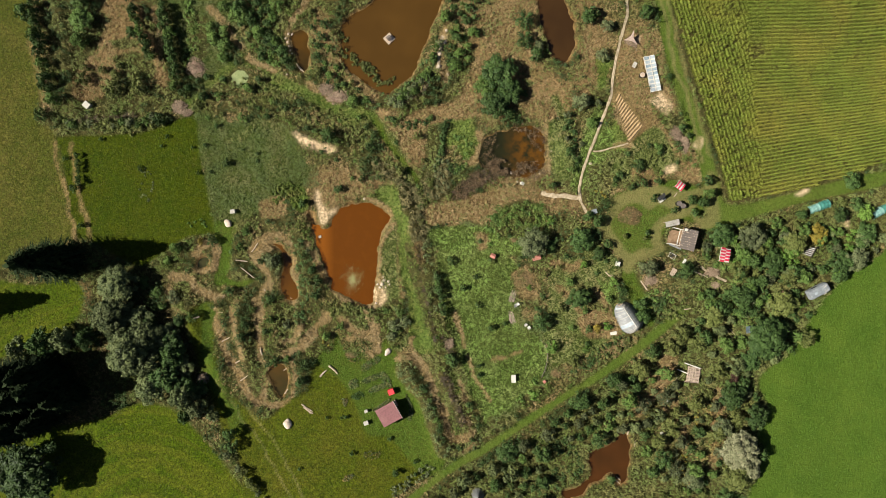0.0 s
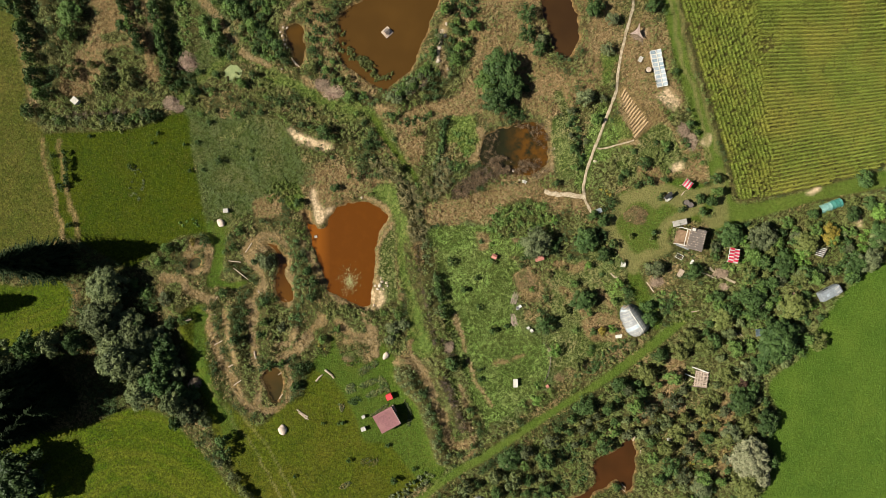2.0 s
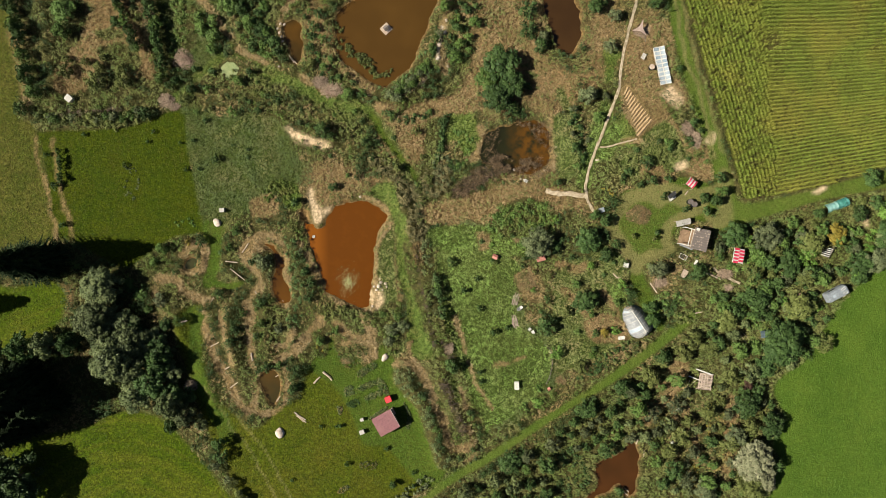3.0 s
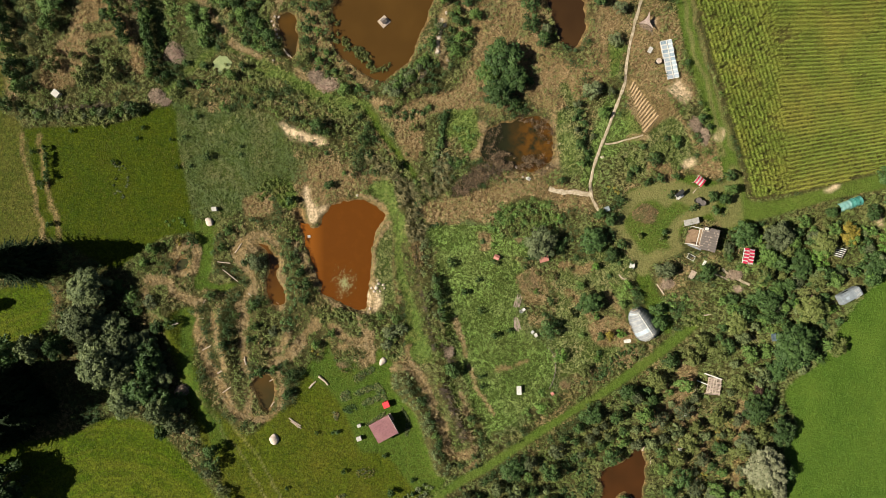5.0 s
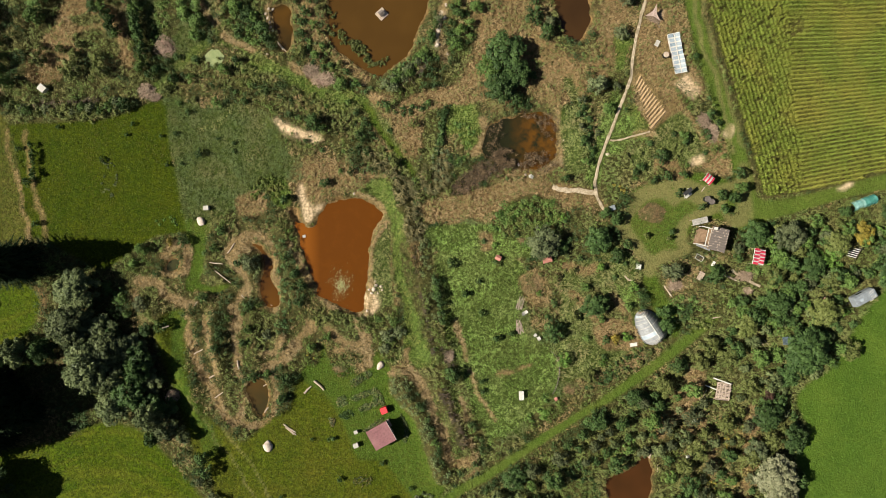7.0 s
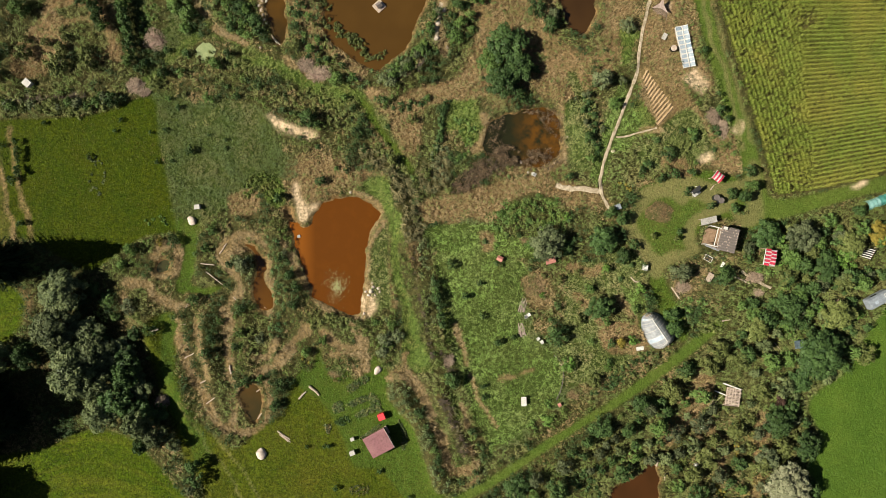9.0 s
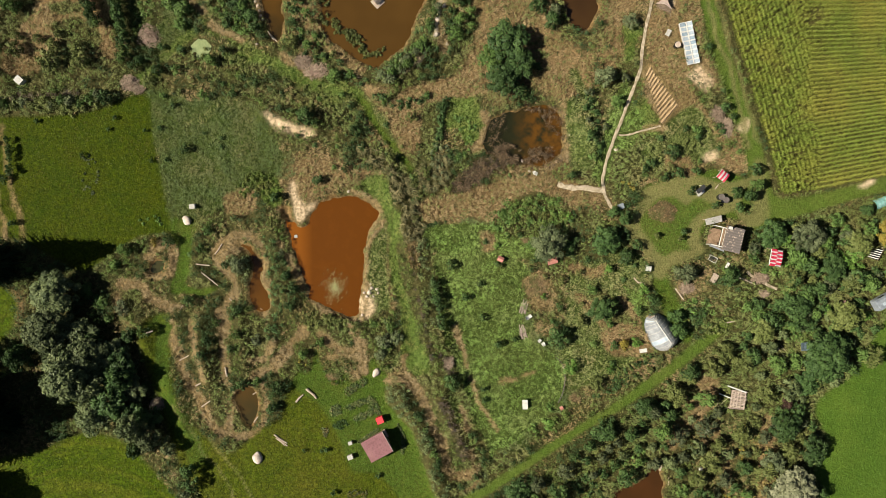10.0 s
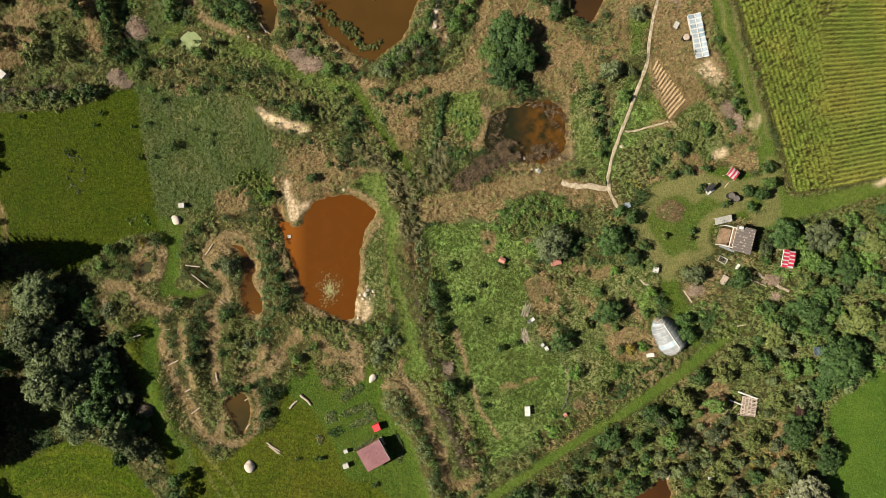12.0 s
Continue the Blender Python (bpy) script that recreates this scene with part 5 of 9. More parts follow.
def build_cover():
    kinds, store = kind_map(), {}
    for kind, layers in GROWTH.items():
        cells = np.argwhere(kinds == kind)
        for style, name, dense, size, tall, k, breadth in layers:
            n = int(len(cells) * 0.16 * dense)
            pick = cells[RNG.integers(0, len(cells), n)]
            x, y = -104 + 0.4 * pick[:, 1] + RNG.uniform(-0.25, 0.25, n), -64 + 0.4 * pick[:, 0] + RNG.uniform(-0.25, 0.25, n)
            near = (np.abs(x) < 95) & (np.abs(y) < 56)
            x, y = x[near], y[near]
            keep, w = open_ground(x, y, 0.2)
            if style == "mound":
                keep &= RNG.uniform(0, 1, len(x)) < 0.35 + 1.3 * smooth(vnoise(x / 1.1, y / 1.1, 63), 0.3, 0.7)
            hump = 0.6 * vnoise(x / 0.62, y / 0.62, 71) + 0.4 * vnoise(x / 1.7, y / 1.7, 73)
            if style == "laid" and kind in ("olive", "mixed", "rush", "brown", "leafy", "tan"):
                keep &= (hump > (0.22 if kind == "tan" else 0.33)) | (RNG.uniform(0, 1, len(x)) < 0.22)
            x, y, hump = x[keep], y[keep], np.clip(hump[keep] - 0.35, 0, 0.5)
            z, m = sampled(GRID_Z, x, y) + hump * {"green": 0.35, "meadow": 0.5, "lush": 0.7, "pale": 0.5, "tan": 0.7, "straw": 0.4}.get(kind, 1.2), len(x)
            if style == "laid":
                co = laid(x, y, z, RNG.uniform(*size, m), k, breadth, *tall, angle=-0.9 if kind == "rush" else None)
            else:
                co = mounds(x, y, z, RNG.uniform(*size, m), RNG.uniform(*tall, m), k, breadth)
            # leaf tone rises with the hump, so shade between clumps is partly painted
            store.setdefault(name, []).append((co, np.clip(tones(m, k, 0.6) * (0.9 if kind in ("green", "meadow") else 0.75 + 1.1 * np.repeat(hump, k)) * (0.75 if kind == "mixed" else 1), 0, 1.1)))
    for name, items in store.items():
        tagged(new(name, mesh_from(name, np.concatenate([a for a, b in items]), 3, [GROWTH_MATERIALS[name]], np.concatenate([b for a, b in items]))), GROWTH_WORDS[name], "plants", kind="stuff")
    # short grass of the lawns and fields
    n = 200000
    x, y = RNG.uniform(-96, 96, n), RNG.uniform(-56, 56, n)
    w = zones_at(x, y)
    dryer = np.maximum.reduce([w["mown"], w["lawn"], w["olive"], w["pasture"]])
    greener = np.maximum(w["field"], w["green"])
    bald = RNG.uniform(0, 1, n) > np.maximum.reduce([w["track"], w["worn"], w["bare"], w["dry"] * (w["mown"] + w["lawn"] < 0.5)])
    for name, mat, m, words in (("short_grass", M_SHORT, (dryer > 0.6) & (greener < 0.5), "short olive-green meadow grass"),
                                ("field_grass", M_FIELD, greener > 0.6, "short fresh green field grass")):
        m = m & bald & (sampled(GRID_POND, x, y) > 0.3)
        xs, ys = x[m], y[m]
        k = 3
        co = tufts(xs, ys, sampled(GRID_Z, xs, ys), RNG.uniform(0.14, 0.34, len(xs)), RNG.uniform(0.08, 0.24, len(xs)), k, 0.3)
        tagged(new(name, mesh_from(name, co, 3, [mat], tones(len(xs), k))), words, "grass", kind="stuff")


M_MIDWEED = leaf_material("nettles", (0.028, 0.058, 0.010), (0.107, 0.147, 0.034), (0.086, 0.096, 0.026), 0.5)
M_MEADOW = leaf_material("meadow grass", (0.104, 0.174, 0.032), (0.168, 0.244, 0.058), (0.160, 0.196, 0.058), 0.22)
M_TALLGRASS = leaf_material("grey green grass", (0.038, 0.060, 0.016), (0.096, 0.120, 0.040), (0.100, 0.098, 0.036), 0.25)
M_PALE = leaf_material("pale grass", (0.068, 0.090, 0.022), (0.180, 0.196, 0.068), (0.160, 0.138, 0.060), 0.35)
M_SAGE = leaf_material("bluish herbs", (0.036, 0.082, 0.026), (0.100, 0.172, 0.060))
M_MUGWORT = leaf_material("mugwort", (0.052, 0.076, 0.030), (0.160, 0.198, 0.084))
M_RUSH = leaf_material("rushes", (0.024, 0.034, 0.010), (0.230, 0.190, 0.090))
M_PALESTRAW = leaf_material("pale straw", (0.135, 0.096, 0.046), (0.345, 0.254, 0.136), (0.235, 0.166, 0.080), 0.4)
M_DARKREED = leaf_material("dark dead reeds", (0.016, 0.011, 0.008), (0.098, 0.066, 0.044))
GROWTH_MATERIALS = {"dead_grass": M_BROWN, "dry_grass": M_PALESTRAW, "weeds": M_WEED, "nettles": M_MIDWEED, "lush_grass": M_LUSH, "meadow_grass": M_MEADOW, "tall_grass": M_TALLGRASS,
                    "pale_grass": M_PALE, "tall_herbs": M_OLIVE, "brambles": M_DARK, "sage_herbs": M_SAGE, "grey_herbs": M_MUGWORT, "rushes": M_RUSH, "brown_grass": M_DARKREED}
PATHS = [([(37.3, 51.9), (37.5, 47.8), (36.6, 44.4), (35.6, 40.4), (34.7, 35.8), (34.2, 31.2), (32.7, 27.1), (30.8, 22.0), 
    (29.0, 17.4), (27.9, 13.3), (27.9, 10.5), (28.8, 8.2), (29.7, 7.0)], 0.34, "path"),
         ([(20.0, 11.5), (22.0, 10.9), (24.8, 10.8), (27.8, 10.3)], 0.55, "path"), ([(30.5, 19.9), (32.2, 20.0), (34.3, 20.6), (37.7, 21.5)], 0.2, "path"),
         ([(52.5, -3.6), (53.9, -4.6), (55.8, -5.7), (57.7, -6.6)], 0.3, "path"),
         ([(-0.1, 43.4), (-0.5, 40.6), (-0.9, 38.3), (-0.7, 36.7)], 0.4, "path")]
build_cover()


def strip(store, kind, line, half, density, r, tall):
    """Herbs in a ragged strip along a line."""
    p = catmull(line, False, 5)
    lo, hi = p.min(0) - half - 1, p.max(0) + half + 1
    n = int((hi[0] - lo[0]) * (hi[1] - lo[1]) * density * (3.0 if half < 0.7 else 1.3))
    x, y = RNG.uniform(lo[0], hi[0], n), RNG.uniform(lo[1], hi[1], n)
    wx, wy = warped(x, y, 0.6, 2.0)
    ok = (away(wx, wy, p) < half * RNG.uniform(0.6, 1.15, n)) & (sampled(GRID_POND, x, y) > 0.4) & (sand_gap(x, y) > 0.4) & off_heaps(x, y) & off_logs(x, y, 0.7)
    x, y = x[ok], y[ok]
    k = 22
    co = mounds(x, y, sampled(GRID_Z, x, y), RNG.uniform(r * 0.6, r * 1.2, len(x)), RNG.uniform(tall * 0.5, tall * 1.15, len(x)), k, 0.16)
    store.setdefault(kind, []).append((co, tones(len(x), k)))


STRIPS = []
STRIPS.append(("dark", 2.2, 1.2, 0.6, 1.1, [(20.2, -41.3), (24.8, -40.1), (26.0, -44.7), (21.4, -48.2)]))
STRIPS.append(("grey", 1.8, 1.3, 0.5, 1.1, [(0.1, 16.8), (-0.5, 13.9), (-1.6, 12.2)]))
STRIPS.append(("olive", 1.5, 1.3, 0.5, 0.9, [(-82.3, 43.8), (-81.0, 38.1), (-80.4, 32.3), (-79.2, 27.7)]))
STRIPS.append(("mid", 1.4, 1.2, 0.5, 0.8, [(-51.6, 49.6), (-50.5, 43.8), (-52.0, 38.1)]))
STRIPS.append(("olive", 1.5, 2.2, 0.5, 1.1, [(-78.1, 26.0), (-71.8, 25.4), (-64.9, 24.8), (-57.4, 26.3)]))
STRIPS.append(("dark", 1.1, 1.4, 0.6, 1.2, [(-36.7, 44.4), (-33.8, 40.4), (-31.3, 38.3)]))
STRIPS.append(("olive", 2.0, 1.1, 0.45, 0.7, [(-39.6, 33.5), (-32.7, 30.2), (-25.8, 27.4), (-18.9, 24.8)]))
STRIPS.append(("dark", 1.1, 1.2, 0.5, 1.0, [(-26.3, 42.7), (-24.6, 38.1), (-22.3, 33.5), (-19.4, 30.0)]))
STRIPS.append(("dark", 1.0, 1.2, 0.5, 0.9, [(-10.8, 26.3), (-6.8, 25.2), (-2.2, 26.3)]))
STRIPS.append(("olive", 1.6, 1.1, 0.45, 0.7, [(-16.0, 23.1), (-10.8, 17.9), (-5.6, 12.8)]))
STRIPS.append(("dark", 0.5, 2.2, 0.4, 0.9, [(0.9, 26.0), (-0.1, 21.4), (-1.4, 16.2)]))
STRIPS.append(("mid", 1.2, 1.2, 0.45, 0.7, [(3.0, 23.1), (5.3, 20.2), (3.6, 16.2)]))
STRIPS.append(("dark", 0.9, 1.6, 0.5, 1.2, [(25.4, 26.6), (26.2, 22.0), (26.9, 17.9)]))
STRIPS.append(("olive", 1.6, 1.0, 0.45, 0.7, [(34.6, 16.2), (40.9, 17.4), (47.8, 19.7)]))
STRIPS.append(("lush", 1.8, 2.4, 0.45, 0.6, [(-33.0, 10.5), (-31.3, 11.6), (-29.2, 10.7)]))
STRIPS.append(("olive", 1.2, 1.6, 0.45, 0.8, [(-22.3, -12.8), (-18.9, -12.0), (-15.2, -13.1)]))
STRIPS.append(("mid", 2.6, 0.9, 0.6, 1.0, [(11.0, 5.9), (16.8, 7.0), (20.2, 3.6)]))
STRIPS.append(("mid", 1.5, 1.2, 0.5, 0.9, [(31.2, -37.3), (34.6, -35.5)]))
STRIPS.append(("straw", 1.3, 1.1, 0.45, 0.7, [(53.6, -32.1), (57.0, -36.7), (53.6, -41.3), (50.1, -47.0)]))
STRIPS.append(("grey", 1.2, 0.7, 0.25, 0.2, [(-61.6, 17.9), (-60.0, 13.9), (-60.5, 11.0)]))
STRIPS.append(("mid", 1.0, 0.8, 0.3, 0.3, [(-51.1, 5.3), (-48.2, 4.7)]))
STRIPS.append(("orange", 0.7, 1.4, 0.3, 0.6, [(48.4, -41.3), (49.6, -43.6), (47.8, -44.7)]))
STRIPS.append(("orange", 0.6, 1.0, 0.3, 0.6, [(51.9, -30.4), (51.3, -35.0)]))
STRIPS.append(("orange", 0.4, 1.2, 0.3, 0.6, [(31.7, 11.6), (33.5, 10.5)]))
STRIPS.append(("orange", 0.4, 1.2, 0.3, 0.6, [(-24.4, -18.3), (-23.5, -19.7)]))
STRIPS.append(("mid", 1.4, 1.2, 0.55, 1.0, [(55.9, -3.3), (61.6, -2.2), (59.3, -6.8)]))
STRIPS.append(("mid", 1.6, 1.2, 0.55, 1.0, [(59.3, -13.7), (63.9, -15.4), (60.5, -18.3)]))
STRIPS.append(("mid", 1.5, 1.2, 0.55, 1.1, [(39.8, -13.7), (43.8, -9.1), (45.5, -11.4)]))
STRIPS.append(("olive", 1.2, 1.2, 0.5, 0.9, [(43.2, -12.0), (46.7, -13.7), (49.6, -11.4)]))
STRIPS.append(("grey", 1.0, 1.4, 0.45, 0.8, [(-9.7, -49.1), (-6.2, -47.0), (-2.8, -45.0)]))
STRIPS.append(("mid", 1.2, 1.0, 0.5, 0.7, [(16.2, -30.4), (18.5, -28.6), (19.1, -26.3)]))
STRIPS.append(("olive", 1.0, 1.0, 0.45, 0.7, [(28.3, -22.0), (32.9, -19.2), (36.3, -17.1)]))
STRIPS.append(("dark", 1.0, 1.2, 0.5, 1.0, [(27.1, -24.6), (31.2, -21.5), (35.2, -19.0)]))
STRIP_LEAVES = {"olive": ("olive_herbs", "olive-green herbs in ragged strips along the banks"), "mid": ("leafy_herbs", "leafy green herbs in ragged strips"),
                "dark": ("dark_brambles", "dark green brambles in ragged strips"), "grey": ("grey_herbs", "grey-green mugwort in ragged strips"),
                "straw": ("straw_stalks", "straw-coloured dead stalks in strips"),
                "lush": ("bright_herbs", "bright fresh green herbs on the long bank"), "orange": ("orange_flowers", "orange-yellow flowers in a patch")}


def build_strips():
    store = {}
    for kind, half, density, r, tall, line in STRIPS:
        strip(store, kind, line, half, density, r, tall)
    mats = {"olive": M_OLIVE, "mid": M_MID, "dark": M_DARK, "grey": M_GREY, "straw": M_STRAW, "lush": M_LUSH, "orange": M_YELLOW}
    for kind, items in store.items():
        name, words = STRIP_LEAVES[kind]
        co, tn = np.concatenate([a for a, b in items]), np.concatenate([b for a, b in items])
        tagged(new(name, mesh_from(name, co, 3, [mats[kind]], tn)), words, "plants", kind="stuff")


build_strips()


def build_reeds():
    """Brown reed stalks standing in and beside the shallow pond, and on the duck pond's shallows."""
    xs, ys = [], []
    for line, n in (([(2.2, 11.6), (5.0, 14.2), (8.0, 16.6), (10.5, 17.4), (12.2, 16.0), (9.0, 13.2), (4.6, 10.4), (2.6, 10.0)], 900), ([(13.9, 24.9), (19.1, 25.6), (21.2, 21.4), (20.7, 18.4), (18.0, 21.6)], 170),
                    ([(13.4, 17.0), (16.4, 17.6), (20.5, 17.4), (19.7, 14.4), (16.2, 14.2), (13.9, 15.4)], 170), ([(8.2, 22.0), (9.7, 23.6), (11.0, 23.3), (9.4, 17.4), (8.3, 17.8)], 60),
                    ([(9.4, 17.4), (11.6, 18.5), (13.3, 16.2), (12.2, 14.8)], 300)):
        p = catmull(line, True, 3)
        lo, hi = p.min(0), p.max(0)
        m = int(n * 2.2)
        x, y = RNG.uniform(lo[0], hi[0], m), RNG.uniform(lo[1], hi[1], m)
        ok = (away(x, y, p, True) < RNG.uniform(-0.6, 0.5, m)) & (vnoise(x / 0.9, y / 0.9, 2) > 0.36)
        xs.append(x[ok]), ys.append(y[ok])
    x, y = np.concatenate(xs), np.concatenate(ys)
    z = np.maximum(sampled(GRID_Z, x, y), -0.35)
    co = np.concatenate([tufts(x, y, z, RNG.uniform(0.2, 0.5, len(x)), RNG.uniform(0.5, 1.1, len(x)), 4, 0.09),
                         combed(x, y, z + 0.45, RNG.uniform(0.35, 0.75, len(x)), 4, 0.04, RNG.uniform(0, 6.3, len(x)))])
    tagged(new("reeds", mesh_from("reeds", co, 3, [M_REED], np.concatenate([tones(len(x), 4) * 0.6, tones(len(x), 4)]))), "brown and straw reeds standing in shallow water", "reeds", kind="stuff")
    water = {}
    for line, half in (([(-20.5, 40.1), (-17.7, 38.6), (-15.4, 37.1), (-13.7, 35.2)], 0.9), ([(-13.7, 34.0), (-12.0, 33.7), (-10.2, 34.4)], 0.5), ([(-20.8, 43.6), (-20.0, 42.7)], 0.6)):
        p = catmull(line, False, 5)
        x, y = RNG.uniform(-22, -9, 2600), RNG.uniform(32, 46, 2600)
        ok = (away(x, y, p) < half * RNG.uniform(0.4, 1.4, 2600)) & (vnoise(x / 0.8, y / 0.8, 2) > 0.3)
        x, y = x[ok], y[ok]
        water.setdefault(0, []).append((mounds(x, y, np.full(len(x), -0.33), RNG.uniform(0.2, 0.4, len(x)), RNG.uniform(0.3, 0.7, len(x)), 16, 0.13), tones(len(x), 16)))
    co, tn = np.concatenate([a for a, b in water[0]]), np.concatenate([b for a, b in water[0]])
    tagged(new("water_plants", mesh_from("water_plants", co, 3, [M_OLIVE], tn)), "olive water plants standing in the shallows", "water plants", kind="stuff")
    # floating leaves on the orange pond, algae on the little round one
    n = 480
    a, q = RNG.uniform(0, 2 * np.pi, n), np.abs(RNG.normal(0, 1, n))
    x, y = -18.4 + np.cos(a) * q * 1.0, -6.3 + np.sin(a) * q * 1.5
    ok = sampled(GRID_POND, x, y) < -0.6
    x, y = x[ok], y[ok]
    r, deck = RNG.uniform(0.03, 0.1, len(x)), -0.285 + RNG.uniform(0, 0.04, len(x))
    corners = [np.stack([x + r * np.cos(t), y + r * np.sin(t), deck], -1) for t in np.arange(6) * math.tau / 6]
    tagged(new("lily_pads", mesh_from("lily_pads", np.stack(corners, 1).reshape(-1, 3), 6, [M_PADS])), "pale green water lily leaves floating on the pond", "water plants", kind="stuff")


M_PADS = leaf_material("lily leaves", (0.10, 0.105, 0.036), (0.30, 0.29, 0.14))
build_reeds()

# ---------------------------------------------------------------- maize
def build_maize():
    parts = []
    # headland rows follow the field's edge, the rest fan out across the slope
    R, A = [v.ravel() for v in np.meshgrid(np.arange(0, 27) * 0.72 + 0.35, np.arange(len(CORN_EDGE) * 20))]
    i, f = A // 20, (A % 20) / 20 + RNG.uniform(-0.02, 0.02, A.size)
    i = np.minimum(i, len(CORN_EDGE) - 2)
    d = CORN_EDGE[i + 1] - CORN_EDGE[i]
    side = np.stack([-d[:, 1], d[:, 0]], 1) / np.hypot(*d.T)[:, None]
    step = np.hypot(*d.T) / 20
    keep = RNG.uniform(0, 1, A.size) < step / 0.21
    head = (CORN_EDGE[i] + d * f[:, None] + side * (R + RNG.uniform(-0.11, 0.11, A.size))[:, None])[keep]
    Y0, X = [v.ravel() for v in np.meshgrid(np.arange(4, 62, 0.75), np.arange(56, 98, 0.21))]
    X = X + RNG.uniform(-0.1, 0.1, X.size)
    lean = 0.06 + 0.15 * smooth(-Y0, -42, -12)
    main = np.stack([X, Y0 + (X - 62) * lean + 0.35 * np.sin(X * 0.11 + Y0 * 0.05) + RNG.uniform(-0.05, 0.05, X.size)], 1)
    for p, is_head in ((head, True), (main, False)):
        x, y = p[:, 0], p[:, 1]
        seam = 61.2 + (46 - y) * 0.085 + 0.8 * vnoise(x, y / 3, 12)
        m = (x < 97) & (y < 57) & (y > 0) & (away(x, y, CORN_LINE, True) < -0.2) & ((x < seam) if is_head else (x > seam - 0.15))
        gap = np.hypot(x - 63.4, (y - 40.1) * 1.2)
        m &= (gap > 1.5 + 0.9 * vnoise(x, y, 4)) | (RNG.uniform(0, 1, len(x)) < 0.35)
        m &= RNG.uniform(0, 1, len(x)) < 0.84 + 0.3 * vnoise(x / 2, y / 2, 14)
        parts.append(p[m])
    p = np.concatenate(parts)
    n = len(p)
    z = sampled(GRID_Z, p[:, 0], p[:, 1])
    tall = 1.5 + 0.6 * fbm(p[:, 0], p[:, 1], 7, 3) + RNG.uniform(-0.12, 0.12, n)
    low = tufts(p[:, 0], p[:, 1], z + tall * 0.5, RNG.uniform(0.34, 0.58, n), tall * 0.3, 10, 0.105)
    top = tufts(p[:, 0], p[:, 1], z + tall * 0.75, RNG.uniform(0.20, 0.36, n), tall * 0.25, 5, 0.15)
    stalk = tufts(p[:, 0], p[:, 1], z, np.full(n, 0.05), tall * 0.9, 2, 0.8)
    blotch = np.clip(0.55 + 0.8 * fbm(p[:, 0], p[:, 1], 2.2, 31) + 0.35 * (RNG.uniform(0, 1, n) - 0.5), 0.35, 1.3)
    tone = np.concatenate([tones(n, 10, 0.3) * 0.85 * np.repeat(blotch, 10), (0.2 + tones(n, 5, 0.3) * 0.8) * np.repeat(blotch, 5), tones(n, 2)])
    tagged(new("maize", mesh_from("maize", np.concatenate([low, top, stalk]), 3, [M_CORN], tone)),
           "rows of yellowing green maize in a sloping field", "crop", kind="stuff")


CORN_EDGE = catmull([(44.6, 57.6), (45.8, 50.7), (48.4, 42.1), (51.5, 32.3), (55.0, 20.2), (57.5, 11.0), (59.4, 3.0)])
build_maize()


# ---------------------------------------------------------------- paths
def build_path(pts, half, name, mat, words):
    line = catmull(pts, False, 8)
    tang = np.gradient(line, axis=0)
    tang /= np.hypot(*tang.T)[:, None]
    side = np.stack([-tang[:, 1], tang[:, 0]], 1)
    bm = bmesh.new()
    rows = []
    for i, (p, s) in enumerate(zip(line, side)):
        row = []
        for f in (-1.0, -0.6, 0.0, 0.6, 1.0):
            wob = half * f * (0.7 + 0.4 * random.random() + 0.16 * math.sin(i * 0.8 + f))
            q = p + s * wob
            row.append(bm.verts.new((q[0], q[1], ground_z(*q) + 0.06 - 0.08 * (abs(f) == 1.0))))
        rows.append(row)
    for a, b in zip(rows, rows[1:]):
        for j in range(4):
            bm.faces.new((a[j], a[j + 1], b[j + 1], b[j]))
    bmesh.ops.recalc_face_normals(bm, faces=bm.faces)
    me = bpy.data.meshes.new(name)
    bm.to_mesh(me), bm.free()
    me.materials.append(mat)
    return tagged(new(name, me), words, "path", kind="structure")


M_DIRT = plain_material("trodden earth", (0.21, 0.165, 0.105), (0.39, 0.32, 0.235), 1.6, 0.95, 0.0, 0.8, 0.05)
for pts, half, name in PATHS:
    build_path(pts, half, name, M_DIRT, "narrow trodden path of pale dry earth")


# ---------------------------------------------------------------- trees and bushes
def part(name, bm, mat, parent, label=""):
    if isinstance(bm, bpy.types.Mesh):
        me = bm
    else:
        me = bpy.data.meshes.new(name)
        bm.to_mesh(me), bm.free()
    if not me.materials:
        me.materials.append(mat)
    ob = new(name, me)
    ob.parent = parent
    return tagged(ob, label)


def limb(bm, a, b, ra, rb, sides=6):
    a, b = Vector(a), Vector(b)
    m = (b - a).to_track_quat("Z", "Y").to_matrix()
    rings = []
    for p, r in ((a, ra), (b, rb)):
        rings.append([bm.verts.new(p + m @ Vector((r * math.cos(t * math.tau / sides), r * math.sin(t * math.tau / sides), 0))) for t in range(sides)])
    for i in range(sides):
        bm.faces.new((rings[0][i], rings[0][(i + 1) % sides], rings[1][(i + 1) % sides], rings[1][i]))
    bm.faces.new(rings[1])


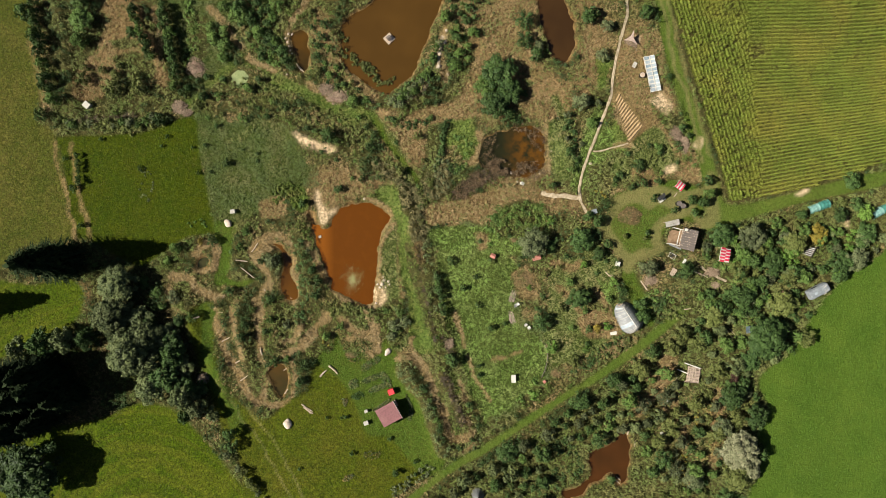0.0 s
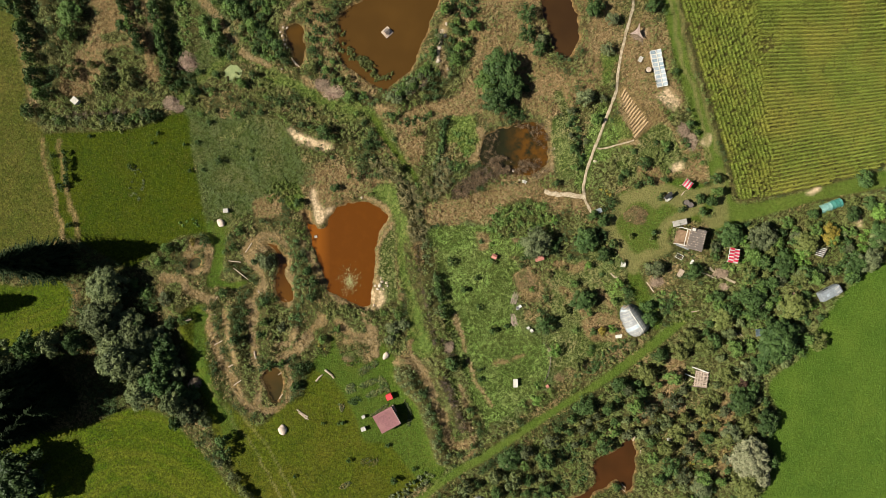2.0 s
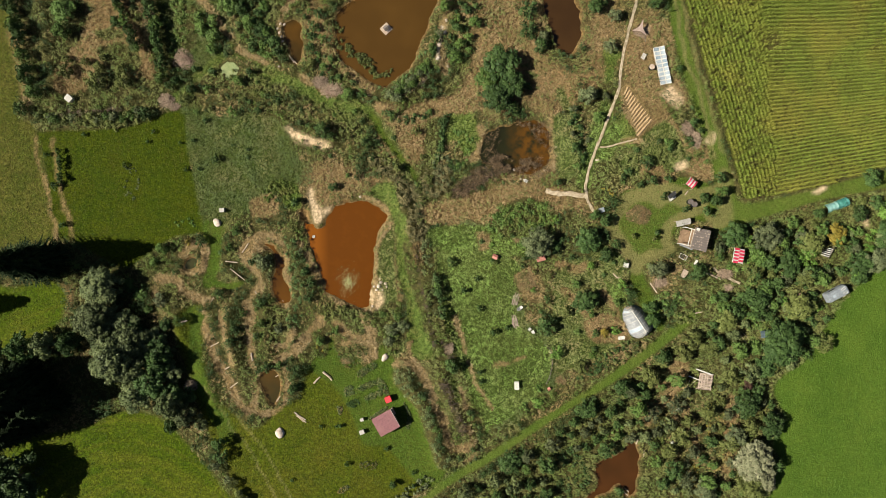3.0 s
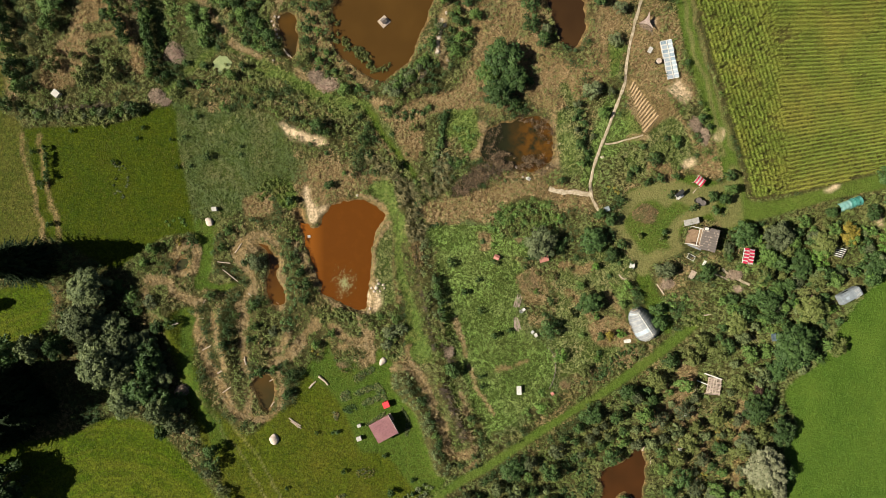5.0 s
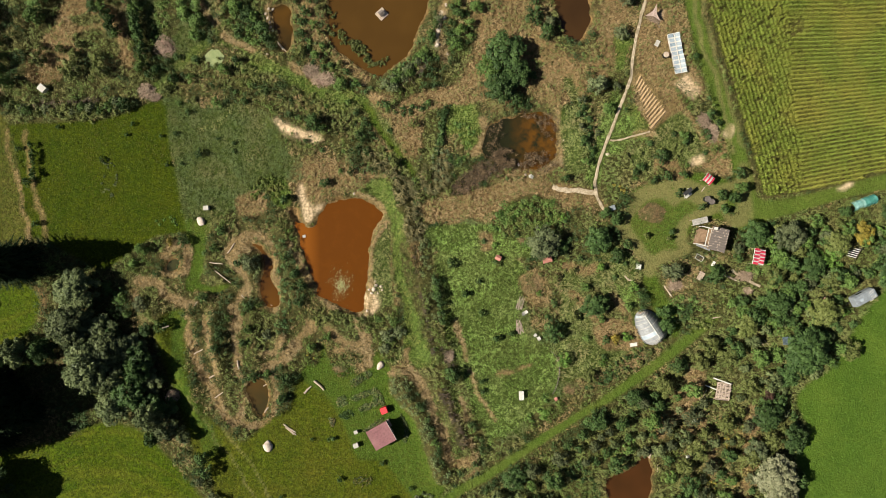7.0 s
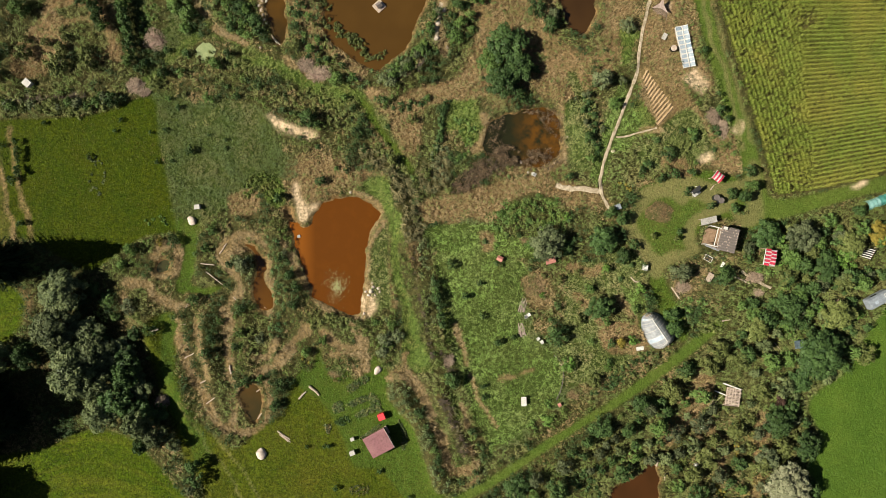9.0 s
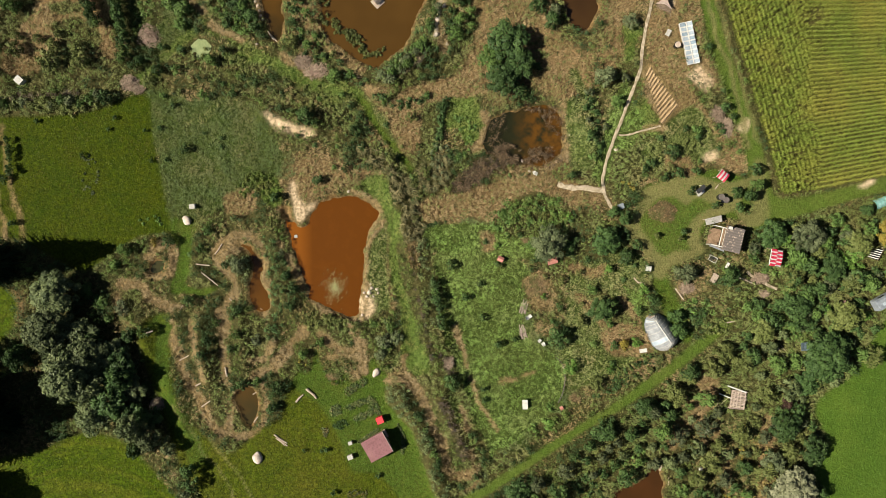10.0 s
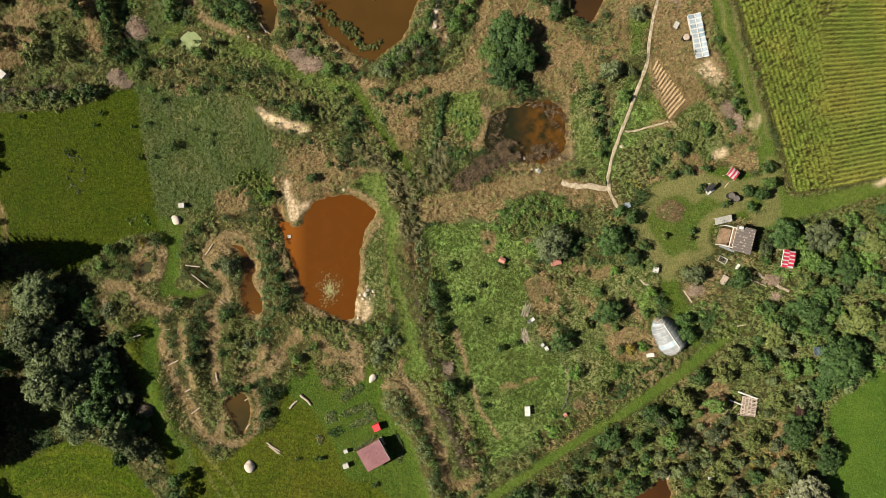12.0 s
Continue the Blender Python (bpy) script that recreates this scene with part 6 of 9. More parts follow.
def crown_corners(lobes, leaf, per_area, rng):
    """Leaf sprays on the skins of several lobes, as quads, and their lightness."""
    quads, tone = [], []
    for (cx, cy, cz, rx, rz) in lobes:
        n = max(14, int(per_area * 2.6 * math.pi * rx * (rx + rz)))
        v = rng.normal(size=(n, 3))
        v /= np.linalg.norm(v, axis=1)[:, None]
        v[:, 2] = np.where(v[:, 2] < -0.35, -v[:, 2], v[:, 2])
        rad = rng.uniform(0.65, 1.08, n)[:, None]
        c = np.array([cx, cy, cz]) + v * rad * np.array([rx, rx, rz])
        nrm = v + rng.normal(size=(n, 3)) * 0.55 + np.array([0, 0, 0.35])
        nrm /= np.linalg.norm(nrm, axis=1)[:, None]
        way = np.array([cx * 0.6, cy * 0.6, 0.0]) / (abs(cx) + abs(cy) + 0.1) + v * 0.8 + rng.normal(size=(n, 3)) * 0.45
        t = way - nrm * (way * nrm).sum(1)[:, None]
        t /= np.linalg.norm(t, axis=1)[:, None] + 1e-6
        b = np.cross(nrm, t)
        s = leaf * rng.uniform(0.55, 1.25, n)[:, None]
        quads.append(np.stack([c - t * s * 0.9, c - b * s * 0.42 + nrm * s * 0.12, c + t * s * 1.1 - nrm * s * 0.3, c + b * s * 0.42 + nrm * s * 0.12], 1))
        tone.append(0.5 * rng.uniform() + 0.5 * rng.uniform(0, 1, n))
    return np.concatenate(quads).reshape(-1, 3), np.concatenate(tone)


SIZES = {"shrub": (0.9, 1.2), "bush": (1.8, 2.3), "tree": (3.2, 6.0), "big_tree": (4.8, 10.0)}
SHAPES, PROTOS, LEFT_OVER = {}, {}, {}
bush_count = 0


def plant_shape(size, v):
    if (size, v) in SHAPES:
        return SHAPES[size, v]
    rng = np.random.default_rng(100 + 17 * v + len(size))
    R, H = SIZES[size]
    low = {"shrub": 0.1, "bush": 0.15, "tree": 0.25, "big_tree": 0.28}[size]
    count = {"shrub": 7, "bush": 16, "tree": 44, "big_tree": 130}[size]
    leaf = {"shrub": 0.15, "bush": 0.19, "tree": 0.24, "big_tree": 0.30}[size]
    lobes = []
    for i in range(count):
        f = (i + 0.5) / count
        a = i * 2.399 + rng.uniform(-0.5, 0.5)
        q = math.sqrt(f) * rng.uniform(0.75, 1.0)
        lr = R * rng.uniform(*{"shrub": (0.26, 0.46), "bush": (0.17, 0.34), "tree": (0.11, 0.25), "big_tree": (0.10, 0.21)}[size])
        z = H * (low + (0.88 - low) * (1 - q * q * 0.75) * rng.uniform(0.55, 1.0))
        reach = (R - lr * 0.75) * q * rng.uniform(0.8, 1.12)
        lobes.append((math.cos(a) * reach, math.sin(a) * reach, z, lr, lr * rng.uniform(0.6, 0.9)))
    cover = {"shrub": 0.8, "bush": 0.85, "tree": 1.15, "big_tree": 1.2}[size]
    co, tone = crown_corners(lobes, leaf, 0.6 * cover / leaf ** 2, rng)
    crown = mesh_from("crown", co, 4, [], tone)
    bm = bmesh.new()
    top = H * 0.55
    base = {"shrub": 0.04, "bush": 0.07, "tree": 0.16, "big_tree": 0.28}[size]
    limb(bm, (0, 0, -0.4), (0, 0, H * low * 1.2), base, base * 0.8, 8)
    limb(bm, (0, 0, H * low * 1.2), (0.1, 0.05, top), base * 0.8, base * 0.4, 8)
    for lo in lobes[::2]:
        limb(bm, (0.03, 0.02, H * low * rng.uniform(0.9, 1.6)), (lo[0], lo[1], lo[2] - lo[4] * 0.3), base * 0.45, base * 0.12, 5)
    trunk = bpy.data.meshes.new("trunk")
    bm.to_mesh(trunk), bm.free()
    trunk.materials.append(M_BARK)
    SHAPES[size, v] = crown, trunk, co, tone
    return SHAPES[size, v]


LEAVES = {"dark": (M_DARK, "dark green"), "mid": (M_MID, "mid-green"), "olive": (M_OLIVE, "olive green"), "grey": (M_GREY, "grey-green"),
          "fresh": (M_FRESH, "fresh green"), "slate": (M_SLATE, "slate green"), "silver": (M_SILVER, "silvery"), "yellow": (M_YELLOW, "golden yellow"), "purple": (M_PURPLE, "dark purple")}


def plant(x, y, r, h, leaf="mid", where="beside the ponds", group=""):
    size = "shrub" if r < 1.3 else "bush" if r < 2.5 else "tree" if r < 4.0 else "big_tree"
    v = random.randrange(3)
    key = size, v, leaf
    R, H = SIZES[size]
    m = pose(x, y, ground_z(x, y), 0, 0, random.uniform(0, 360)) @ Matrix.Diagonal((r / R, r / R * random.uniform(0.88, 1.1), h / H, 1))
    global bush_count
    if "tree" not in size:
        bush_count += 1
        if bush_count > 290:
            LEFT_OVER.setdefault(leaf, []).append((size, v, m))
            return None
    if key not in PROTOS:
        crown, trunk = plant_shape(size, v)[:2]
        crown = crown.copy()
        crown.materials.append(LEAVES[leaf][0])
        ob = new("tree" if "tree" in size else "bush")
        part("trunk", trunk, M_BARK, ob)
        part("crown", crown, None, ob)
        ob.matrix_basis = m
        PROTOS[key] = ob
    else:
        first = PROTOS[key]
        s = first.scale.copy()
        first.scale = (1, 1, 1)
        ob = copy_thing(first, m)
        first.scale = s
    word = "broadleaf tree" if "tree" in size else "rounded bush"
    return tagged(ob, "%s %s %s" % (LEAVES[leaf][1], word, where), "tree" if "tree" in size else "bush", group)


def planted(items, leaf, where, group=""):
    for it in items:
        x, y, r, h = it
        plant(x, y, r, h, leaf, where, group)


def row(line, r, h, gap, leaves, where, group, jitter=0.5):
    pts = catmull(line, False, 10)
    acc = 0
    for a, b in zip(pts, pts[1:]):
        acc += math.hypot(*(b - a))
        if acc >= gap:
            acc = random.uniform(-0.3, 0.2) * gap
            k = random.uniform(0.7, 1.25)
            plant(b[0] + random.uniform(-jitter, jitter), b[1] + random.uniform(-jitter, jitter), r * k, h * k, random.choice(leaves), where, group)


# places of huts, tents and other things that stand free of bushes
KEEP_CLEAR = [((44.2, 10.3), 0.9), ((48.1, 8.9), 0.9), ((30.7, 7.6), 0.9), ((38.6, 42.2), 1.4), ((75.6, -8.5), 2.4), ((76.2, 8.5), 2.4), ((89.0, 7.8), 2.4), ((74.5, -0.7), 1.3), ((56.6, -1.2), 1.6), ((50.1, -24.8), 2.0), ((81.7, 6.0), 1.2),
              ((62.3, -16.2), 1.2), ((68.3, -9.3), 0.9), ((37.8, -13.9), 3.2), ((46.7, -4.7), 1.2), ((7.1, -49.8), 1.6), ((48.3, 13.0), 1.2), ((52.4, -5.1), 1.2), ((10.1, -1.6), 0.8), ((18.9, -1.7), 1.2), ((35.4, -3.0), 1.0)]


def clear_of(x, y, r):
    """How much of a mown place lies within r of a spot."""
    hard = np.maximum.reduce([GRID_ZONES["track"], GRID_ZONES["green"], GRID_ZONES["mown"], GRID_ZONES["lawn"], GRID_ZONES["field"]])
    return np.maximum.reduce([sampled(hard, x + r * 0.6 * a, y + r * 0.6 * b) for a, b in ((0, 0), (1, 0), (-1, 0), (0, 1), (0, -1))])


def thicket(outline, gap, r, h, leaves, where, group, tries=1500):
    line = catmull(outline, True, 3)
    lo, hi = line.min(0), line.max(0)
    got = []
    xs, ys = np.array([random.uniform(lo[0], hi[0]) for _ in range(tries)]), np.array([random.uniform(lo[1], hi[1]) for _ in range(tries)])
    ok = (away(xs, ys, line, True) < 0) & (sampled(GRID_POND, xs, ys) > 1.2) & (clear_of(xs, ys, r) < 0.1) & (np.minimum.reduce([away(xs, ys, catmull(p[0])) for p in PATHS]) > r * 1.1 + 0.5)
    ok &= (away(xs, ys, catmull([(34.7, 31.6), (36.3, 32.1), (41.2, 25.2), (38.2, 21.3)], True, 2), True) > r) & (np.hypot(xs - (-41.3, 34.8)[0], ys - (-41.3, 34.8)[1]) > r + 1.8)
    ok &= off_heaps(xs, ys, r)
    for (cx, cy), reach in KEEP_CLEAR:
        ok &= np.hypot(xs - cx, ys - cy) > reach + r
    for x, y in zip(xs[ok], ys[ok]):
        k = random.uniform(0.5, 1.4)
        if all((x - a) ** 2 + (y - b) ** 2 > (gap * (k + c) / 2) ** 2 for a, b, c in got):
            got.append((x, y, k))
            plant(x, y, r * k, h * k * random.uniform(0.85, 1.2), random.choice(leaves), where, group)


# grove of tall trees by the lawns
G = "trees of the tall grove"
planted([(-64.8, -7.1, 4.4, 6.5), (-65.8, -13.3, 4.6, 7.5), (-61.6, -14.0, 3.8, 4.6), (-58.9, -22.4, 3.6, 7.0), 
    (-61.9, -20.6, 4.8, 9.0), (-59.3, -18.3, 4.0, 6.5), (-58.4, -27.8, 3.6, 6.0), (-55.4, -17.2, 2.6, 3.4), 
    (-52.3, -23.5, 2.9, 3.2), (-53.5, -19.4, 2.3, 3.0), (-49.3, -31.6, 2.7, 5.0), 
    (-51.8, -29.4, 2.9, 7.0), (-74.8, -17.8, 3.1, 8.0), (-83.5, -19.6, 2.9, 8.0), (-46.4, -33.3, 1.8, 3.0)], "slate", "in the tall grove by the lawn", G)
planted([(-55.9, -25.4, 3.8, 6.0), (-51.9, -28.0, 2.9, 5.0), (-49.4, -28.2, 2.3, 3.0), (-53.4, -14.4, 1.6, 2.0), 
    (-55.5, -17.9, 2.7, 4.0), (-70.5, -17.7, 2.7, 7.0), (-79.0, -18.3, 3.1, 8.0), 
    (-54.4, -20.3, 3.4, 5.0), (-51.8, -33.7, 2.0, 4.0), (-81.5, -43.6, 6.6, 10.0), (-59.4, -14.6, 2.2, 3.4), (-53.8, -21.6, 2.7, 7.0)], "dark", "in the tall grove by the lawn", G)
# garden grove
planted([(55.9, 2.9, 2.9, 4.2), (60.5, -9.5, 2.7, 3.9), (66.3, -3.3, 2.5, 3.5), (82.2, 13.7, 2.3, 3.2), 
    (84.9, 2.9, 2.5, 3.5), (80.1, 6.9, 2.0, 2.9), (52.8, -18.0, 2.3, 3.2), (48.8, -4.4, 2.3, 3.2), 
    (79.9, -3.3, 2.5, 3.5), (64.2, -17.7, 4.7, 6.8), (66.6, -16.2, 2.9, 4.2), (62.7, -33.7, 2.9, 4.2), 
    (58.1, -29.7, 3.2, 4.5), (42.2, -20.5, 2.2, 3.1), (34.7, -26.6, 2.3, 3.2), (27.4, -30.5, 2.2, 3.1), 
    (12.9, -40.8, 2.5, 3.5), (61.8, -22.5, 2.5, 3.5)], "dark", "in the garden grove", "trees of the garden grove")
planted([(70.7, 1.2, 2.7, 3.9), (68.1, -11.1, 3.4, 4.8), (59.6, -4.4, 2.3, 3.2), (69.8, -5.6, 2.3, 3.2), 
    (59.1, -46.0, 3.4, 4.8), (54.4, -13.5, 2.5, 3.5), (73.2, -18.0, 2.3, 3.2)], "olive", "in the garden grove", "trees of the garden grove")
planted([(61.9, 2.4, 3.4, 4.8), (83.0, -2.1, 2.9, 4.2), (41.5, -3.9, 2.2, 3.1), (50.4, -46.3, 2.5, 3.5), 
    (56.1, -36.1, 2.5, 3.5)], "grey", "in the garden grove", "trees of the garden grove")
planted([(59.0, -40.1, 4.2, 6.1), (60.9, -43.8, 3.2, 4.5)], "silver", "at the field edge", "trees of the garden grove")
planted([(75.3, 2.9, 2.5, 3.5)], "yellow", "among the garden trees")
planted([(-49.1, 1.5, 0.9, 1.4)], "yellow", "beside the small puddle")
planted([(31.2, -15.9, 1.2, 1.8)], "yellow", "among the dry weeds")
planted([(29.1, -20.2, 1.0, 1.3), (18.5, -29.6, 1.2, 1.3)], "fresh", "beside the track", "small bushes in the grass")
planted([(-60.4, -6.8, 1.7, 1.7), (-58.2, -8.6, 1.6, 1.6), (-57.0, -11.6, 1.3, 1.5)], "mid", "at the edge of the tall grove", "bushes of the terraces")
planted([(58.7, -26.0, 1.5, 2.4)], "purple", "among the garden bushes")
# single trees by the ponds
planted([(11.2, 35.4, 3.9, 4.8), (13.3, 31.5, 3.2, 3.9), (10.4, 29.2, 3.4, 4.1), (13.0, 27.1, 2.0, 2.5)], "dark", "beside the ponds", "trees by the ponds")
planted([(8.4, 32.8, 2.5, 3.0)], "mid", "beside the ponds", "trees by the ponds")
planted([(16.6, 46.0, 2.2, 3.1), (16.6, 42.1, 2.2, 3.1), (18.9, 39.3, 1.8, 2.6), (29.6, 47.1, 2.3, 3.2), 
    (40.9, 47.7, 2.2, 3.1), (16.1, 31.5, 1.3, 1.8), (27.2, -10.0, 2.9, 4.2), (19.9, -14.8, 2.3, 3.2), 
    (31.4, -1.0, 1.8, 2.6), (27.7, 1.8, 2.9, 4.2), (-23.1, 23.0, 2.3, 3.2), (-21.0, 12.1, 1.3, 1.8)], "dark", "beside the ponds", "trees by the ponds")
planted([(-84.0, 47.6, 2.3, 4.5)], "dark", "beside the pasture", "trees by the ponds")
planted([(18.1, 1.2, 3.3, 4.7), (19.4, 41.0, 1.7, 2.4), (33.2, 45.0, 1.7, 2.4), (32.1, 39.0, 1.7, 2.4), 
    (27.9, 29.6, 2.3, 3.2)], "grey", "beside the ponds", "trees by the ponds")
# saplings and small bushes in the grass
planted([(-69.4, 22.3, 0.6, 1.0), (-61.5, 16.4, 0.7, 1.2), (-56.0, 22.8, 0.6, 1.0), (-57.1, 20.9, 0.5, 0.8), (-49.7, 15.5, 0.6, 1.0), (-45.9, 25.0, 0.7, 1.2), (-43.8, 17.5, 1.0, 1.8), (-48.3, 21.1, 0.6, 1.0), (-50.9, 20.7, 0.5, 0.8), (-47.2, 15.6, 0.5, 0.8), (-40.6, 20.2, 0.5, 0.8), (-37.7, 19.4, 0.5, 0.8), (-35.8, 26.9, 0.9, 1.6), (-37.7, 17.9, 0.5, 0.8), (1.5, -2.4, 1.1, 2.0), (6.7, -5.6, 0.7, 1.2), (4.1, -8.0, 0.9, 1.6), (7.0, -11.4, 0.8, 1.4), (9.8, -16.0, 0.9, 1.6), (12.6, -15.1, 0.7, 1.2)], "dark", "standing in the grass", "small bushes in the grass")
planted([(7.3, -23.7, 0.7, 1.2), (7.3, -25.6, 0.7, 1.2), (9.6, -2.2, 0.6, 1.0), (-10.8, -38.6, 0.6, 1.0), (-18.5, -41.5, 0.7, 1.2), (-5.6, -43.2, 0.6, 1.0), (-19.7, -34.1, 0.6, 1.0), (-20.5, -34.3, 0.5, 0.8), (-23.6, -34.3, 0.5, 0.8), (-9.6, -45.3, 1.0, 1.8), (-5.6, -45.6, 0.7, 1.2), (-29.1, -44.6, 0.5, 0.8), (1.8, -22.5, 1.9, 3.3), (-74.8, 12.3, 1.1, 1.8), (-73.4, 4.7, 0.9, 1.6), (-76.7, 18.4, 0.7, 1.2), (-62.9, 43.7, 1.4, 2.0), (-16.4, 14.3, 1.0, 1.8), (48.2, 20.5, 0.7, 1.2), (43.9, 19.5, 0.8, 1.4)], "dark", "standing in the grass", "small bushes in the grass")
planted([(41.9, 20.9, 0.7, 1.2), (48.3, 24.6, 1.1, 2.0), (50.0, 23.0, 0.8, 1.4)], "dark", "standing in the grass", "small bushes in the grass")
planted([(34.2, -46.7, 1.0, 1.4), (-36.7, -2.4, 1.0, 1.5), (-34.7, -9.8, 1.0, 1.5), (-46.6, 1.6, 1.3, 2.2), 
    (-42.9, -37.2, 2.0, 3.5), (-42.4, -39.6, 1.8, 3.1), (50.2, 9.8, 1.4, 2.3), (50.8, 7.2, 1.1, 2.0), 
    (22.4, 12.9, 1.0, 1.8), (29.3, 6.7, 1.4, 2.3), (31.3, 5.6, 1.6, 2.7), (41.3, 3.3, 0.8, 1.4), 
    (36.0, -8.1, 1.0, 1.8), (39.9, -11.2, 1.6, 2.7), (40.3, -13.5, 1.8, 3.1), (42.7, 10.4, 1.0, 1.8), 
    (46.9, 7.9, 0.9, 1.6), (38.3, 12.7, 1.0, 1.8), (40.6, 13.2, 1.1, 2.0), (43.5, 13.6, 1.0, 1.8), 
    (-28.4, 9.2, 1.1, 2.0), (35.9, 15.0, 1.0, 1.6), (39.5, 16.9, 1.6, 2.2), (34.9, 14.1, 0.9, 1.4), (-14.7, 20.6, 1.4, 2.3)], "dark", "standing by the lawn", "small bushes in the grass")
planted([(36.7, 2.6, 0.7, 1.7), (40.8, 2.1, 0.6, 1.7), (10.1, -2.4, 0.7, 1.0)], "olive", "standing on the lawn", "small bushes in the grass")
# bushes of the reedy terraces
planted([(*at, r, r * 1.7) for at, r in (((-43.1, -8.6), 1.3), ((-40.1, -15.2), 1.1), ((-40.7, -17.7), 1.2), ((-35.1, -10.2), 1.2), ((-35.8, -16.6), 1.1), ((-34.1, -22.9), 1.2), ((-26.4, -4.1), 1.2), ((-25.2, -6.6), 1.1), ((-27.8, -23.5), 1.4), ((-29.0, -26.9), 1.3), ((-28.2, -1.3), 1.0))], "dark", "on the reedy terraces", "bushes of the terraces")
planted([(*at, r, r * 1.5) for at, r in (((-20.6, -15.6), 1.0), ((-50.6, -13.8), 1.4), ((-38.5, -12.3), 0.9), ((-41.2, 0.3), 1.0), ((-40.1, 3.6), 1.1), ((-54.0, 0.3), 1.5), ((-55.6, -2.3), 1.3), ((-31.6, -22.2), 1.0), ((-23.7, -17.7), 1.2), ((-34.9, -14.3), 1.0))], "mid", "on the reedy terraces", "bushes of the terraces")
planted([(*at, r, r * 1.3) for at, r in (((-34.6, -2.5), 1.7), ((-54.3, -9.8), 2.0), ((-31.6, -15.4), 1.2), ((-9.7, -15.4), 1.6), ((-10.3, -17.7), 1.3))], "grey", "on the reedy terraces", "bushes of the terraces")
# hedges and thickets
HB = "bushes of the hedges"
row([(-83.1, 50.7), (-82.4, 47.3), (-81.3, 41.5), (-80.2, 37.0), (-78.7, 31.6), (-77.5, 29.0)], 1.7, 3.6, 1.5, ["dark", "dark", "mid"], "in a hedge row", HB, 0.4)
planted([(*at, r, h) for at, r, h in (((-72.9, 50.2), 2.5, 3.4), ((-72.7, 45.9), 2.8, 3.6), ((-73.2, 42.1), 2.3, 3.2))], "mid", "in a hedge row", HB)
planted([(*at, r, r * 1.5) for at, r in (((-72.6, 34.4), 1.8), ((-72.6, 36.7), 1.3), ((-68.8, 36.2), 1.3), ((-66.5, 32.4), 2.3), ((-66.1, 35.2), 1.5), ((-65.3, 37.0), 1.1), ((-61.2, 32.4), 2.0), ((-61.9, 34.6), 1.4))], "olive", "in the dry clearing", "bushes of the clearing")
planted([(*at, r, r * 1.7) for at, r in (((-81.0, 27.1), 1.7), ((-63.0, 44.1), 1.3), ((-57.3, 26.3), 1.5), ((-48.5, 30.9), 1.4), ((-37.2, 34.3), 1.1), ((-51.7, 32.6), 1.1), ((-52.8, 31.7), 1.2))], "dark", "in the dry clearing", "bushes of the clearing")
row([(-64.0, 51.9), (-63.0, 49.2), (-61.4, 45.0), (-59.7, 41.5), (-58.1, 38.5)], 1.2, 2.6, 1.1, ["dark", "mid"], "in a hedge row", HB, 0.3)
row([(-57.5, 51.9), (-56.6, 49.2), (-55.4, 43.1), (-54.5, 38.1), (-54.3, 33.5)], 1.5, 2.8, 1.2, ["dark", "mid"], "in a hedge row", HB, 0.4)
planted([(*at, r, r * 1.2) for at, r in (((-46.5, 42.7), 1.9), ((-43.9, 41.0), 2.2), ((-44.2, 44.1), 1.7), ((-47.0, 45.0), 1.5), ((-44.7, 38.7), 1.4))], "mid", "in a dense thicket", HB)
row([(-43.3, 50.2), (-39.6, 46.7), (-36.1, 43.6), (-32.1, 39.5)], 1.7, 2.4, 1.6, ["dark", "mid"], "in a dense thicket", HB, 0.9)
row([(-78.7, 26.0), (-71.8, 25.6), (-64.9, 25.2), (-57.4, 26.6)], 1.2, 1.6, 0.9, ["olive", "grey", "mid"], "in a low hedge by the meadow", HB, 0.9)
row([(-28.6, 1.3), (-27.2, -4.5), (-26.2, -10.0)], 0.7, 0.8, 1.8, ["dark", "mid", "grey"], "on the bank of the orange pond", HB, 0.9)
row([(-11.3, 29.1), (-9.4, 30.5), (-7.1, 31.9), (-5.2, 33.2), (-3.3, 35.1)], 1.2, 1.5, 1.25, ["grey", "grey", "mid"], "in a clipped row along the duck pond", HB, 0.15)
row([(-10.8, 28.3), (-7.4, 30.6), (-4.5, 33.5), (-2.2, 37.8), (-1.0, 42.7)], 1.1, 1.5, 1.0, ["grey", "mid"], "on the bank of the duck pond", HB, 0.6)
row([(-44.2, -40.1), (-41.3, -44.7), (-38.4, -48.2), (-35.5, -51.6)], 1.1, 1.6, 1.2, ["grey", "olive"], "in the hedge between the lawns", HB)
row([(-5.2, -26.4), (-3.4, -29.0), (-1.6, -33.8), (-0.1, -38.6)], 0.7, 0.8, 1.4, ["dark", "dark", "mid"], "on a long earth bank", HB, 0.4)
planted([(5.1, -31.5, 0.8, 1.3), (5.9, -38.5, 0.7, 1.1), (3.4, -40.4, 0.8, 1.2), (45.8, 35.0, 0.9, 1.3)], "dark", "standing in the grass", "small bushes in the grass")
row([(-12.2, -13.6), (-10.2, -11.8), (-8.0, -14.2), (-9.2, -16.6), (-11.6, -16.4)], 1.2, 1.3, 1.5, ["grey", "mid"], "below the orange pond", HB)
row([(-5.3, 13.9), (-4.4, 9.3), (-4.1, 4.7)], 0.9, 1.0, 1.0, ["olive", "dark"], "on the long bank", HB)
row([(-1.8, -4.5), (-0.8, -9.1), (-0.1, -12.5)], 1.0, 1.45, 1.1, ["dark", "mid"], "on the meadow bank", HB)
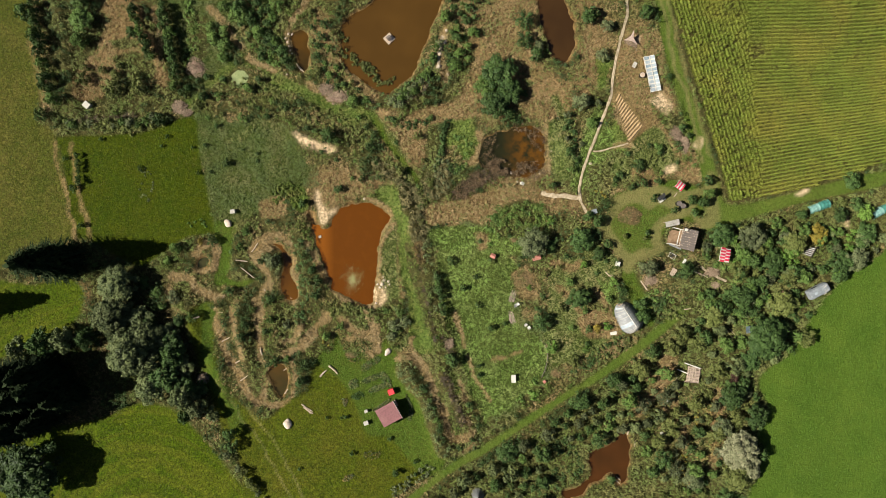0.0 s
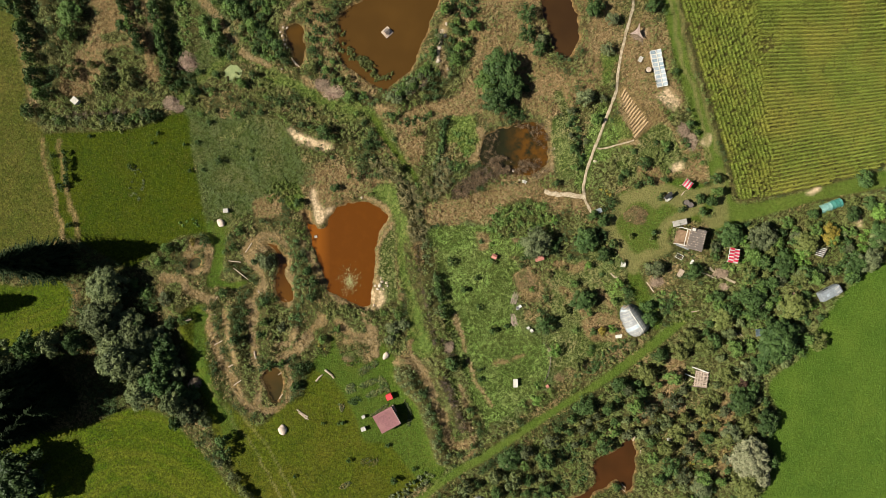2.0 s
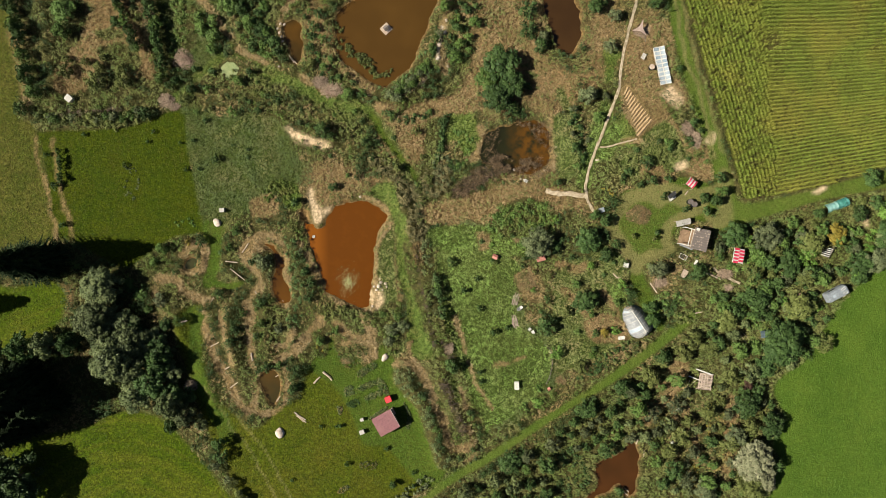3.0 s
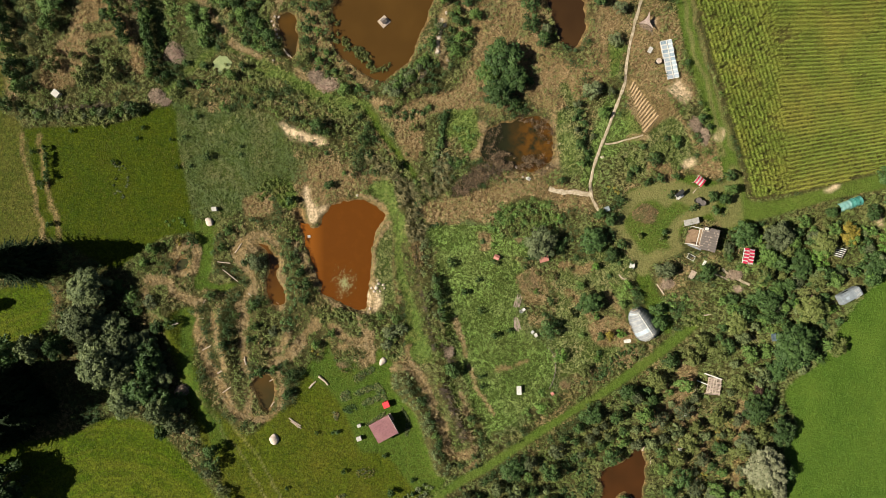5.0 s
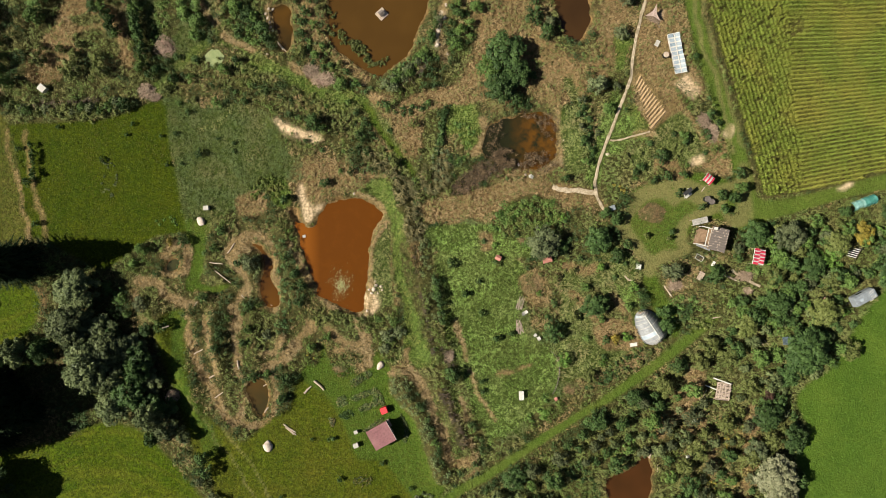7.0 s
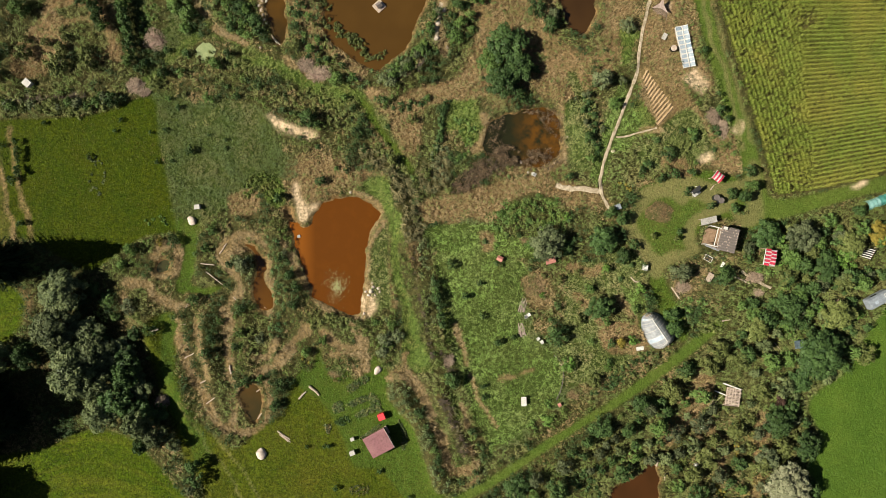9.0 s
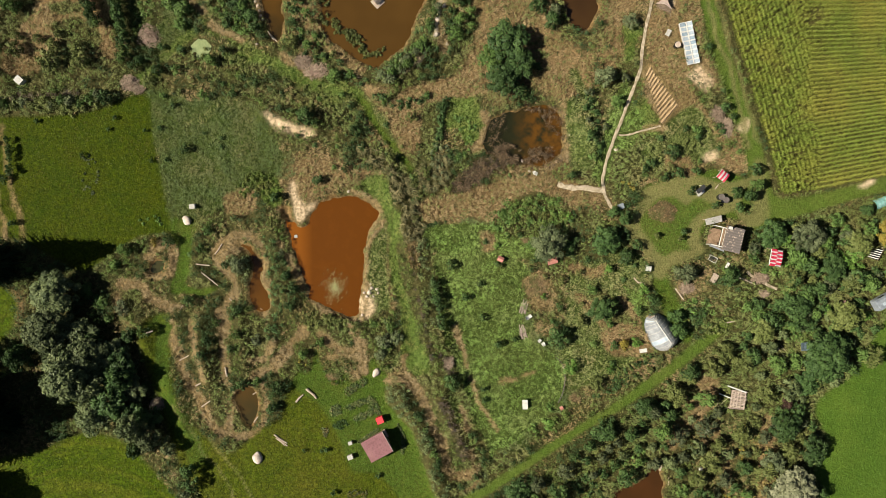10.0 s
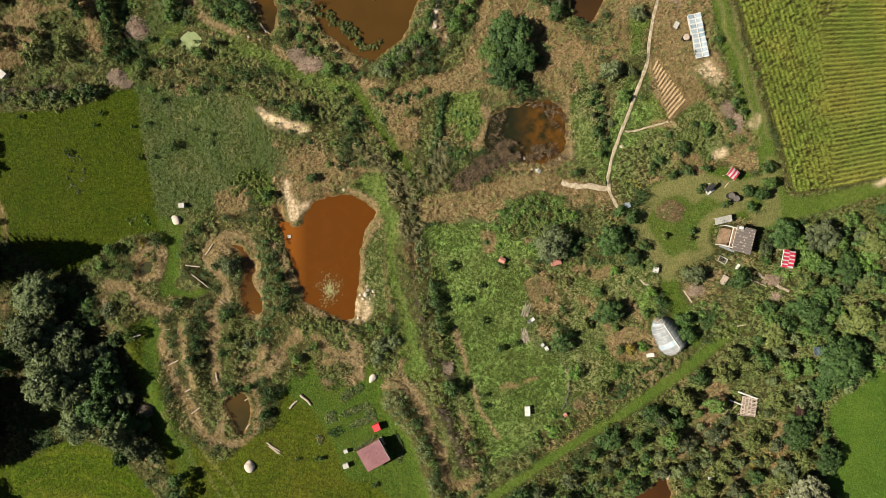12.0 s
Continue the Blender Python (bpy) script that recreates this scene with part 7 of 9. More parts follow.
row([(53.0, 15.6), (53.6, 12.2), (52.4, 8.7)], 1.6, 3.0, 1.6, ["dark", "mid"], "beside the maize field", HB)
TB = "bushes of the thickets"
thicket([(-45.1, 51.3), (-38.8, 51.3), (-38.8, 46.1), (-41.9, 45.4)], 2.0, 1.6, 2.2, ["dark", "mid"], "in a dense thicket", TB)
thicket([(-39.8, 44.7), (-36.1, 43.8), (-32.0, 38.6), (-33.8, 37.1), (-37.8, 40.1)], 1.9, 1.3, 1.8, ["dark", "mid"], "in a dense thicket", TB)
thicket([(-37.8, 51.3), (-33.0, 51.3), (-33.8, 46.6), (-36.3, 45.9)], 2.0, 1.6, 2.2, ["dark", "mid"], "in a dense thicket", TB)
row([(-74.3, 19.7), (-73.9, 17.4), (-73.6, 13.3)], 0.8, 1.9, 0.8, ["dark"], "in a line across the meadow", HB, 0.2)
thicket([(-28.1, 48.4), (-21.2, 43.8), (-21.2, 38.1), (-15.4, 30.0), (-19.4, 28.9), (-25.8, 34.6)], 1.9, 1.1, 1.6, ["dark", "mid", "olive"], "west of the duck pond", TB)
thicket([(0.7, 50.7), (6.4, 50.7), (5.3, 38.1), (1.8, 36.9)], 2.0, 1.3, 2.0, ["dark", "mid"], "east of the duck pond", TB)
thicket([(9.9, 7.0), (20.2, 10.5), (23.1, 4.7), (20.2, -1.0), (13.3, 1.3), (8.7, 0.1), (7.0, 3.0)], 3.3, 1.2, 1.3, ["mid", "fresh", "mid", "dark"], "on the green slope", TB)
thicket([(-52.2, 38.1), (-44.2, 35.8), (-36.1, 33.5), (-35.0, 28.9), (-41.9, 26.0), (-49.9, 27.7)], 3.6, 1.1, 1.5, ["dark", "mid", "olive"], "in the weedy corner", TB)
thicket([(-28.1, 25.4), (-9.7, 26.6), (1.8, 25.4), (0.7, 12.8), (-9.7, 13.9), (-21.2, 15.1)], 4.6, 1.0, 1.4, ["dark", "olive", "mid"], "on the old banks", TB)
thicket([(17.9, -1.0), (36.3, 1.3), (37.5, -20.6), (26.0, -22.9), (20.2, -17.1)], 4.0, 1.2, 1.8, ["dark", "olive", "fresh", "mid"], "in the wild garden", TB)
thicket([(31.7, 19.7), (47.8, 24.3), (51.3, 17.4), (45.5, 13.9), (34.0, 11.6)], 5.2, 1.0, 1.3, ["dark", "mid", "olive"], "by the garden path", TB)
thicket([(24.8, 27.7), (31.7, 31.2), (33.5, 25.4), (29.4, 17.4), (25.4, 16.2)], 3.4, 1.2, 1.7, ["dark", "mid", "grey"], "by the reed pond", TB)
thicket([(52.4, 0.1), (59.3, 4.7), (73.1, 7.6), (90.2, 12.2), (98.4, 12.8), (98.4, 3.6), (86.9, -1.0), (75.4, -11.4), 
    (70.8, -19.4), (65.1, -25.2), (63.9, -35.5), (65.1, -40.1), (59.3, -51.6), (45.5, -51.6), (39.8, -39.0), 
    (36.3, -25.2), (44.4, -18.3), (50.7, -13.7)], 2.7, 1.75, 2.7, ["dark", "dark", "mid", "slate", "olive", "grey"], "in the garden grove", "bushes of the garden grove", 5000)
thicket([(53.0, 0.1), (70.8, 4.5), (89.2, 7.9), (81.2, -3.3), (73.1, -12.0), (62.8, -14.3), (51.9, -9.1)], 2.1, 1.5, 2.6, ["dark", "dark", "mid", "fresh"], "in the garden grove", "bushes of the garden grove", 2500)
thicket([(-2.8, -51.6), (8.7, -43.0), (20.2, -36.1), (31.7, -28.6), (38.6, -25.2), (38.6, -35.5), (31.7, -39.0), 
    (20.2, -40.1), (20.2, -52.8), (1.8, -53.9)], 3.0, 1.8, 3.5, ["dark", "dark", "mid", "slate", "grey"], "along the mown track", "bushes along the track", 2500)


for leaf, items in LEFT_OVER.items():
    cos, tns = [], []
    for size, v, m in items:
        co, tone = plant_shape(size, v)[2:]
        a = np.array(m)
        cos.append(co @ a[:3, :3].T + a[:3, 3])
        tns.append(tone * 0.75 + random.uniform(0, 0.3))
    tagged(new("undergrowth", mesh_from("undergrowth", np.concatenate(cos), 4, [LEAVES[leaf][0]], np.concatenate(tns))),
           "%s wild shrubs growing densely between the trees" % LEAVES[leaf][1], "shrubs", kind="stuff")


# ---------------------------------------------------------------- spruces
def spruce_mesh(H, R, rng):
    """Tiers of drooping branches, each a flat tapering spray with side twigs, round a dense core."""
    quads = []
    z = H * 0.04
    while z < H * 0.98:
        rr = R * (1 - (z / H) ** 2.2) ** 0.75 + 0.15
        n = max(6, int(6 + rr * 1.3))
        turn = rng.uniform(0, math.tau)
        for j in range(n):
            a = turn + (j + rng.uniform(-0.35, 0.35)) * math.tau / n
            ln = rr * rng.uniform(0.7, 1.12)
            d = np.array([math.cos(a), math.sin(a), 0])
            s = np.array([-d[1], d[0], 0])
            steps = max(3, int(ln / 0.5))
            wide = rng.uniform(0.20, 0.34)
            spine = [d * ln * f + np.array([0, 0, z + 0.12 * ln * f - 0.40 * ln * f ** 2]) for f in np.linspace(0, 1, steps + 1)]
            for k in range(steps):
                p, q, f = spine[k], spine[k + 1], (k + 0.5) / steps
                w0, w1 = wide * (1 - k / steps) + 0.05, wide * (1 - (k + 1) / steps) + 0.04
                quads.append([p - s * w0, q - s * w1, q + s * w1, p + s * w0])
                for side in (-1, 1):
                    out = (d * 0.7 + s * side * rng.uniform(0.5, 0.8)) * (0.25 + 0.55 * (1 - f) * rng.uniform(0.5, 1.0))
                    quads.append([p, p + out * 0.55 + d * 0.1, p + out - [0, 0, 0.15], p + out * 0.5 - d * 0.1])
        m = int(18 * rr)
        t, q = rng.uniform(0, math.tau, m), rr * 0.62 * np.sqrt(rng.uniform(0, 1, m))
        for u, g in zip(t, q):
            c = np.array([math.cos(u) * g, math.sin(u) * g, z + 0.2 - 0.25 * g])
            v = rng.normal(size=(2, 3)) * min(0.3, rr * 0.3)
            quads.append([c - v[0], c - v[1], c + v[0], c + v[1]])
        z += rng.uniform(0.42, 0.62)
    return mesh_from("crown", np.array(quads), 4, [M_SPRUCE])


SPRUCES = [(-76.1, -2.4), (-98.2, -12.3), (-83.3, -24.6), (-80.4, -28.6), (-86.7, -32.3), (-87.9, -26.1), (-79.2, -24.0), 
    (-82.1, -34.2), (-92.5, -29.8), (-76.9, -31.2), (-74.1, -29.1), (-85.0, -29.2), (-77.5, -26.6), (-84.5, -35.8), (-90.5, -36.2), (-78.5, -33.6)]
rng = np.random.default_rng(5)
spruce_shapes = [spruce_mesh(17.5, 4.6, rng), spruce_mesh(17.5, 3.9, rng)]
for i, (x, y) in enumerate(SPRUCES):
    ob = new("spruce")
    bm = bmesh.new()
    limb(bm, (0, 0, -0.5), (0, 0, 9), 0.3, 0.17, 8)
    limb(bm, (0, 0, 9), (0, 0, 17.2), 0.17, 0.03, 8)
    part("trunk", bm, M_BARK, ob)
    part("crown", spruce_shapes[i % 2], None, ob)
    k = (1.05, 0.95, 0.95, 0.95, 0.9, 1.0, 0.85, 0.8, 1.0, 0.62, 0.7, 0.9, 0.85, 0.9, 0.9, 0.72)[i]
    ob.matrix_basis = pose(x, y, ground_z(x, y), 0, 0, i * 67) @ Matrix.Scale(k, 4)
    tagged(ob, "tall dark green spruce with drooping branches by the lawn", "tree", "spruces by the lawn")

# ================================================================ things
def box(bm, sx, sy, sz, x=0, y=0, z=0, rz=0, bevel=0.0, tilt=0):
    """A box on its base at z, its edges rounded by bevel."""
    m = pose(x, y, z + sz / 2, tilt, 0, rz) @ Matrix.Diagonal((sx, sy, sz, 1))
    got = bmesh.ops.create_cube(bm, size=1, matrix=m)["verts"]
    if bevel:
        edges = list({e for v in got for e in v.link_edges})
        bmesh.ops.bevel(bm, geom=edges, offset=bevel, segments=2, affect="EDGES", clamp_overlap=True)


def boxed(*args, **kw):
    bm = bmesh.new()
    box(bm, *args, **kw)
    return bm


def rod(bm, a, b, r, sides=8):
    limb(bm, a, b, r, r * 0.9, sides)


def rodded(a, b, r, sides=8):
    bm = bmesh.new()
    rod(bm, a, b, r, sides)
    return bm


def thing(name, at, rz, label, category, group="", dz=0.0):
    ob = new(name)
    ob.matrix_basis = pose(at[0], at[1], ground_z(*at) + dz, 0, 0, rz)
    return tagged(ob, label, category, group)


M_PINKROOF = plain_material("faded red sheet", (0.30, 0.135, 0.145), (0.36, 0.172, 0.180), 0.6, 0.6, 0.0, 0.1)
M_RED = plain_material("red plastic", (0.55, 0.035, 0.045), (0.62, 0.050, 0.055), 2, 0.4, 0.0, 0.05)
M_WHITE = plain_material("white paint", (0.44, 0.42, 0.38), (0.56, 0.54, 0.50), 1.5, 0.6)
M_CLOTH = plain_material("white canvas", (0.145, 0.150, 0.157), (0.235, 0.240, 0.245), 1.2, 0.8)
M_SHEET = plain_material("milky plastic sheet", (0.23, 0.27, 0.31), (0.34, 0.38, 0.41), 1.6, 0.4)
M_FILM_SHADED = plain_material("greenhouse film, shaded side", (0.115, 0.122, 0.125), (0.19, 0.197, 0.20), 1.4, 0.45)
M_OLDWHITE = plain_material("weathered white paint", (0.30, 0.28, 0.25), (0.40, 0.38, 0.35), 1.6, 0.7)
M_TEAL = plain_material("teal net cover", (0.060, 0.260, 0.220), (0.130, 0.380, 0.330), 1.0, 0.6)
M_GREYM = plain_material("grey painted metal", (0.17, 0.19, 0.21), (0.25, 0.27, 0.29), 1.0, 0.45, 0.2)
M_SHINGLE = plain_material("weathered shingles", (0.085, 0.070, 0.062), (0.150, 0.125, 0.112), 1.4, 0.9)
M_PALEWOOD = plain_material("bleached wood", (0.29, 0.22, 0.17), (0.42, 0.34, 0.27), 2.0, 0.85)
M_WOOD = plain_material("brown boards", (0.15, 0.095, 0.055), (0.24, 0.16, 0.10), 2.0, 0.85)
M_STONE = plain_material("pale stone", (0.34, 0.275, 0.225), (0.50, 0.42, 0.36), 0.9, 0.9, 0.0, 0.6, 0.03)
M_TERRA = plain_material("red tiles", (0.34, 0.13, 0.10), (0.42, 0.19, 0.15), 2.0, 0.8)
M_BLACK = plain_material("dark glass", (0.012, 0.014, 0.018), (0.02, 0.022, 0.026), 1.0, 0.2)
M_RUBBER = plain_material("tyre rubber", (0.02, 0.02, 0.02), (0.03, 0.03, 0.03), 2.0, 0.9)
M_HEAP = plain_material("pinkish brushwood", (0.15, 0.095, 0.070), (0.24, 0.155, 0.12), 2.0, 0.9)
M_STICKS = leaf_material("dead twigs", (0.090, 0.064, 0.044), (0.285, 0.210, 0.152))
M_STRAWHEAP = leaf_material("straw heap", (0.060, 0.045, 0.020), (0.270, 0.180, 0.092), (0.080, 0.085, 0.026), 0.6)
M_ALGAE = plain_material("green algae", (0.130, 0.160, 0.062), (0.185, 0.212, 0.088), 0.8, 0.7)
M_TARP = plain_material("pink tarpaulin", (0.42, 0.24, 0.20), (0.50, 0.31, 0.26), 0.8, 0.7)
M_SAIL = plain_material("pale pink cloth", (0.40, 0.30, 0.26), (0.52, 0.41, 0.36), 0.8, 0.8)
M_BLUETARP = plain_material("blue-grey tarpaulin", (0.12, 0.17, 0.20), (0.20, 0.25, 0.28), 0.8, 0.6)
M_EARTHBED = plain_material("dug earth", (0.205, 0.138, 0.072), (0.305, 0.21, 0.116), 0.9, 0.95)


# ---------------------------------------------------------------- summer hut and its lawn
def build_hut(at, rz):
    hut = thing("garden_hut", at, rz, "small wooden hut with a faded pinkish-red sheet roof", "hut")
    for sx, sy, x, y, h in ((3.6, 0.1, 0, -1.55, 2.15), (3.6, 0.1, 0, 1.55, 2.15), (0.1, 3.0, -1.75, 0, 2.0), (0.1, 3.0, 1.75, 0, 2.35)):
        w = part("wall", boxed(sx, sy, h, x, y, -0.1, bevel=0.01), M_WOOD, hut, "dark brown board wall")
        if x > 0:
            part("door", boxed(0.06, 0.8, 1.9, x + 0.09, -0.5, 0.0, bevel=0.01), M_PALEWOOD, hut, "pale plank door")
            win = part("window", boxed(0.05, 0.7, 0.6, x + 0.085, 0.75, 1.05, bevel=0.01), M_WHITE, hut, "white-framed window")
            part("pane", boxed(0.03, 0.56, 0.46, x + 0.11, 0.75, 1.12), M_BLACK, win)
    bm = bmesh.new()
    n = 21
    lo, hi = [], []
    for i in range(n):
        u = -1.9 + 3.8 * i / (n - 1)
        rib = 0.006 if i % 2 else 0.0
        lo.append(bm.verts.new((-2.1, u, 2.16 + rib)))
        hi.append(bm.verts.new((2.1, u, 2.56 + rib)))
    for i in range(n - 1):
        bm.faces.new((lo[i], hi[i], hi[i + 1], lo[i + 1]))
    bmesh.ops.solidify(bm, geom=bm.faces[:], thickness=0.04)
    roof = part("roof", bm, M_PINKROOF, hut, "faded pinkish-red ribbed sheet roof")
    part("fascia", boxed(0.05, 3.84, 0.16, 2.13, 0, 2.44, bevel=0.01), M_WHITE, roof, "white eaves board")
    for x, y in ((-2.0, -1.8), (-2.0, 1.8)):
        part("post", rodded((x, y, -0.2), (x, y, 2.15), 0.05), M_WOOD, hut)
    part("bench", boxed(0.35, 1.4, 0.42, 2.05, 0.9, 0.0, bevel=0.02), M_PALEWOOD, hut)


build_hut((-10.9, -33.1), 29.5)


def build_chest(at, rz, w, h, mat, label):
    ob = thing("storage_box", at, rz, label, "box")
    part("body", boxed(w, w * 0.92, h * 0.85, bevel=0.03), mat, ob)
    lid = part("lid", boxed(w * 1.05, w * 0.97, h * 0.15, 0, 0, h * 0.85, bevel=0.03), mat, ob)
    part("handle", boxed(0.2, 0.04, 0.04, 0, -w * 0.5, h * 0.88, bevel=0.01), M_GREYM, lid)


build_chest((-10.5, -28.9), 22, 1.15, 1.15, M_RED, "bright red cube-shaped storage box on the lawn")


def build_hive(at, rz, w, h, label="white wooden beehive standing on the grass"):
    ob = thing("beehive", at, rz, label, "beehive", "beehives")
    part("stand", boxed(w * 0.9, w * 0.8, 0.15, bevel=0.01), M_WOOD, ob)
    part("brood_box", boxed(w, w * 0.85, h * 0.55, 0, 0, 0.15, bevel=0.02), M_WHITE, ob)
    part("lid", boxed(w * 1.1, w * 0.95, 0.1, 0, 0, 0.15 + h * 0.55, bevel=0.02), M_OLDWHITE, ob, "pale weathered lid")


for at, rz, w, h in (((-15.6, -32.9), 20, 0.62, 0.9), ((-15.6, -35.3), 20, 0.85, 1.0), ((-72.0, 29.1), -40, 1.25, 1.5), ((-42.6, 7.6), 5, 0.85, 1.1), ((-25.1, 2.5), 10, 0.5, 0.6)):
    build_hive(at, rz, w, h)


def stone(name, at, sx, sy, sz, label, category="stone", group="", mat=None):
    bm = bmesh.new()
    bmesh.ops.create_icosphere(bm, subdivisions=3, radius=1)
    k = random.uniform(0, 50)
    for v in bm.verts:
        v.co *= 0.92 + 0.2 * noise.noise(v.co * 1.1 + Vector((k, 0, 0))) + 0.1 * noise.noise(v.co * 3.1 + Vector((0, k, 0)))
        v.co = Vector((v.co.x * sx, v.co.y * sy, max(v.co.z, -0.35) * sz))
    me = bpy.data.meshes.new(name)
    bm.to_mesh(me), bm.free()
    me.polygons.foreach_set("use_smooth", np.ones(len(me.polygons), bool))
    me.materials.append(mat or M_STONE)
    ob = new(name, me)
    ob.matrix_basis = pose(at[0], at[1], ground_z(*at) + sz * 0.2, 0, 0, random.uniform(0, 360))
    return tagged(ob, label, category, group)


stone("boulder", (-31.6, -35.6), 1.05, 1.0, 0.7, "large rounded pinkish-white boulder on the olive meadow", "boulder")
stone("boulder", (-43.7, 5.2), 1.0, 0.75, 0.55, "pale pinkish boulder at the corner of the mown meadow", "boulder")
stone("boulder", (-11.2, -20.9), 0.95, 0.6, 0.55, "pale rounded boulder at the lawn's edge", "boulder")
for at, r in (((-12.4, -7.1), 0.5), ((-12.0, -6.4), 0.38), ((-12.8, -7.8), 0.33), ((-11.1, -6.6), 0.34), ((-10.9, -7.2), 0.25), ((-12.2, -5.7), 0.26), ((-13.3, -7.2), 0.28),
              ((-13.6, -11.0), 0.24), ((-16.0, 10.2), 0.3), ((-15.2, 0.5), 0.16), ((-11.7, -7.8), 0.22)):
    stone("stone", at, r, r * 0.8, r * 0.7, "pale rounded shore stone beside the orange pond", "stone", "stones of the pond shore")
for at, r in (((-32.0, 42.9), 0.4), ((-31.6, 42.1), 0.45), ((-31.3, 41.3), 0.45), ((-31.1, 40.4), 0.4), ((-30.8, 43.8), 0.4), ((-30.7, 39.8), 0.35), ((-31.5, 43.8), 0.4), ((-31.7, 35.5), 0.35)):
    stone("stone", at, r * 0.75, r * 0.6, r * 0.45, "pinkish edge stone along the narrow ditch pond", "stone", "stones of the ditch edge")
for at, r in (((13.9, 15.5), 0.35), ((15.1, 13.7), 0.3), ((19.7, 15.3), 0.22), ((19.9, 20.6), 0.18), ((22.0, 19.9), 0.2), ((30.0, 17.4), 0.4), ((60.5, -0.2), 0.5), ((70.3, -0.5), 0.35),
              ((-0.7, 39.8), 0.5), ((-0.9, 36.9), 0.55), ((0.5, 42.1), 0.5), ((0.7, 44.4), 0.4), ((76.0, 0.3), 0.4), ((-24.2, -1.8), 0.45), ((0.9, 35.5), 0.4)):
    stone("stone", at, r, r * 0.7, r * 0.5, "pale field stone lying in the grass", "stone", "loose field stones")


def log(at, rz, length, r, label="bleached fallen log lying in the grass", group="fallen logs", mat=None):
    ob = thing("log", at, rz, label, "log", group)
    bm = bmesh.new()
    k, sides = random.uniform(0, 90), 8
    rings = []
    for i in range(7):
        f = i / 6
        rr = r * (1 - 0.35 * f)
        c = Vector(((f - 0.5) * length, noise.noise(Vector((k, f * 2, 0))) * r * 0.7, r * 0.7))
        rings.append([bm.verts.new(c + Vector((0, math.cos(t * math.tau / sides) * rr, math.sin(t * math.tau / sides) * rr))) for t in range(sides)])
    for a, b in zip(rings, rings[1:]):
        for t in range(sides):
            bm.faces.new((a[t], a[(t + 1) % sides], b[(t + 1) % sides], b[t]))
    bm.faces.new(rings[0]), bm.faces.new(rings[-1])
    bmesh.ops.recalc_face_normals(bm, faces=bm.faces)
    part("stem", bm, mat or M_PALEWOOD, ob)
    bm = bmesh.new()
    limb(bm, (length * 0.1, 0, r), (length * 0.2, r * 1.5, r * 1.3), r * 0.3, r * 0.12, 6)
    part("branch_stub", bm, mat or M_PALEWOOD, ob)


places_1 = [((-27.3, -32.9), -38, 2.1, 0.13), ((-27.9, -32.2), -36, 2.2, 0.14), ((-27.6, -32.4), -33, 2.5, 0.15), ((-27.7, -32.8), -40, 2.0, 0.12), ((-22.3, -24.5), -48, 2.4, 0.25), ((-24.5, -25.4), 42, 1.5, 0.2), ((-24.2, -25.1), 40, 1.3, 0.16), ((-29.4, 37.1), -55, 1.9, 0.13), ((-28.9, 36.7), -50, 1.7, 0.12), ((-15.1, 29.9), -5, 1.9, 0.1), ((39.1, -39.6), 85, 1.3, 0.12), ((37.7, -37.3), 60, 1.0, 0.2), ((36.0, -47.0), -45, 2.6, 0.1), ((35.5, -47.4), -45, 2.6, 0.1), ((52.4, -5.1), -25, 3.2, 0.18), ((-32.1, -24.5), 30, 1.0, 0.1)]
places_1 += [((-36.1, -8.5), -50, 1.0, 0.12), ((-30.8, -10.2), -30, 1.0, 0.1), ((-45.3, -12.9), 5, 1.0, 0.1), ((-50.1, -13.9), 15, 1.4, 0.18), ((-44.7, -9.7), 60, 0.9, 0.1), ((58.4, -17.4), -55, 2.0, 0.1), ((49.7, -12.2), 10, 1.4, 0.14), ((58.9, -16.9), -50, 1.6, 0.08), ((48.4, -26.1), 40, 2.4, 0.09), ((47.4, -26.6), 62, 2.6, 0.08), ((49.2, -27.0), 20, 1.6, 0.09), ((21.4, -19.7), 30, 1.2, 0.08), ((20.9, -20.1), -40, 1.0, 0.08), ((47.3, 11.0), 50, 1.0, 0.12), ((40.9, -7.4), -55, 2.4, 0.16), ((33.5, -5.1), -50, 1.2, 0.14)]
places_1 += [((34.3, -5.5), -12, 1.3, 0.14), *LOGS]
for at, rz, ln, r in places_1:
    log(at, rz, ln, r)
M_GREYLOG = plain_material("weathered grey wood", (0.17, 0.125, 0.105), (0.30, 0.235, 0.20), 2.0, 0.9)
for cx, cy, turn in ((*(14.1, -9.7), 76), (*(14.0, -13.9), 98)):
    for i in range(7):
        log((cx + (i - 3) * 0.17, cy + random.uniform(-0.3, 0.3)), turn + random.uniform(-7, 7), random.uniform(1.7, 2.9), random.uniform(0.08, 0.14),
            "weathered grey-brown branch in a bundle on the meadow", "bundled branches", M_GREYLOG)


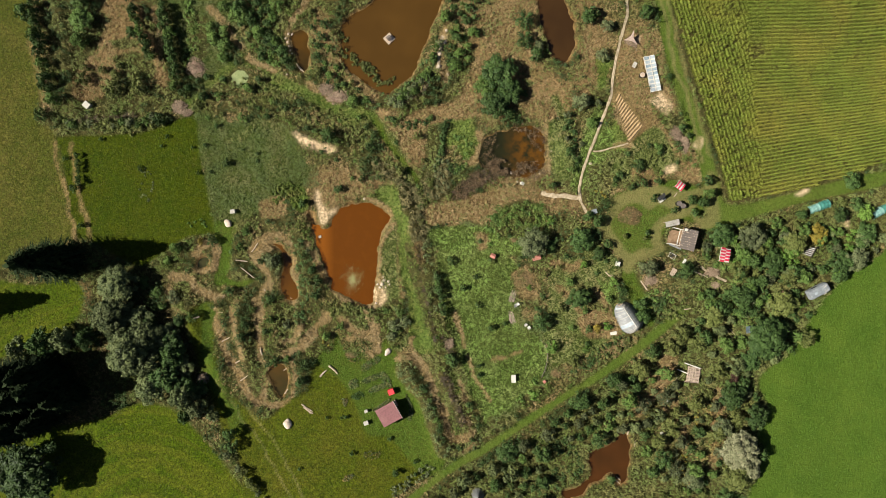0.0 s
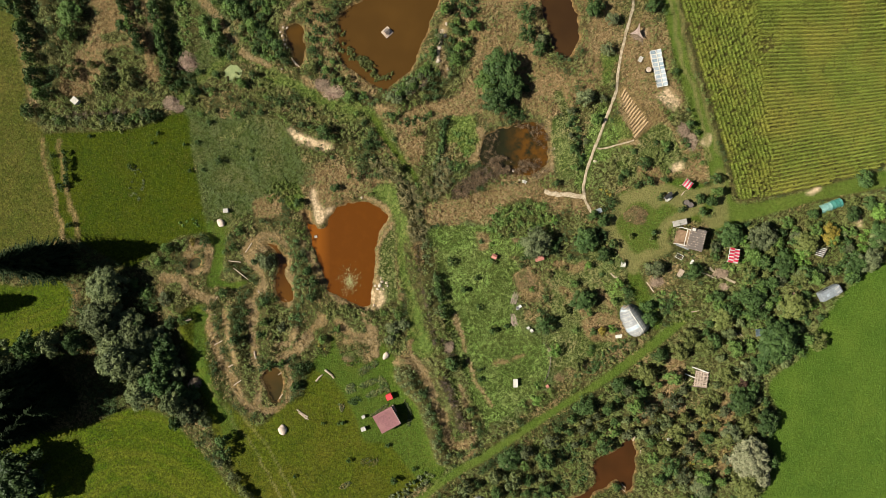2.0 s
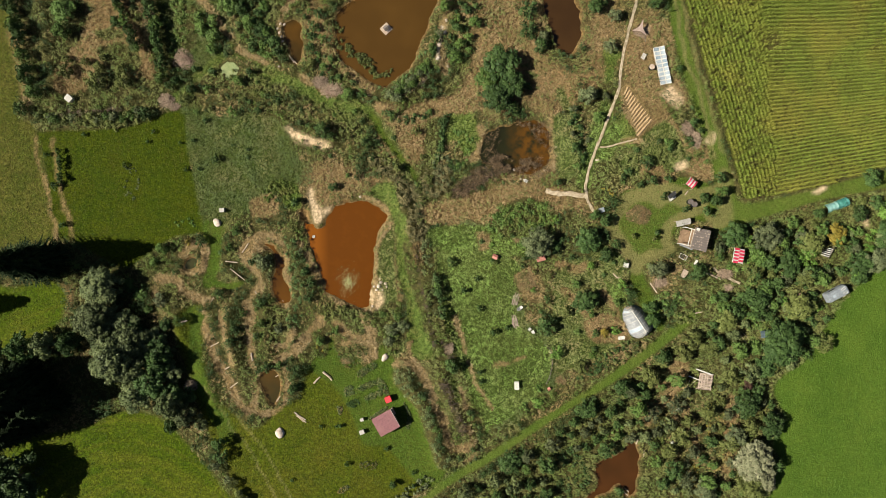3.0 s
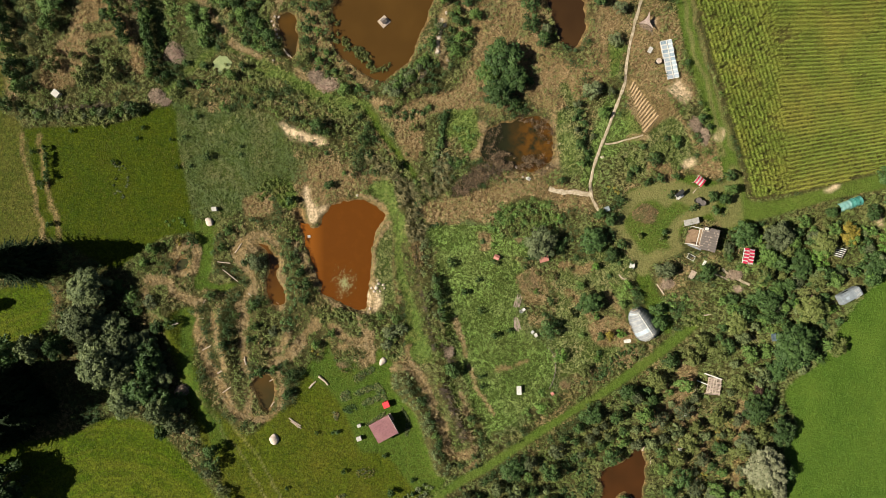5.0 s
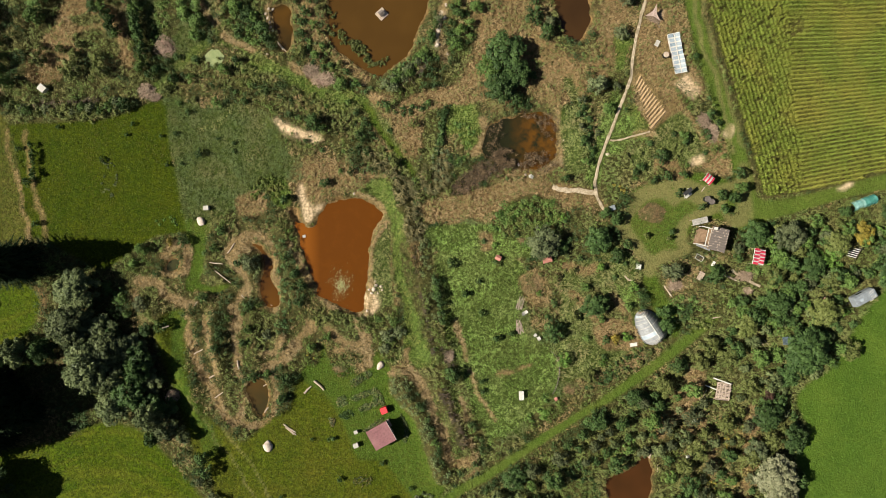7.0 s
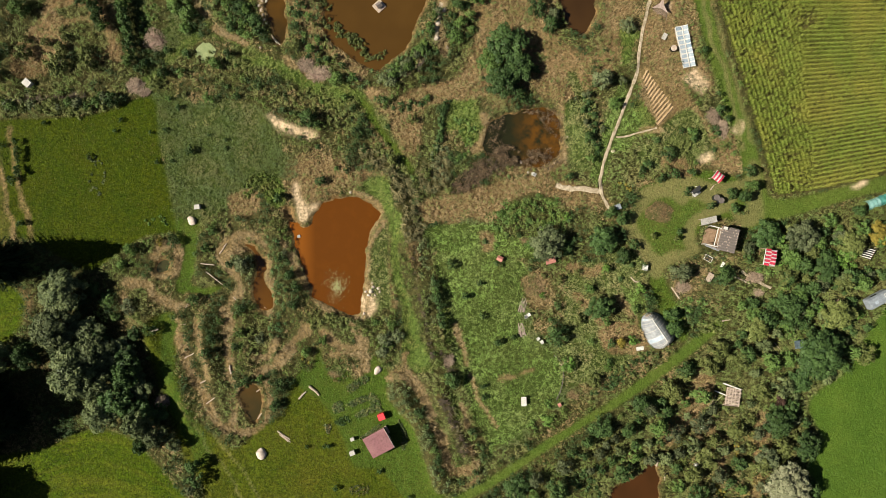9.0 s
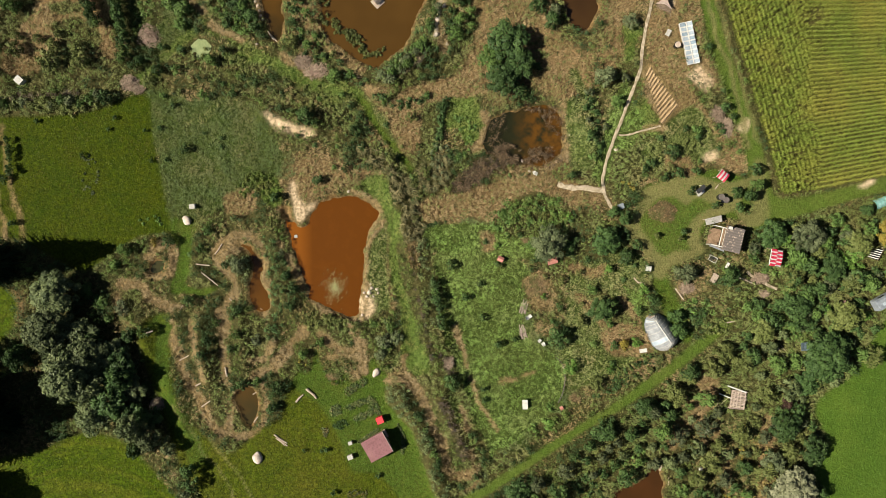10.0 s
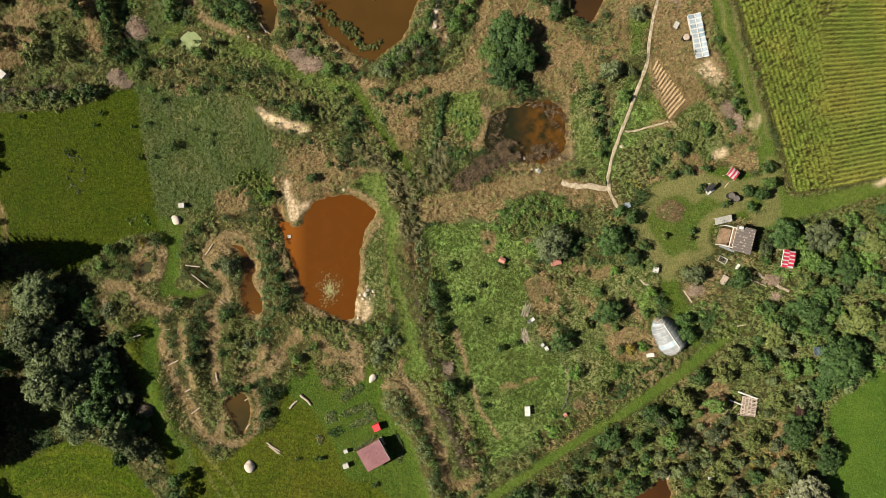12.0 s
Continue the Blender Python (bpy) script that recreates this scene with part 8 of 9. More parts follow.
# ---------------------------------------------------------------- duck pond raft
def build_raft(at, rz):
    raft = thing("duck_raft", at, rz, "square plank raft floating on the pond with a small duck house", "raft")
    raft.location.z = -0.32
    for i in range(7):
        part("plank", boxed(0.24, 1.75, 0.06, -0.78 + i * 0.26, 0, 0.1, bevel=0.008), M_PALEWOOD, raft)
    for y in (-0.6, 0.6):
        part("float", rodded((-0.9, y, 0.02), (0.9, y, 0.02), 0.12), M_WOOD, raft)
    house = part("duck_house", boxed(0.8, 0.7, 0.45, 0, 0, 0.16, bevel=0.01), M_WOOD, raft, "small dark wooden duck house")
    for s in (-1, 1):
        bm = bmesh.new()
        bmesh.ops.create_cube(bm, size=1, matrix=pose(0, s * 0.25, 0.72, s * -32, 0, 0) @ Matrix.Diagonal((0.95, 0.6, 0.03, 1)))
        part("roof_slope", bm, M_SHINGLE, house, "grey-brown roof slope")


build_raft((-11.0, 42.9), 42)


# ---------------------------------------------------------------- cold frame
def build_cold_frame(at, rz, w, length, cols, rows):
    ob = thing("cold_frame", at, rz, "long low cold frame glazed with milky panes beside the maize", "cold frame")
    for x in (-w / 2, w / 2):
        part("side_board", boxed(0.05, length, 0.5, x * 0.95, 0, 0, bevel=0.01), M_OLDWHITE, ob)
    for y in (-length / 2, length / 2):
        part("end_board", boxed(w * 0.95, 0.05, 0.5, 0, y * 0.97, 0, bevel=0.01), M_OLDWHITE, ob)
    for c in range(cols):
        for r in range(rows):
            x, y = (c + 0.5) / cols * w - w / 2, (r + 0.5) / rows * length - length / 2
            bm = bmesh.new()
            tilt = (8 if c else -8) * -1
            bmesh.ops.create_cube(bm, size=1, matrix=pose(x + random.uniform(-0.05, 0.05), y, 0.6, random.uniform(-2, 2), tilt, random.uniform(-2, 2)) @ Matrix.Diagonal((w / cols * 0.98, length / rows * 0.93, 0.03, 1)))
            pane = part("pane", bm, M_SHEET if random.random() < 0.6 else M_SHEET2, ob)
            bm = bmesh.new()
            for s in (-1, 1):
                bmesh.ops.create_cube(bm, size=1, matrix=pose(x, y + s * length / rows * 0.44, 0.63, 0, tilt, 0) @ Matrix.Diagonal((w / cols, 0.12, 0.04, 1)))
                bmesh.ops.create_cube(bm, size=1, matrix=pose(x + s * w / cols * 0.46, y, 0.63 - (0.07 if (s > 0) == (c > 0) else -0.07), 0, tilt, 0) @ Matrix.Diagonal((0.08, length / rows * 0.8, 0.04, 1)))
            part("sash_bar", bm, M_WHITE, pane)
    part("ridge_bar", boxed(0.09, length, 0.05, 0, 0, 0.68, bevel=0.01), M_WHITE, ob)


M_SHEET2 = plain_material("dull glass sheet", (0.15, 0.20, 0.25), (0.25, 0.30, 0.34), 1.2, 0.35)
build_cold_frame((42.5, 35.6), 11.5, 2.1, 7.3, 2, 9)


def build_barrel(at, label="dark barrel with a pale pinkish lid beside the cold frame", top=None):
    ob = thing("barrel", at, 0, label, "barrel")
    bm = bmesh.new()
    bmesh.ops.create_cone(bm, cap_ends=True, segments=20, radius1=0.5, radius2=0.55, depth=0.9, matrix=pose(0, 0, 0.45))
    part("body", bm, M_BLACK, ob)
    bm = bmesh.new()
    bmesh.ops.create_cone(bm, cap_ends=True, segments=20, radius1=0.52, radius2=0.5, depth=0.08, matrix=pose(0.05, 0, 0.94))
    part("lid", bm, top or M_PALEWOOD, ob)


build_barrel((40.3, 35.2))


# ---------------------------------------------------------------- dome greenhouse
def build_dome(at, rz, L, W, H):
    """A long faceted film greenhouse on ribs, pointed at one end."""
    ob = thing("film_greenhouse", at, rz, "pale film-covered greenhouse on curved ribs beside the track", "greenhouse")
    n = 26
    outline = []
    for i in range(n):
        t = i / n * math.tau
        x = math.copysign(abs(math.cos(t)) ** 0.8, math.cos(t)) * L / 2
        y = math.copysign(abs(math.sin(t)) ** 0.75, math.sin(t)) * W / 2 * (1 + 0.22 * math.cos(t))
        outline.append((x, y))
    ridge = [(-L * 0.36, 0, H * 0.8), (L * 0.3, 0.0, H)]
    for i in range(n):
        a, b = outline[i], outline[(i + 1) % n]
        bm = bmesh.new()
        rows = []
        for p in (a, b):
            col = []
            f = min(max((p[0] + L / 2) / L, 0.12), 0.84)
            top = Vector(ridge[0]).lerp(Vector(ridge[1]), (f - 0.12) / 0.72)
            for k in range(6):
                s = k / 5
                q = Vector((p[0], p[1], 0)).lerp(top, s)
                q.z = top.z * math.sin(s * math.pi / 2) ** 0.8 if s else -0.1
                col.append(bm.verts.new(q))
            rows.append(col)
        for k in range(5):
            quad = [rows[0][k], rows[1][k], rows[1][k + 1], rows[0][k + 1]]
            bm.faces.new(quad)
        bmesh.ops.remove_doubles(bm, verts=bm.verts[:], dist=0.001)
        bmesh.ops.recalc_face_normals(bm, faces=bm.faces)
        bmesh.ops.solidify(bm, geom=bm.faces[:], thickness=0.015)
        # panels turned from the sun get a darker colour, their shade painted in
        part("film_panel", bm, M_FILM_SHADED if a[1] + b[1] > 0.8 else M_SHEET if i % 5 == 0 else M_CLOTH, ob)
        bm = bmesh.new()
        prev = None
        f = min(max((a[0] + L / 2) / L, 0.12), 0.84)
        top = Vector(ridge[0]).lerp(Vector(ridge[1]), (f - 0.12) / 0.72)
        for k in range(6):
            s = k / 5
            q = Vector((a[0], a[1], 0)).lerp(top, s) * 1.01
            q.z = (top.z * math.sin(s * math.pi / 2) ** 0.8 if s else -0.1) + 0.03
            if prev is not None:
                limb(bm, prev, q, 0.035, 0.035, 5)
            prev = q
        part("rib", bm, M_OLDWHITE, ob)
    bm = bmesh.new()
    limb(bm, (ridge[0][0], ridge[0][1], ridge[0][2] + 0.05), (ridge[1][0], ridge[1][1], ridge[1][2] + 0.05), 0.06, 0.06, 6)
    part("ridge_pole", bm, M_WHITE, ob)
    part("door", boxed(0.08, 0.9, 1.5, -L / 2 + 0.12, 0, 0, bevel=0.01), M_PALEWOOD, ob)
    bm = bmesh.new()
    for i in range(n):
        a, b = outline[i], outline[(i + 1) % n]
        limb(bm, (a[0], a[1], 0.08), (b[0], b[1], 0.08), 0.07, 0.07, 6)
    part("ground_rail", bm, M_GREYM, ob)


build_dome((37.6, -13.9), -57, 6.7, 4.6, 2.4)
bell = thing("bell_tent", (7.1, -49.8), 0, "pale round canvas tent with a pointed top by the track", "tent")
for i in range(10):
    a, b = i / 10 * math.tau, (i + 1) / 10 * math.tau
    bm = bmesh.new()
    v = [bm.verts.new((1.35 * math.cos(t), 1.35 * math.sin(t), 0)) for t in (a, b)] + [bm.verts.new((1.3 * math.cos(t), 1.3 * math.sin(t), 0.5)) for t in (b, a)]
    bm.faces.new(v)
    bm.faces.new((v[3], v[2], bm.verts.new((0, 0, 2.2))))
    bmesh.ops.solidify(bm, geom=bm.faces[:], thickness=0.02)
    part("canvas_panel", bm, M_CLOTH, bell)
part("pole", rodded((0, 0, 0), (0, 0, 2.35), 0.04), M_WOOD, bell)


# ---------------------------------------------------------------- garden house with terrace
def build_garden_house(at, rz):
    ob = thing("garden_house", at, rz, "low garden house with a weathered shingle roof and a white-framed terrace", "house")
    for sx, sy, x, y in ((2.6, 0.12, 0.9, -1.75), (2.6, 0.12, 0.9, 1.75), (0.12, 3.38, -0.34, 0), (0.12, 3.38, 2.14, 0)):
        part("wall", boxed(sx, sy, 2.1, x, y, -0.1, bevel=0.01), M_WOOD, ob)
    roof = part("roof", boxed(3.1, 4.1, 0.08, 0.9, 0, 2.15, bevel=0.01, tilt=0), M_WOOD, ob, "grey weathered roof deck")
    shingle = bmesh.new()
    box(shingle, 0.27, 0.50, 0.035, bevel=0.0)
    sh = bpy.data.meshes.new("shingle")
    shingle.to_mesh(sh), shingle.free()
    sh.materials.append(M_SHINGLE)
    sh2 = sh.copy()
    sh2.materials.clear()
    sh2.materials.append(M_PALEWOOD)
    for r in range(9):
        for c in range(11):
            light = random.random() < 0.3
            s = part("shingle", sh, None, roof)
            if light:
                f = part("lichen", sh2, None, roof, "pale lichen patch")
                f.matrix_basis = pose(-0.45 + c * 0.275, -1.85 + r * 0.46, 2.30, 6, 0, random.uniform(0, 180)) @ Matrix.Diagonal((0.5, 0.5, 0.6, 1))
            s.matrix_basis = pose(-0.45 + c * 0.275, -1.85 + r * 0.46 + (c % 2) * 0.05, 2.25 + random.uniform(0, 0.02), 6, random.uniform(-2, 2), random.uniform(-3, 3))
    part("chimney", boxed(0.5, 0.45, 0.7, -0.1, 1.75, 2.1, bevel=0.02), M_WHITE, roof, "white chimney")
    deck = part("terrace", boxed(2.0, 3.0, 0.12, -1.55, -0.1, 0.05, bevel=0.01), M_WOOD, ob, "brown plank terrace")
    for i in range(9):
        part("deck_board", boxed(0.2, 2.98, 0.03, -2.44 + i * 0.222, -0.1, 0.175), M_WOOD, deck)
    for x in (-1.15, -0.6):
        part("beam", boxed(0.12, 3.4, 0.12, x, 0, 2.0, bevel=0.01), M_WHITE, ob, "white roof beam")
    for y in (1.6, -1.65):
        part("beam", boxed(2.1, 0.14, 0.12, -1.5, y, 2.13, bevel=0.01), M_WHITE, ob, "white roof beam")
    for x, y in ((-2.5, 1.6), (-2.5, -1.6)):
        part("post", rodded((x, y, 0), (x, y, 2.0), 0.06), M_WHITE, ob)
    bm = bmesh.new()
    box(bm, 2.6, 0.35, 0.1, -1.4, -2.0, 2.05, -8, bevel=0.02)
    part("awning_edge", bm, M_CLOTH, ob)
    for y in (-0.9, 0.9):
        win = part("window", boxed(0.06, 0.9, 0.8, 2.22, y, 0.9, bevel=0.01), M_WHITE, ob)
        part("pane", boxed(0.03, 0.76, 0.66, 2.245, y, 0.97), M_BLACK, win)


build_garden_house((48.3, 2.1), -14)
M_OLDBOARD = plain_material("weathered grey board", (0.22, 0.205, 0.185), (0.34, 0.32, 0.295), 1.6, 0.8)
lean = thing("lean_to_roof", (46.3, 5.2), 13, "sloping roof of weathered grey boards beside the garden house", "shelter")
for i in range(3):
    bm = bmesh.new()
    bmesh.ops.create_cube(bm, size=1, matrix=pose(-0.95 + i * 0.95, 0, 1.15, 8, 0, 0) @ Matrix.Diagonal((0.92, 1.1, 0.03, 1)))
    part("sheet", bm, M_OLDBOARD, lean)
for x in (-1.35, 1.35):
    for y in (-0.5, 0.5):
        part("leg", rodded((x, y, -0.1), (x, y, 1.08 + y * 0.14), 0.04), M_PALEWOOD, lean)
panel = thing("garden_bench", (46.5, -1.4), -28, "white-framed garden bench with a dark slatted seat", "bench")
for i in range(5):
    part("slat", boxed(1.25, 0.13, 0.04, 0, -0.32 + i * 0.16, 0.45, bevel=0.01), M_BLACK, panel)
part("frame_rail", boxed(1.45, 0.08, 0.08, 0, 0.45, 0.43, bevel=0.01), M_WHITE, panel)
part("frame_rail", boxed(1.45, 0.08, 0.08, 0, -0.45, 0.43, bevel=0.01), M_WHITE, panel)
for x in (-0.68, 0.68):
    part("frame_rail", boxed(0.08, 0.86, 0.08, x, 0, 0.43, bevel=0.01), M_WHITE, panel)
    for y in (-0.4, 0.4):
        part("leg", boxed(0.07, 0.07, 0.43, x, y, 0), M_WHITE, panel)


# ---------------------------------------------------------------- striped awnings
M_STRIPE_R = plain_material("red canvas", (0.55, 0.030, 0.075), (0.62, 0.045, 0.09), 1.5, 0.8)
M_STRIPE_W = plain_material("white stripe canvas", (0.50, 0.48, 0.48), (0.62, 0.60, 0.60), 1.5, 0.8)


def build_awning(at, rz, w, d, h, n, label, checks=1):
    ob = thing("striped_awning", at, rz, label, "awning", "striped awnings")
    for i in range(n):
        for j in range(checks):
            y0, y1 = -d / 2 + d * j / checks, -d / 2 + d * (j + 1) / checks
            if checks > 1:  # white cells narrower than the red ones
                y0, y1 = (y0 + 0.05, y1 - 0.05) if (i + j) % 2 else (y0 - 0.05, y1 + 0.05)
            x = -w / 2 + w * (i + 0.5) / n
            bm = bmesh.new()
            rows = []
            for k in range(5):
                y = y0 + (y1 - y0) * k / 4
                z = h - 0.9 * (abs(y) / d) ** 2
                rows.append([bm.verts.new((x + s * w / n / 2, y, z - 0.03 * (1 - abs(s)))) for s in (-1, 0, 1)])
            for a, b in zip(rows, rows[1:]):
                for q in range(2):
                    bm.faces.new((a[q], a[q + 1], b[q + 1], b[q]))
            bmesh.ops.solidify(bm, geom=bm.faces[:], thickness=0.015)
            part("stripe", bm, M_STRIPE_R if (i + j) % 2 == 0 else M_STRIPE_W, ob, "red canvas stripe" if (i + j) % 2 == 0 else "white canvas stripe")
    for x in (-w / 2, w / 2):
        for y in (-d / 2, d / 2):
            part("pole", rodded((x, y, -0.1), (x, y, h - 0.22), 0.03), M_PALEWOOD, ob)
        part("valance", boxed(0.02, d, 0.2, x * 1.01, 0, h - 0.4), M_STRIPE_W, ob)


build_awning((47.7, 12.7), -38, 1.55, 1.6, 1.9, 5, "red and white striped canopy on poles at the lawn's edge")
build_awning((56.6, -1.2), -10, 1.9, 2.8, 2.2, 2, "red and white chequered canopy over a seat among the trees", 9)


# ---------------------------------------------------------------- tunnels, caravan, tents
def build_tunnel(at, rz, L, W, H, label, mat):
    ob = thing("garden_tunnel", at, rz, label, "polytunnel", "garden tunnels")
    n = 6
    for i in range(n):
        x0, x1 = -L / 2 + L * i / n, -L / 2 + L * (i + 1) / n
        bm = bmesh.new()
        rows = []
        for x in (x0, (x0 + x1) / 2, x1):
            sag = 0.95 if x == (x0 + x1) / 2 else 1.0
            rows.append([bm.verts.new((x, math.cos(t * math.pi / 10) * W / 2 * sag, math.sin(t * math.pi / 10) * H * sag - 0.05)) for t in range(11)])
        for a, b in zip(rows, rows[1:]):
            for t in range(10):
                bm.faces.new((a[t], b[t], b[t + 1], a[t + 1]))
        bmesh.ops.solidify(bm, geom=bm.faces[:], thickness=0.015)
        part("cover", bm, M_TEAL2 if i < 3 else mat, ob)
    for i in range(n + 1):
        x = -L / 2 + L * i / n
        bm = bmesh.new()
        pts = [(x, math.cos(t * math.pi / 8) * W / 2 * 1.02, math.sin(t * math.pi / 8) * H * 1.02) for t in range(9)]
        for a, b in zip(pts, pts[1:]):
            limb(bm, a, b, 0.015, 0.015, 5)
        part("hoop", bm, M_TEAL, ob)


M_TEAL2 = plain_material("pale teal cover", (0.24, 0.45, 0.42), (0.38, 0.58, 0.54), 1.0, 0.6)
build_tunnel((76.2, 8.5), 20, 4.4, 1.8, 1.1, "teal netting tunnel over a vegetable bed", M_TEAL)
build_tunnel((89.0, 7.8), 28, 4.6, 1.8, 1.2, "teal ribbed tunnel over a vegetable bed", M_TEAL)


def build_caravan(at, rz):
    ob = thing("caravan", at, rz, "old grey caravan parked at the edge of the green field", "caravan")
    bm = bmesh.new()
    L, W = 4.1, 2.0
    rows = []
    for x in (-L / 2, -L / 2 + 0.25, 0, L / 2 - 0.25, L / 2):
        inset = 0.1 if abs(x) == L / 2 else 0
        prof = [(W / 2 - inset, 0.45), (W / 2 - inset, 1.5), (W / 2 * 0.8 - inset, 1.95), (0, 2.1 - inset), (-W / 2 * 0.8 + inset, 1.95), (-W / 2 + inset, 1.5), (-W / 2 + inset, 0.45)]
        rows.append([bm.verts.new((x, y, z)) for y, z in prof])
    for a, b in zip(rows, rows[1:]):
        for t in range(6):
            bm.faces.new((a[t], b[t], b[t + 1], a[t + 1]))
        bm.faces.new((a[6], b[6], b[0], a[0]))
    bm.faces.new(rows[0]), bm.faces.new(rows[-1])
    bmesh.ops.recalc_face_normals(bm, faces=bm.faces)
    body = part("body", bm, M_GREYM, ob)
    for i in range(4):
        part("roof_rib", boxed(0.06, 1.5, 0.04, 0.9 + i * 0.25, 0, 2.04, bevel=0.01), M_WHITE, body)
    part("roof_hatch", boxed(0.6, 0.5, 0.1, -0.9, 0, 2.06, bevel=0.03), M_SHEET, body)
    for s in (-1, 1):
        win = part("window", boxed(1.2, 0.05, 0.5, -0.4, s * 1.0, 0.95, bevel=0.01), M_BLACK, ob)
        bm = bmesh.new()
        bmesh.ops.create_cone(bm, cap_ends=True, segments=18, radius1=0.32, radius2=0.32, depth=0.2, matrix=pose(0.2, s * 0.88, 0.32, 90))
        part("wheel", bm, M_RUBBER, ob)
    part("door", boxed(0.65, 0.05, 1.3, 0.9, -1.0, 0.5, bevel=0.01), M_WHITE, ob)
    part("drawbar", rodded((-L / 2, 0, 0.45), (-L / 2 - 1.0, 0, 0.45), 0.05), M_RUBBER, ob)


build_caravan((75.6, -8.5), 28)
tent = thing("ridge_tent", (74.5, -0.7), 60, "small ridge tent with a blue-green side and white slats", "tent")
for s in (-1, 1):
    bm = bmesh.new()
    v = [bm.verts.new(p) for p in ((-1.0, s * 0.95, 0), (1.0, s * 0.95, 0), (1.0, 0, 1.5), (-1.0, 0, 1.5))]
    bm.faces.new(v)
    bmesh.ops.solidify(bm, geom=bm.faces[:], thickness=0.03)
    side = part("canvas_side", bm, M_BLUETARP if s < 0 else M_BLACK, tent)
    if s > 0:
        for i in range(5):
            bm = bmesh.new()
            limb(bm, (-0.8 + i * 0.4, 1.0, 0.05), (-0.8 + i * 0.4, 0.0, 1.56), 0.07, 0.07, 5)
            part("white_slat", bm, M_WHITE, side)
part("ridge_pole", rodded((-1.1, 0, 1.5), (1.1, 0, 1.5), 0.04), M_WOOD, tent)


def tarp(at, rz, w, d, h, mat, label):
    """A sheet slung over poles, sagging between them."""
    ob = thing("tarpaulin", at, rz, label, "tarpaulin", "tarpaulins")
    bm = bmesh.new()
    n = 9
    grid = [[bm.verts.new(((i / (n - 1) - 0.5) * w, (j / (n - 1) - 0.5) * d,
                           h - 0.25 * math.sin(i / (n - 1) * math.pi) * math.sin(j / (n - 1) * math.pi) + noise.noise(Vector((i * 0.5, j * 0.5, w))) * 0.08)) for j in range(n)] for i in range(n)]
    for i in range(n - 1):
        for j in range(n - 1):
            bm.faces.new((grid[i][j], grid[i + 1][j], grid[i + 1][j + 1], grid[i][j + 1]))
    bmesh.ops.solidify(bm, geom=bm.faces[:], thickness=0.012)
    part("sheet", bm, mat, ob)
    for x in (-w / 2, w / 2):
        for y in (-d / 2, d / 2):
            part("pole", rodded((x * 0.97, y * 0.97, -0.1), (x * 0.97, y * 0.97, h), 0.03), M_WOOD, ob)


tarp((62.3, -16.2), 5, 2.6, 1.4, 1.5, M_BLUETARP, "blue-grey tarpaulin stretched over poles among trees")
tarp((68.3, -9.3), 30, 1.5, 1.2, 1.3, M_TARP, "small pinkish tarpaulin among dark trees")
tarp((68.0, -2.5), 0, 0.9, 0.7, 1.2, M_SHEET, "small pale blue sheet over a rain barrel")


# ---------------------------------------------------------------- timber platform
plat = thing("timber_platform", (50.7, -25.5), -8, "unfinished platform of bleached beams and slats in a clearing", "platform")
plat.scale = (1.05, 1.05, 1.05)
for x in (-1.1, 1.1):
    part("bearer", boxed(0.16, 3.0, 0.16, x, 0, 0.5, bevel=0.015), M_PALEWOOD, plat)
for i in range(15):
    part("slat", boxed(random.uniform(2.1, 2.6), 0.15, 0.05, random.uniform(-0.15, 0.15), -1.42 + i * 0.205, 0.66, random.uniform(-4, 4), bevel=0.008), M_PALEWOOD if i % 3 else M_GREYLOG, plat)
for i in range(3):
    part("upright_slat", boxed(0.15, 2.6, 0.05, -0.7 + i * 0.5, random.uniform(-0.2, 0.2), 0.73, random.uniform(-4, 4), bevel=0.008), M_PALEWOOD, plat)
part("beam", boxed(3.2, 0.2, 0.16, -0.5, 1.75, 0.72, -12, bevel=0.02), M_WHITE, plat, "pale long beam")
part("beam", boxed(2.6, 0.16, 0.14, -1.9, 0.3, 0.55, -14, bevel=0.02), M_WHITE, plat, "pale long beam")
for x in (-1.1, 1.1):
    for y in (-1.3, 1.3):
        part("post", rodded((x, y, -0.2), (x, y, 0.6), 0.08), M_WOOD, plat)


# ---------------------------------------------------------------- small furniture
def build_table(at, rz, w, d, h, label, mat=None):
    ob = thing("garden_table", at, rz, label, "table", "garden tables")
    n = max(2, int(d / 0.2))
    for i in range(n):
        part("board", boxed(w, d / n * 0.93, 0.04, 0, -d / 2 + d * (i + 0.5) / n, h - 0.04, bevel=0.008), mat or M_WHITE, ob)
    for x in (-w * 0.42, w * 0.42):
        part("rail", boxed(0.06, d * 0.9, 0.06, x, 0, h - 0.1), M_PALEWOOD, ob)
        for y in (-d * 0.4, d * 0.4):
            part("leg", boxed(0.07, 0.07, h - 0.1, x, y, 0, bevel=0.008), M_PALEWOOD, ob)


build_table((14.3, -26.3), 2, 0.9, 1.6, 0.75, "white-topped garden table standing in the rough meadow")
build_table((38.9, 37.4), -28, 0.75, 1.15, 0.4, "low pale board table beside the cold frame", M_OLDWHITE)
build_table((35.4, -3.0), -12, 0.95, 0.95, 0.7, "square white garden table beside the lawn")
build_table((34.6, -17.1), 8, 1.3, 0.65, 0.4, "low pale board table near the greenhouse")
build_table((46.7, -4.7), 60, 1.6, 1.0, 0.6, "weathered wooden table with loose boards by the garden house", M_PALEWOOD)
build_table((48.9, -2.5), 60, 1.0, 0.5, 0.7, "white narrow garden table by the bushes")


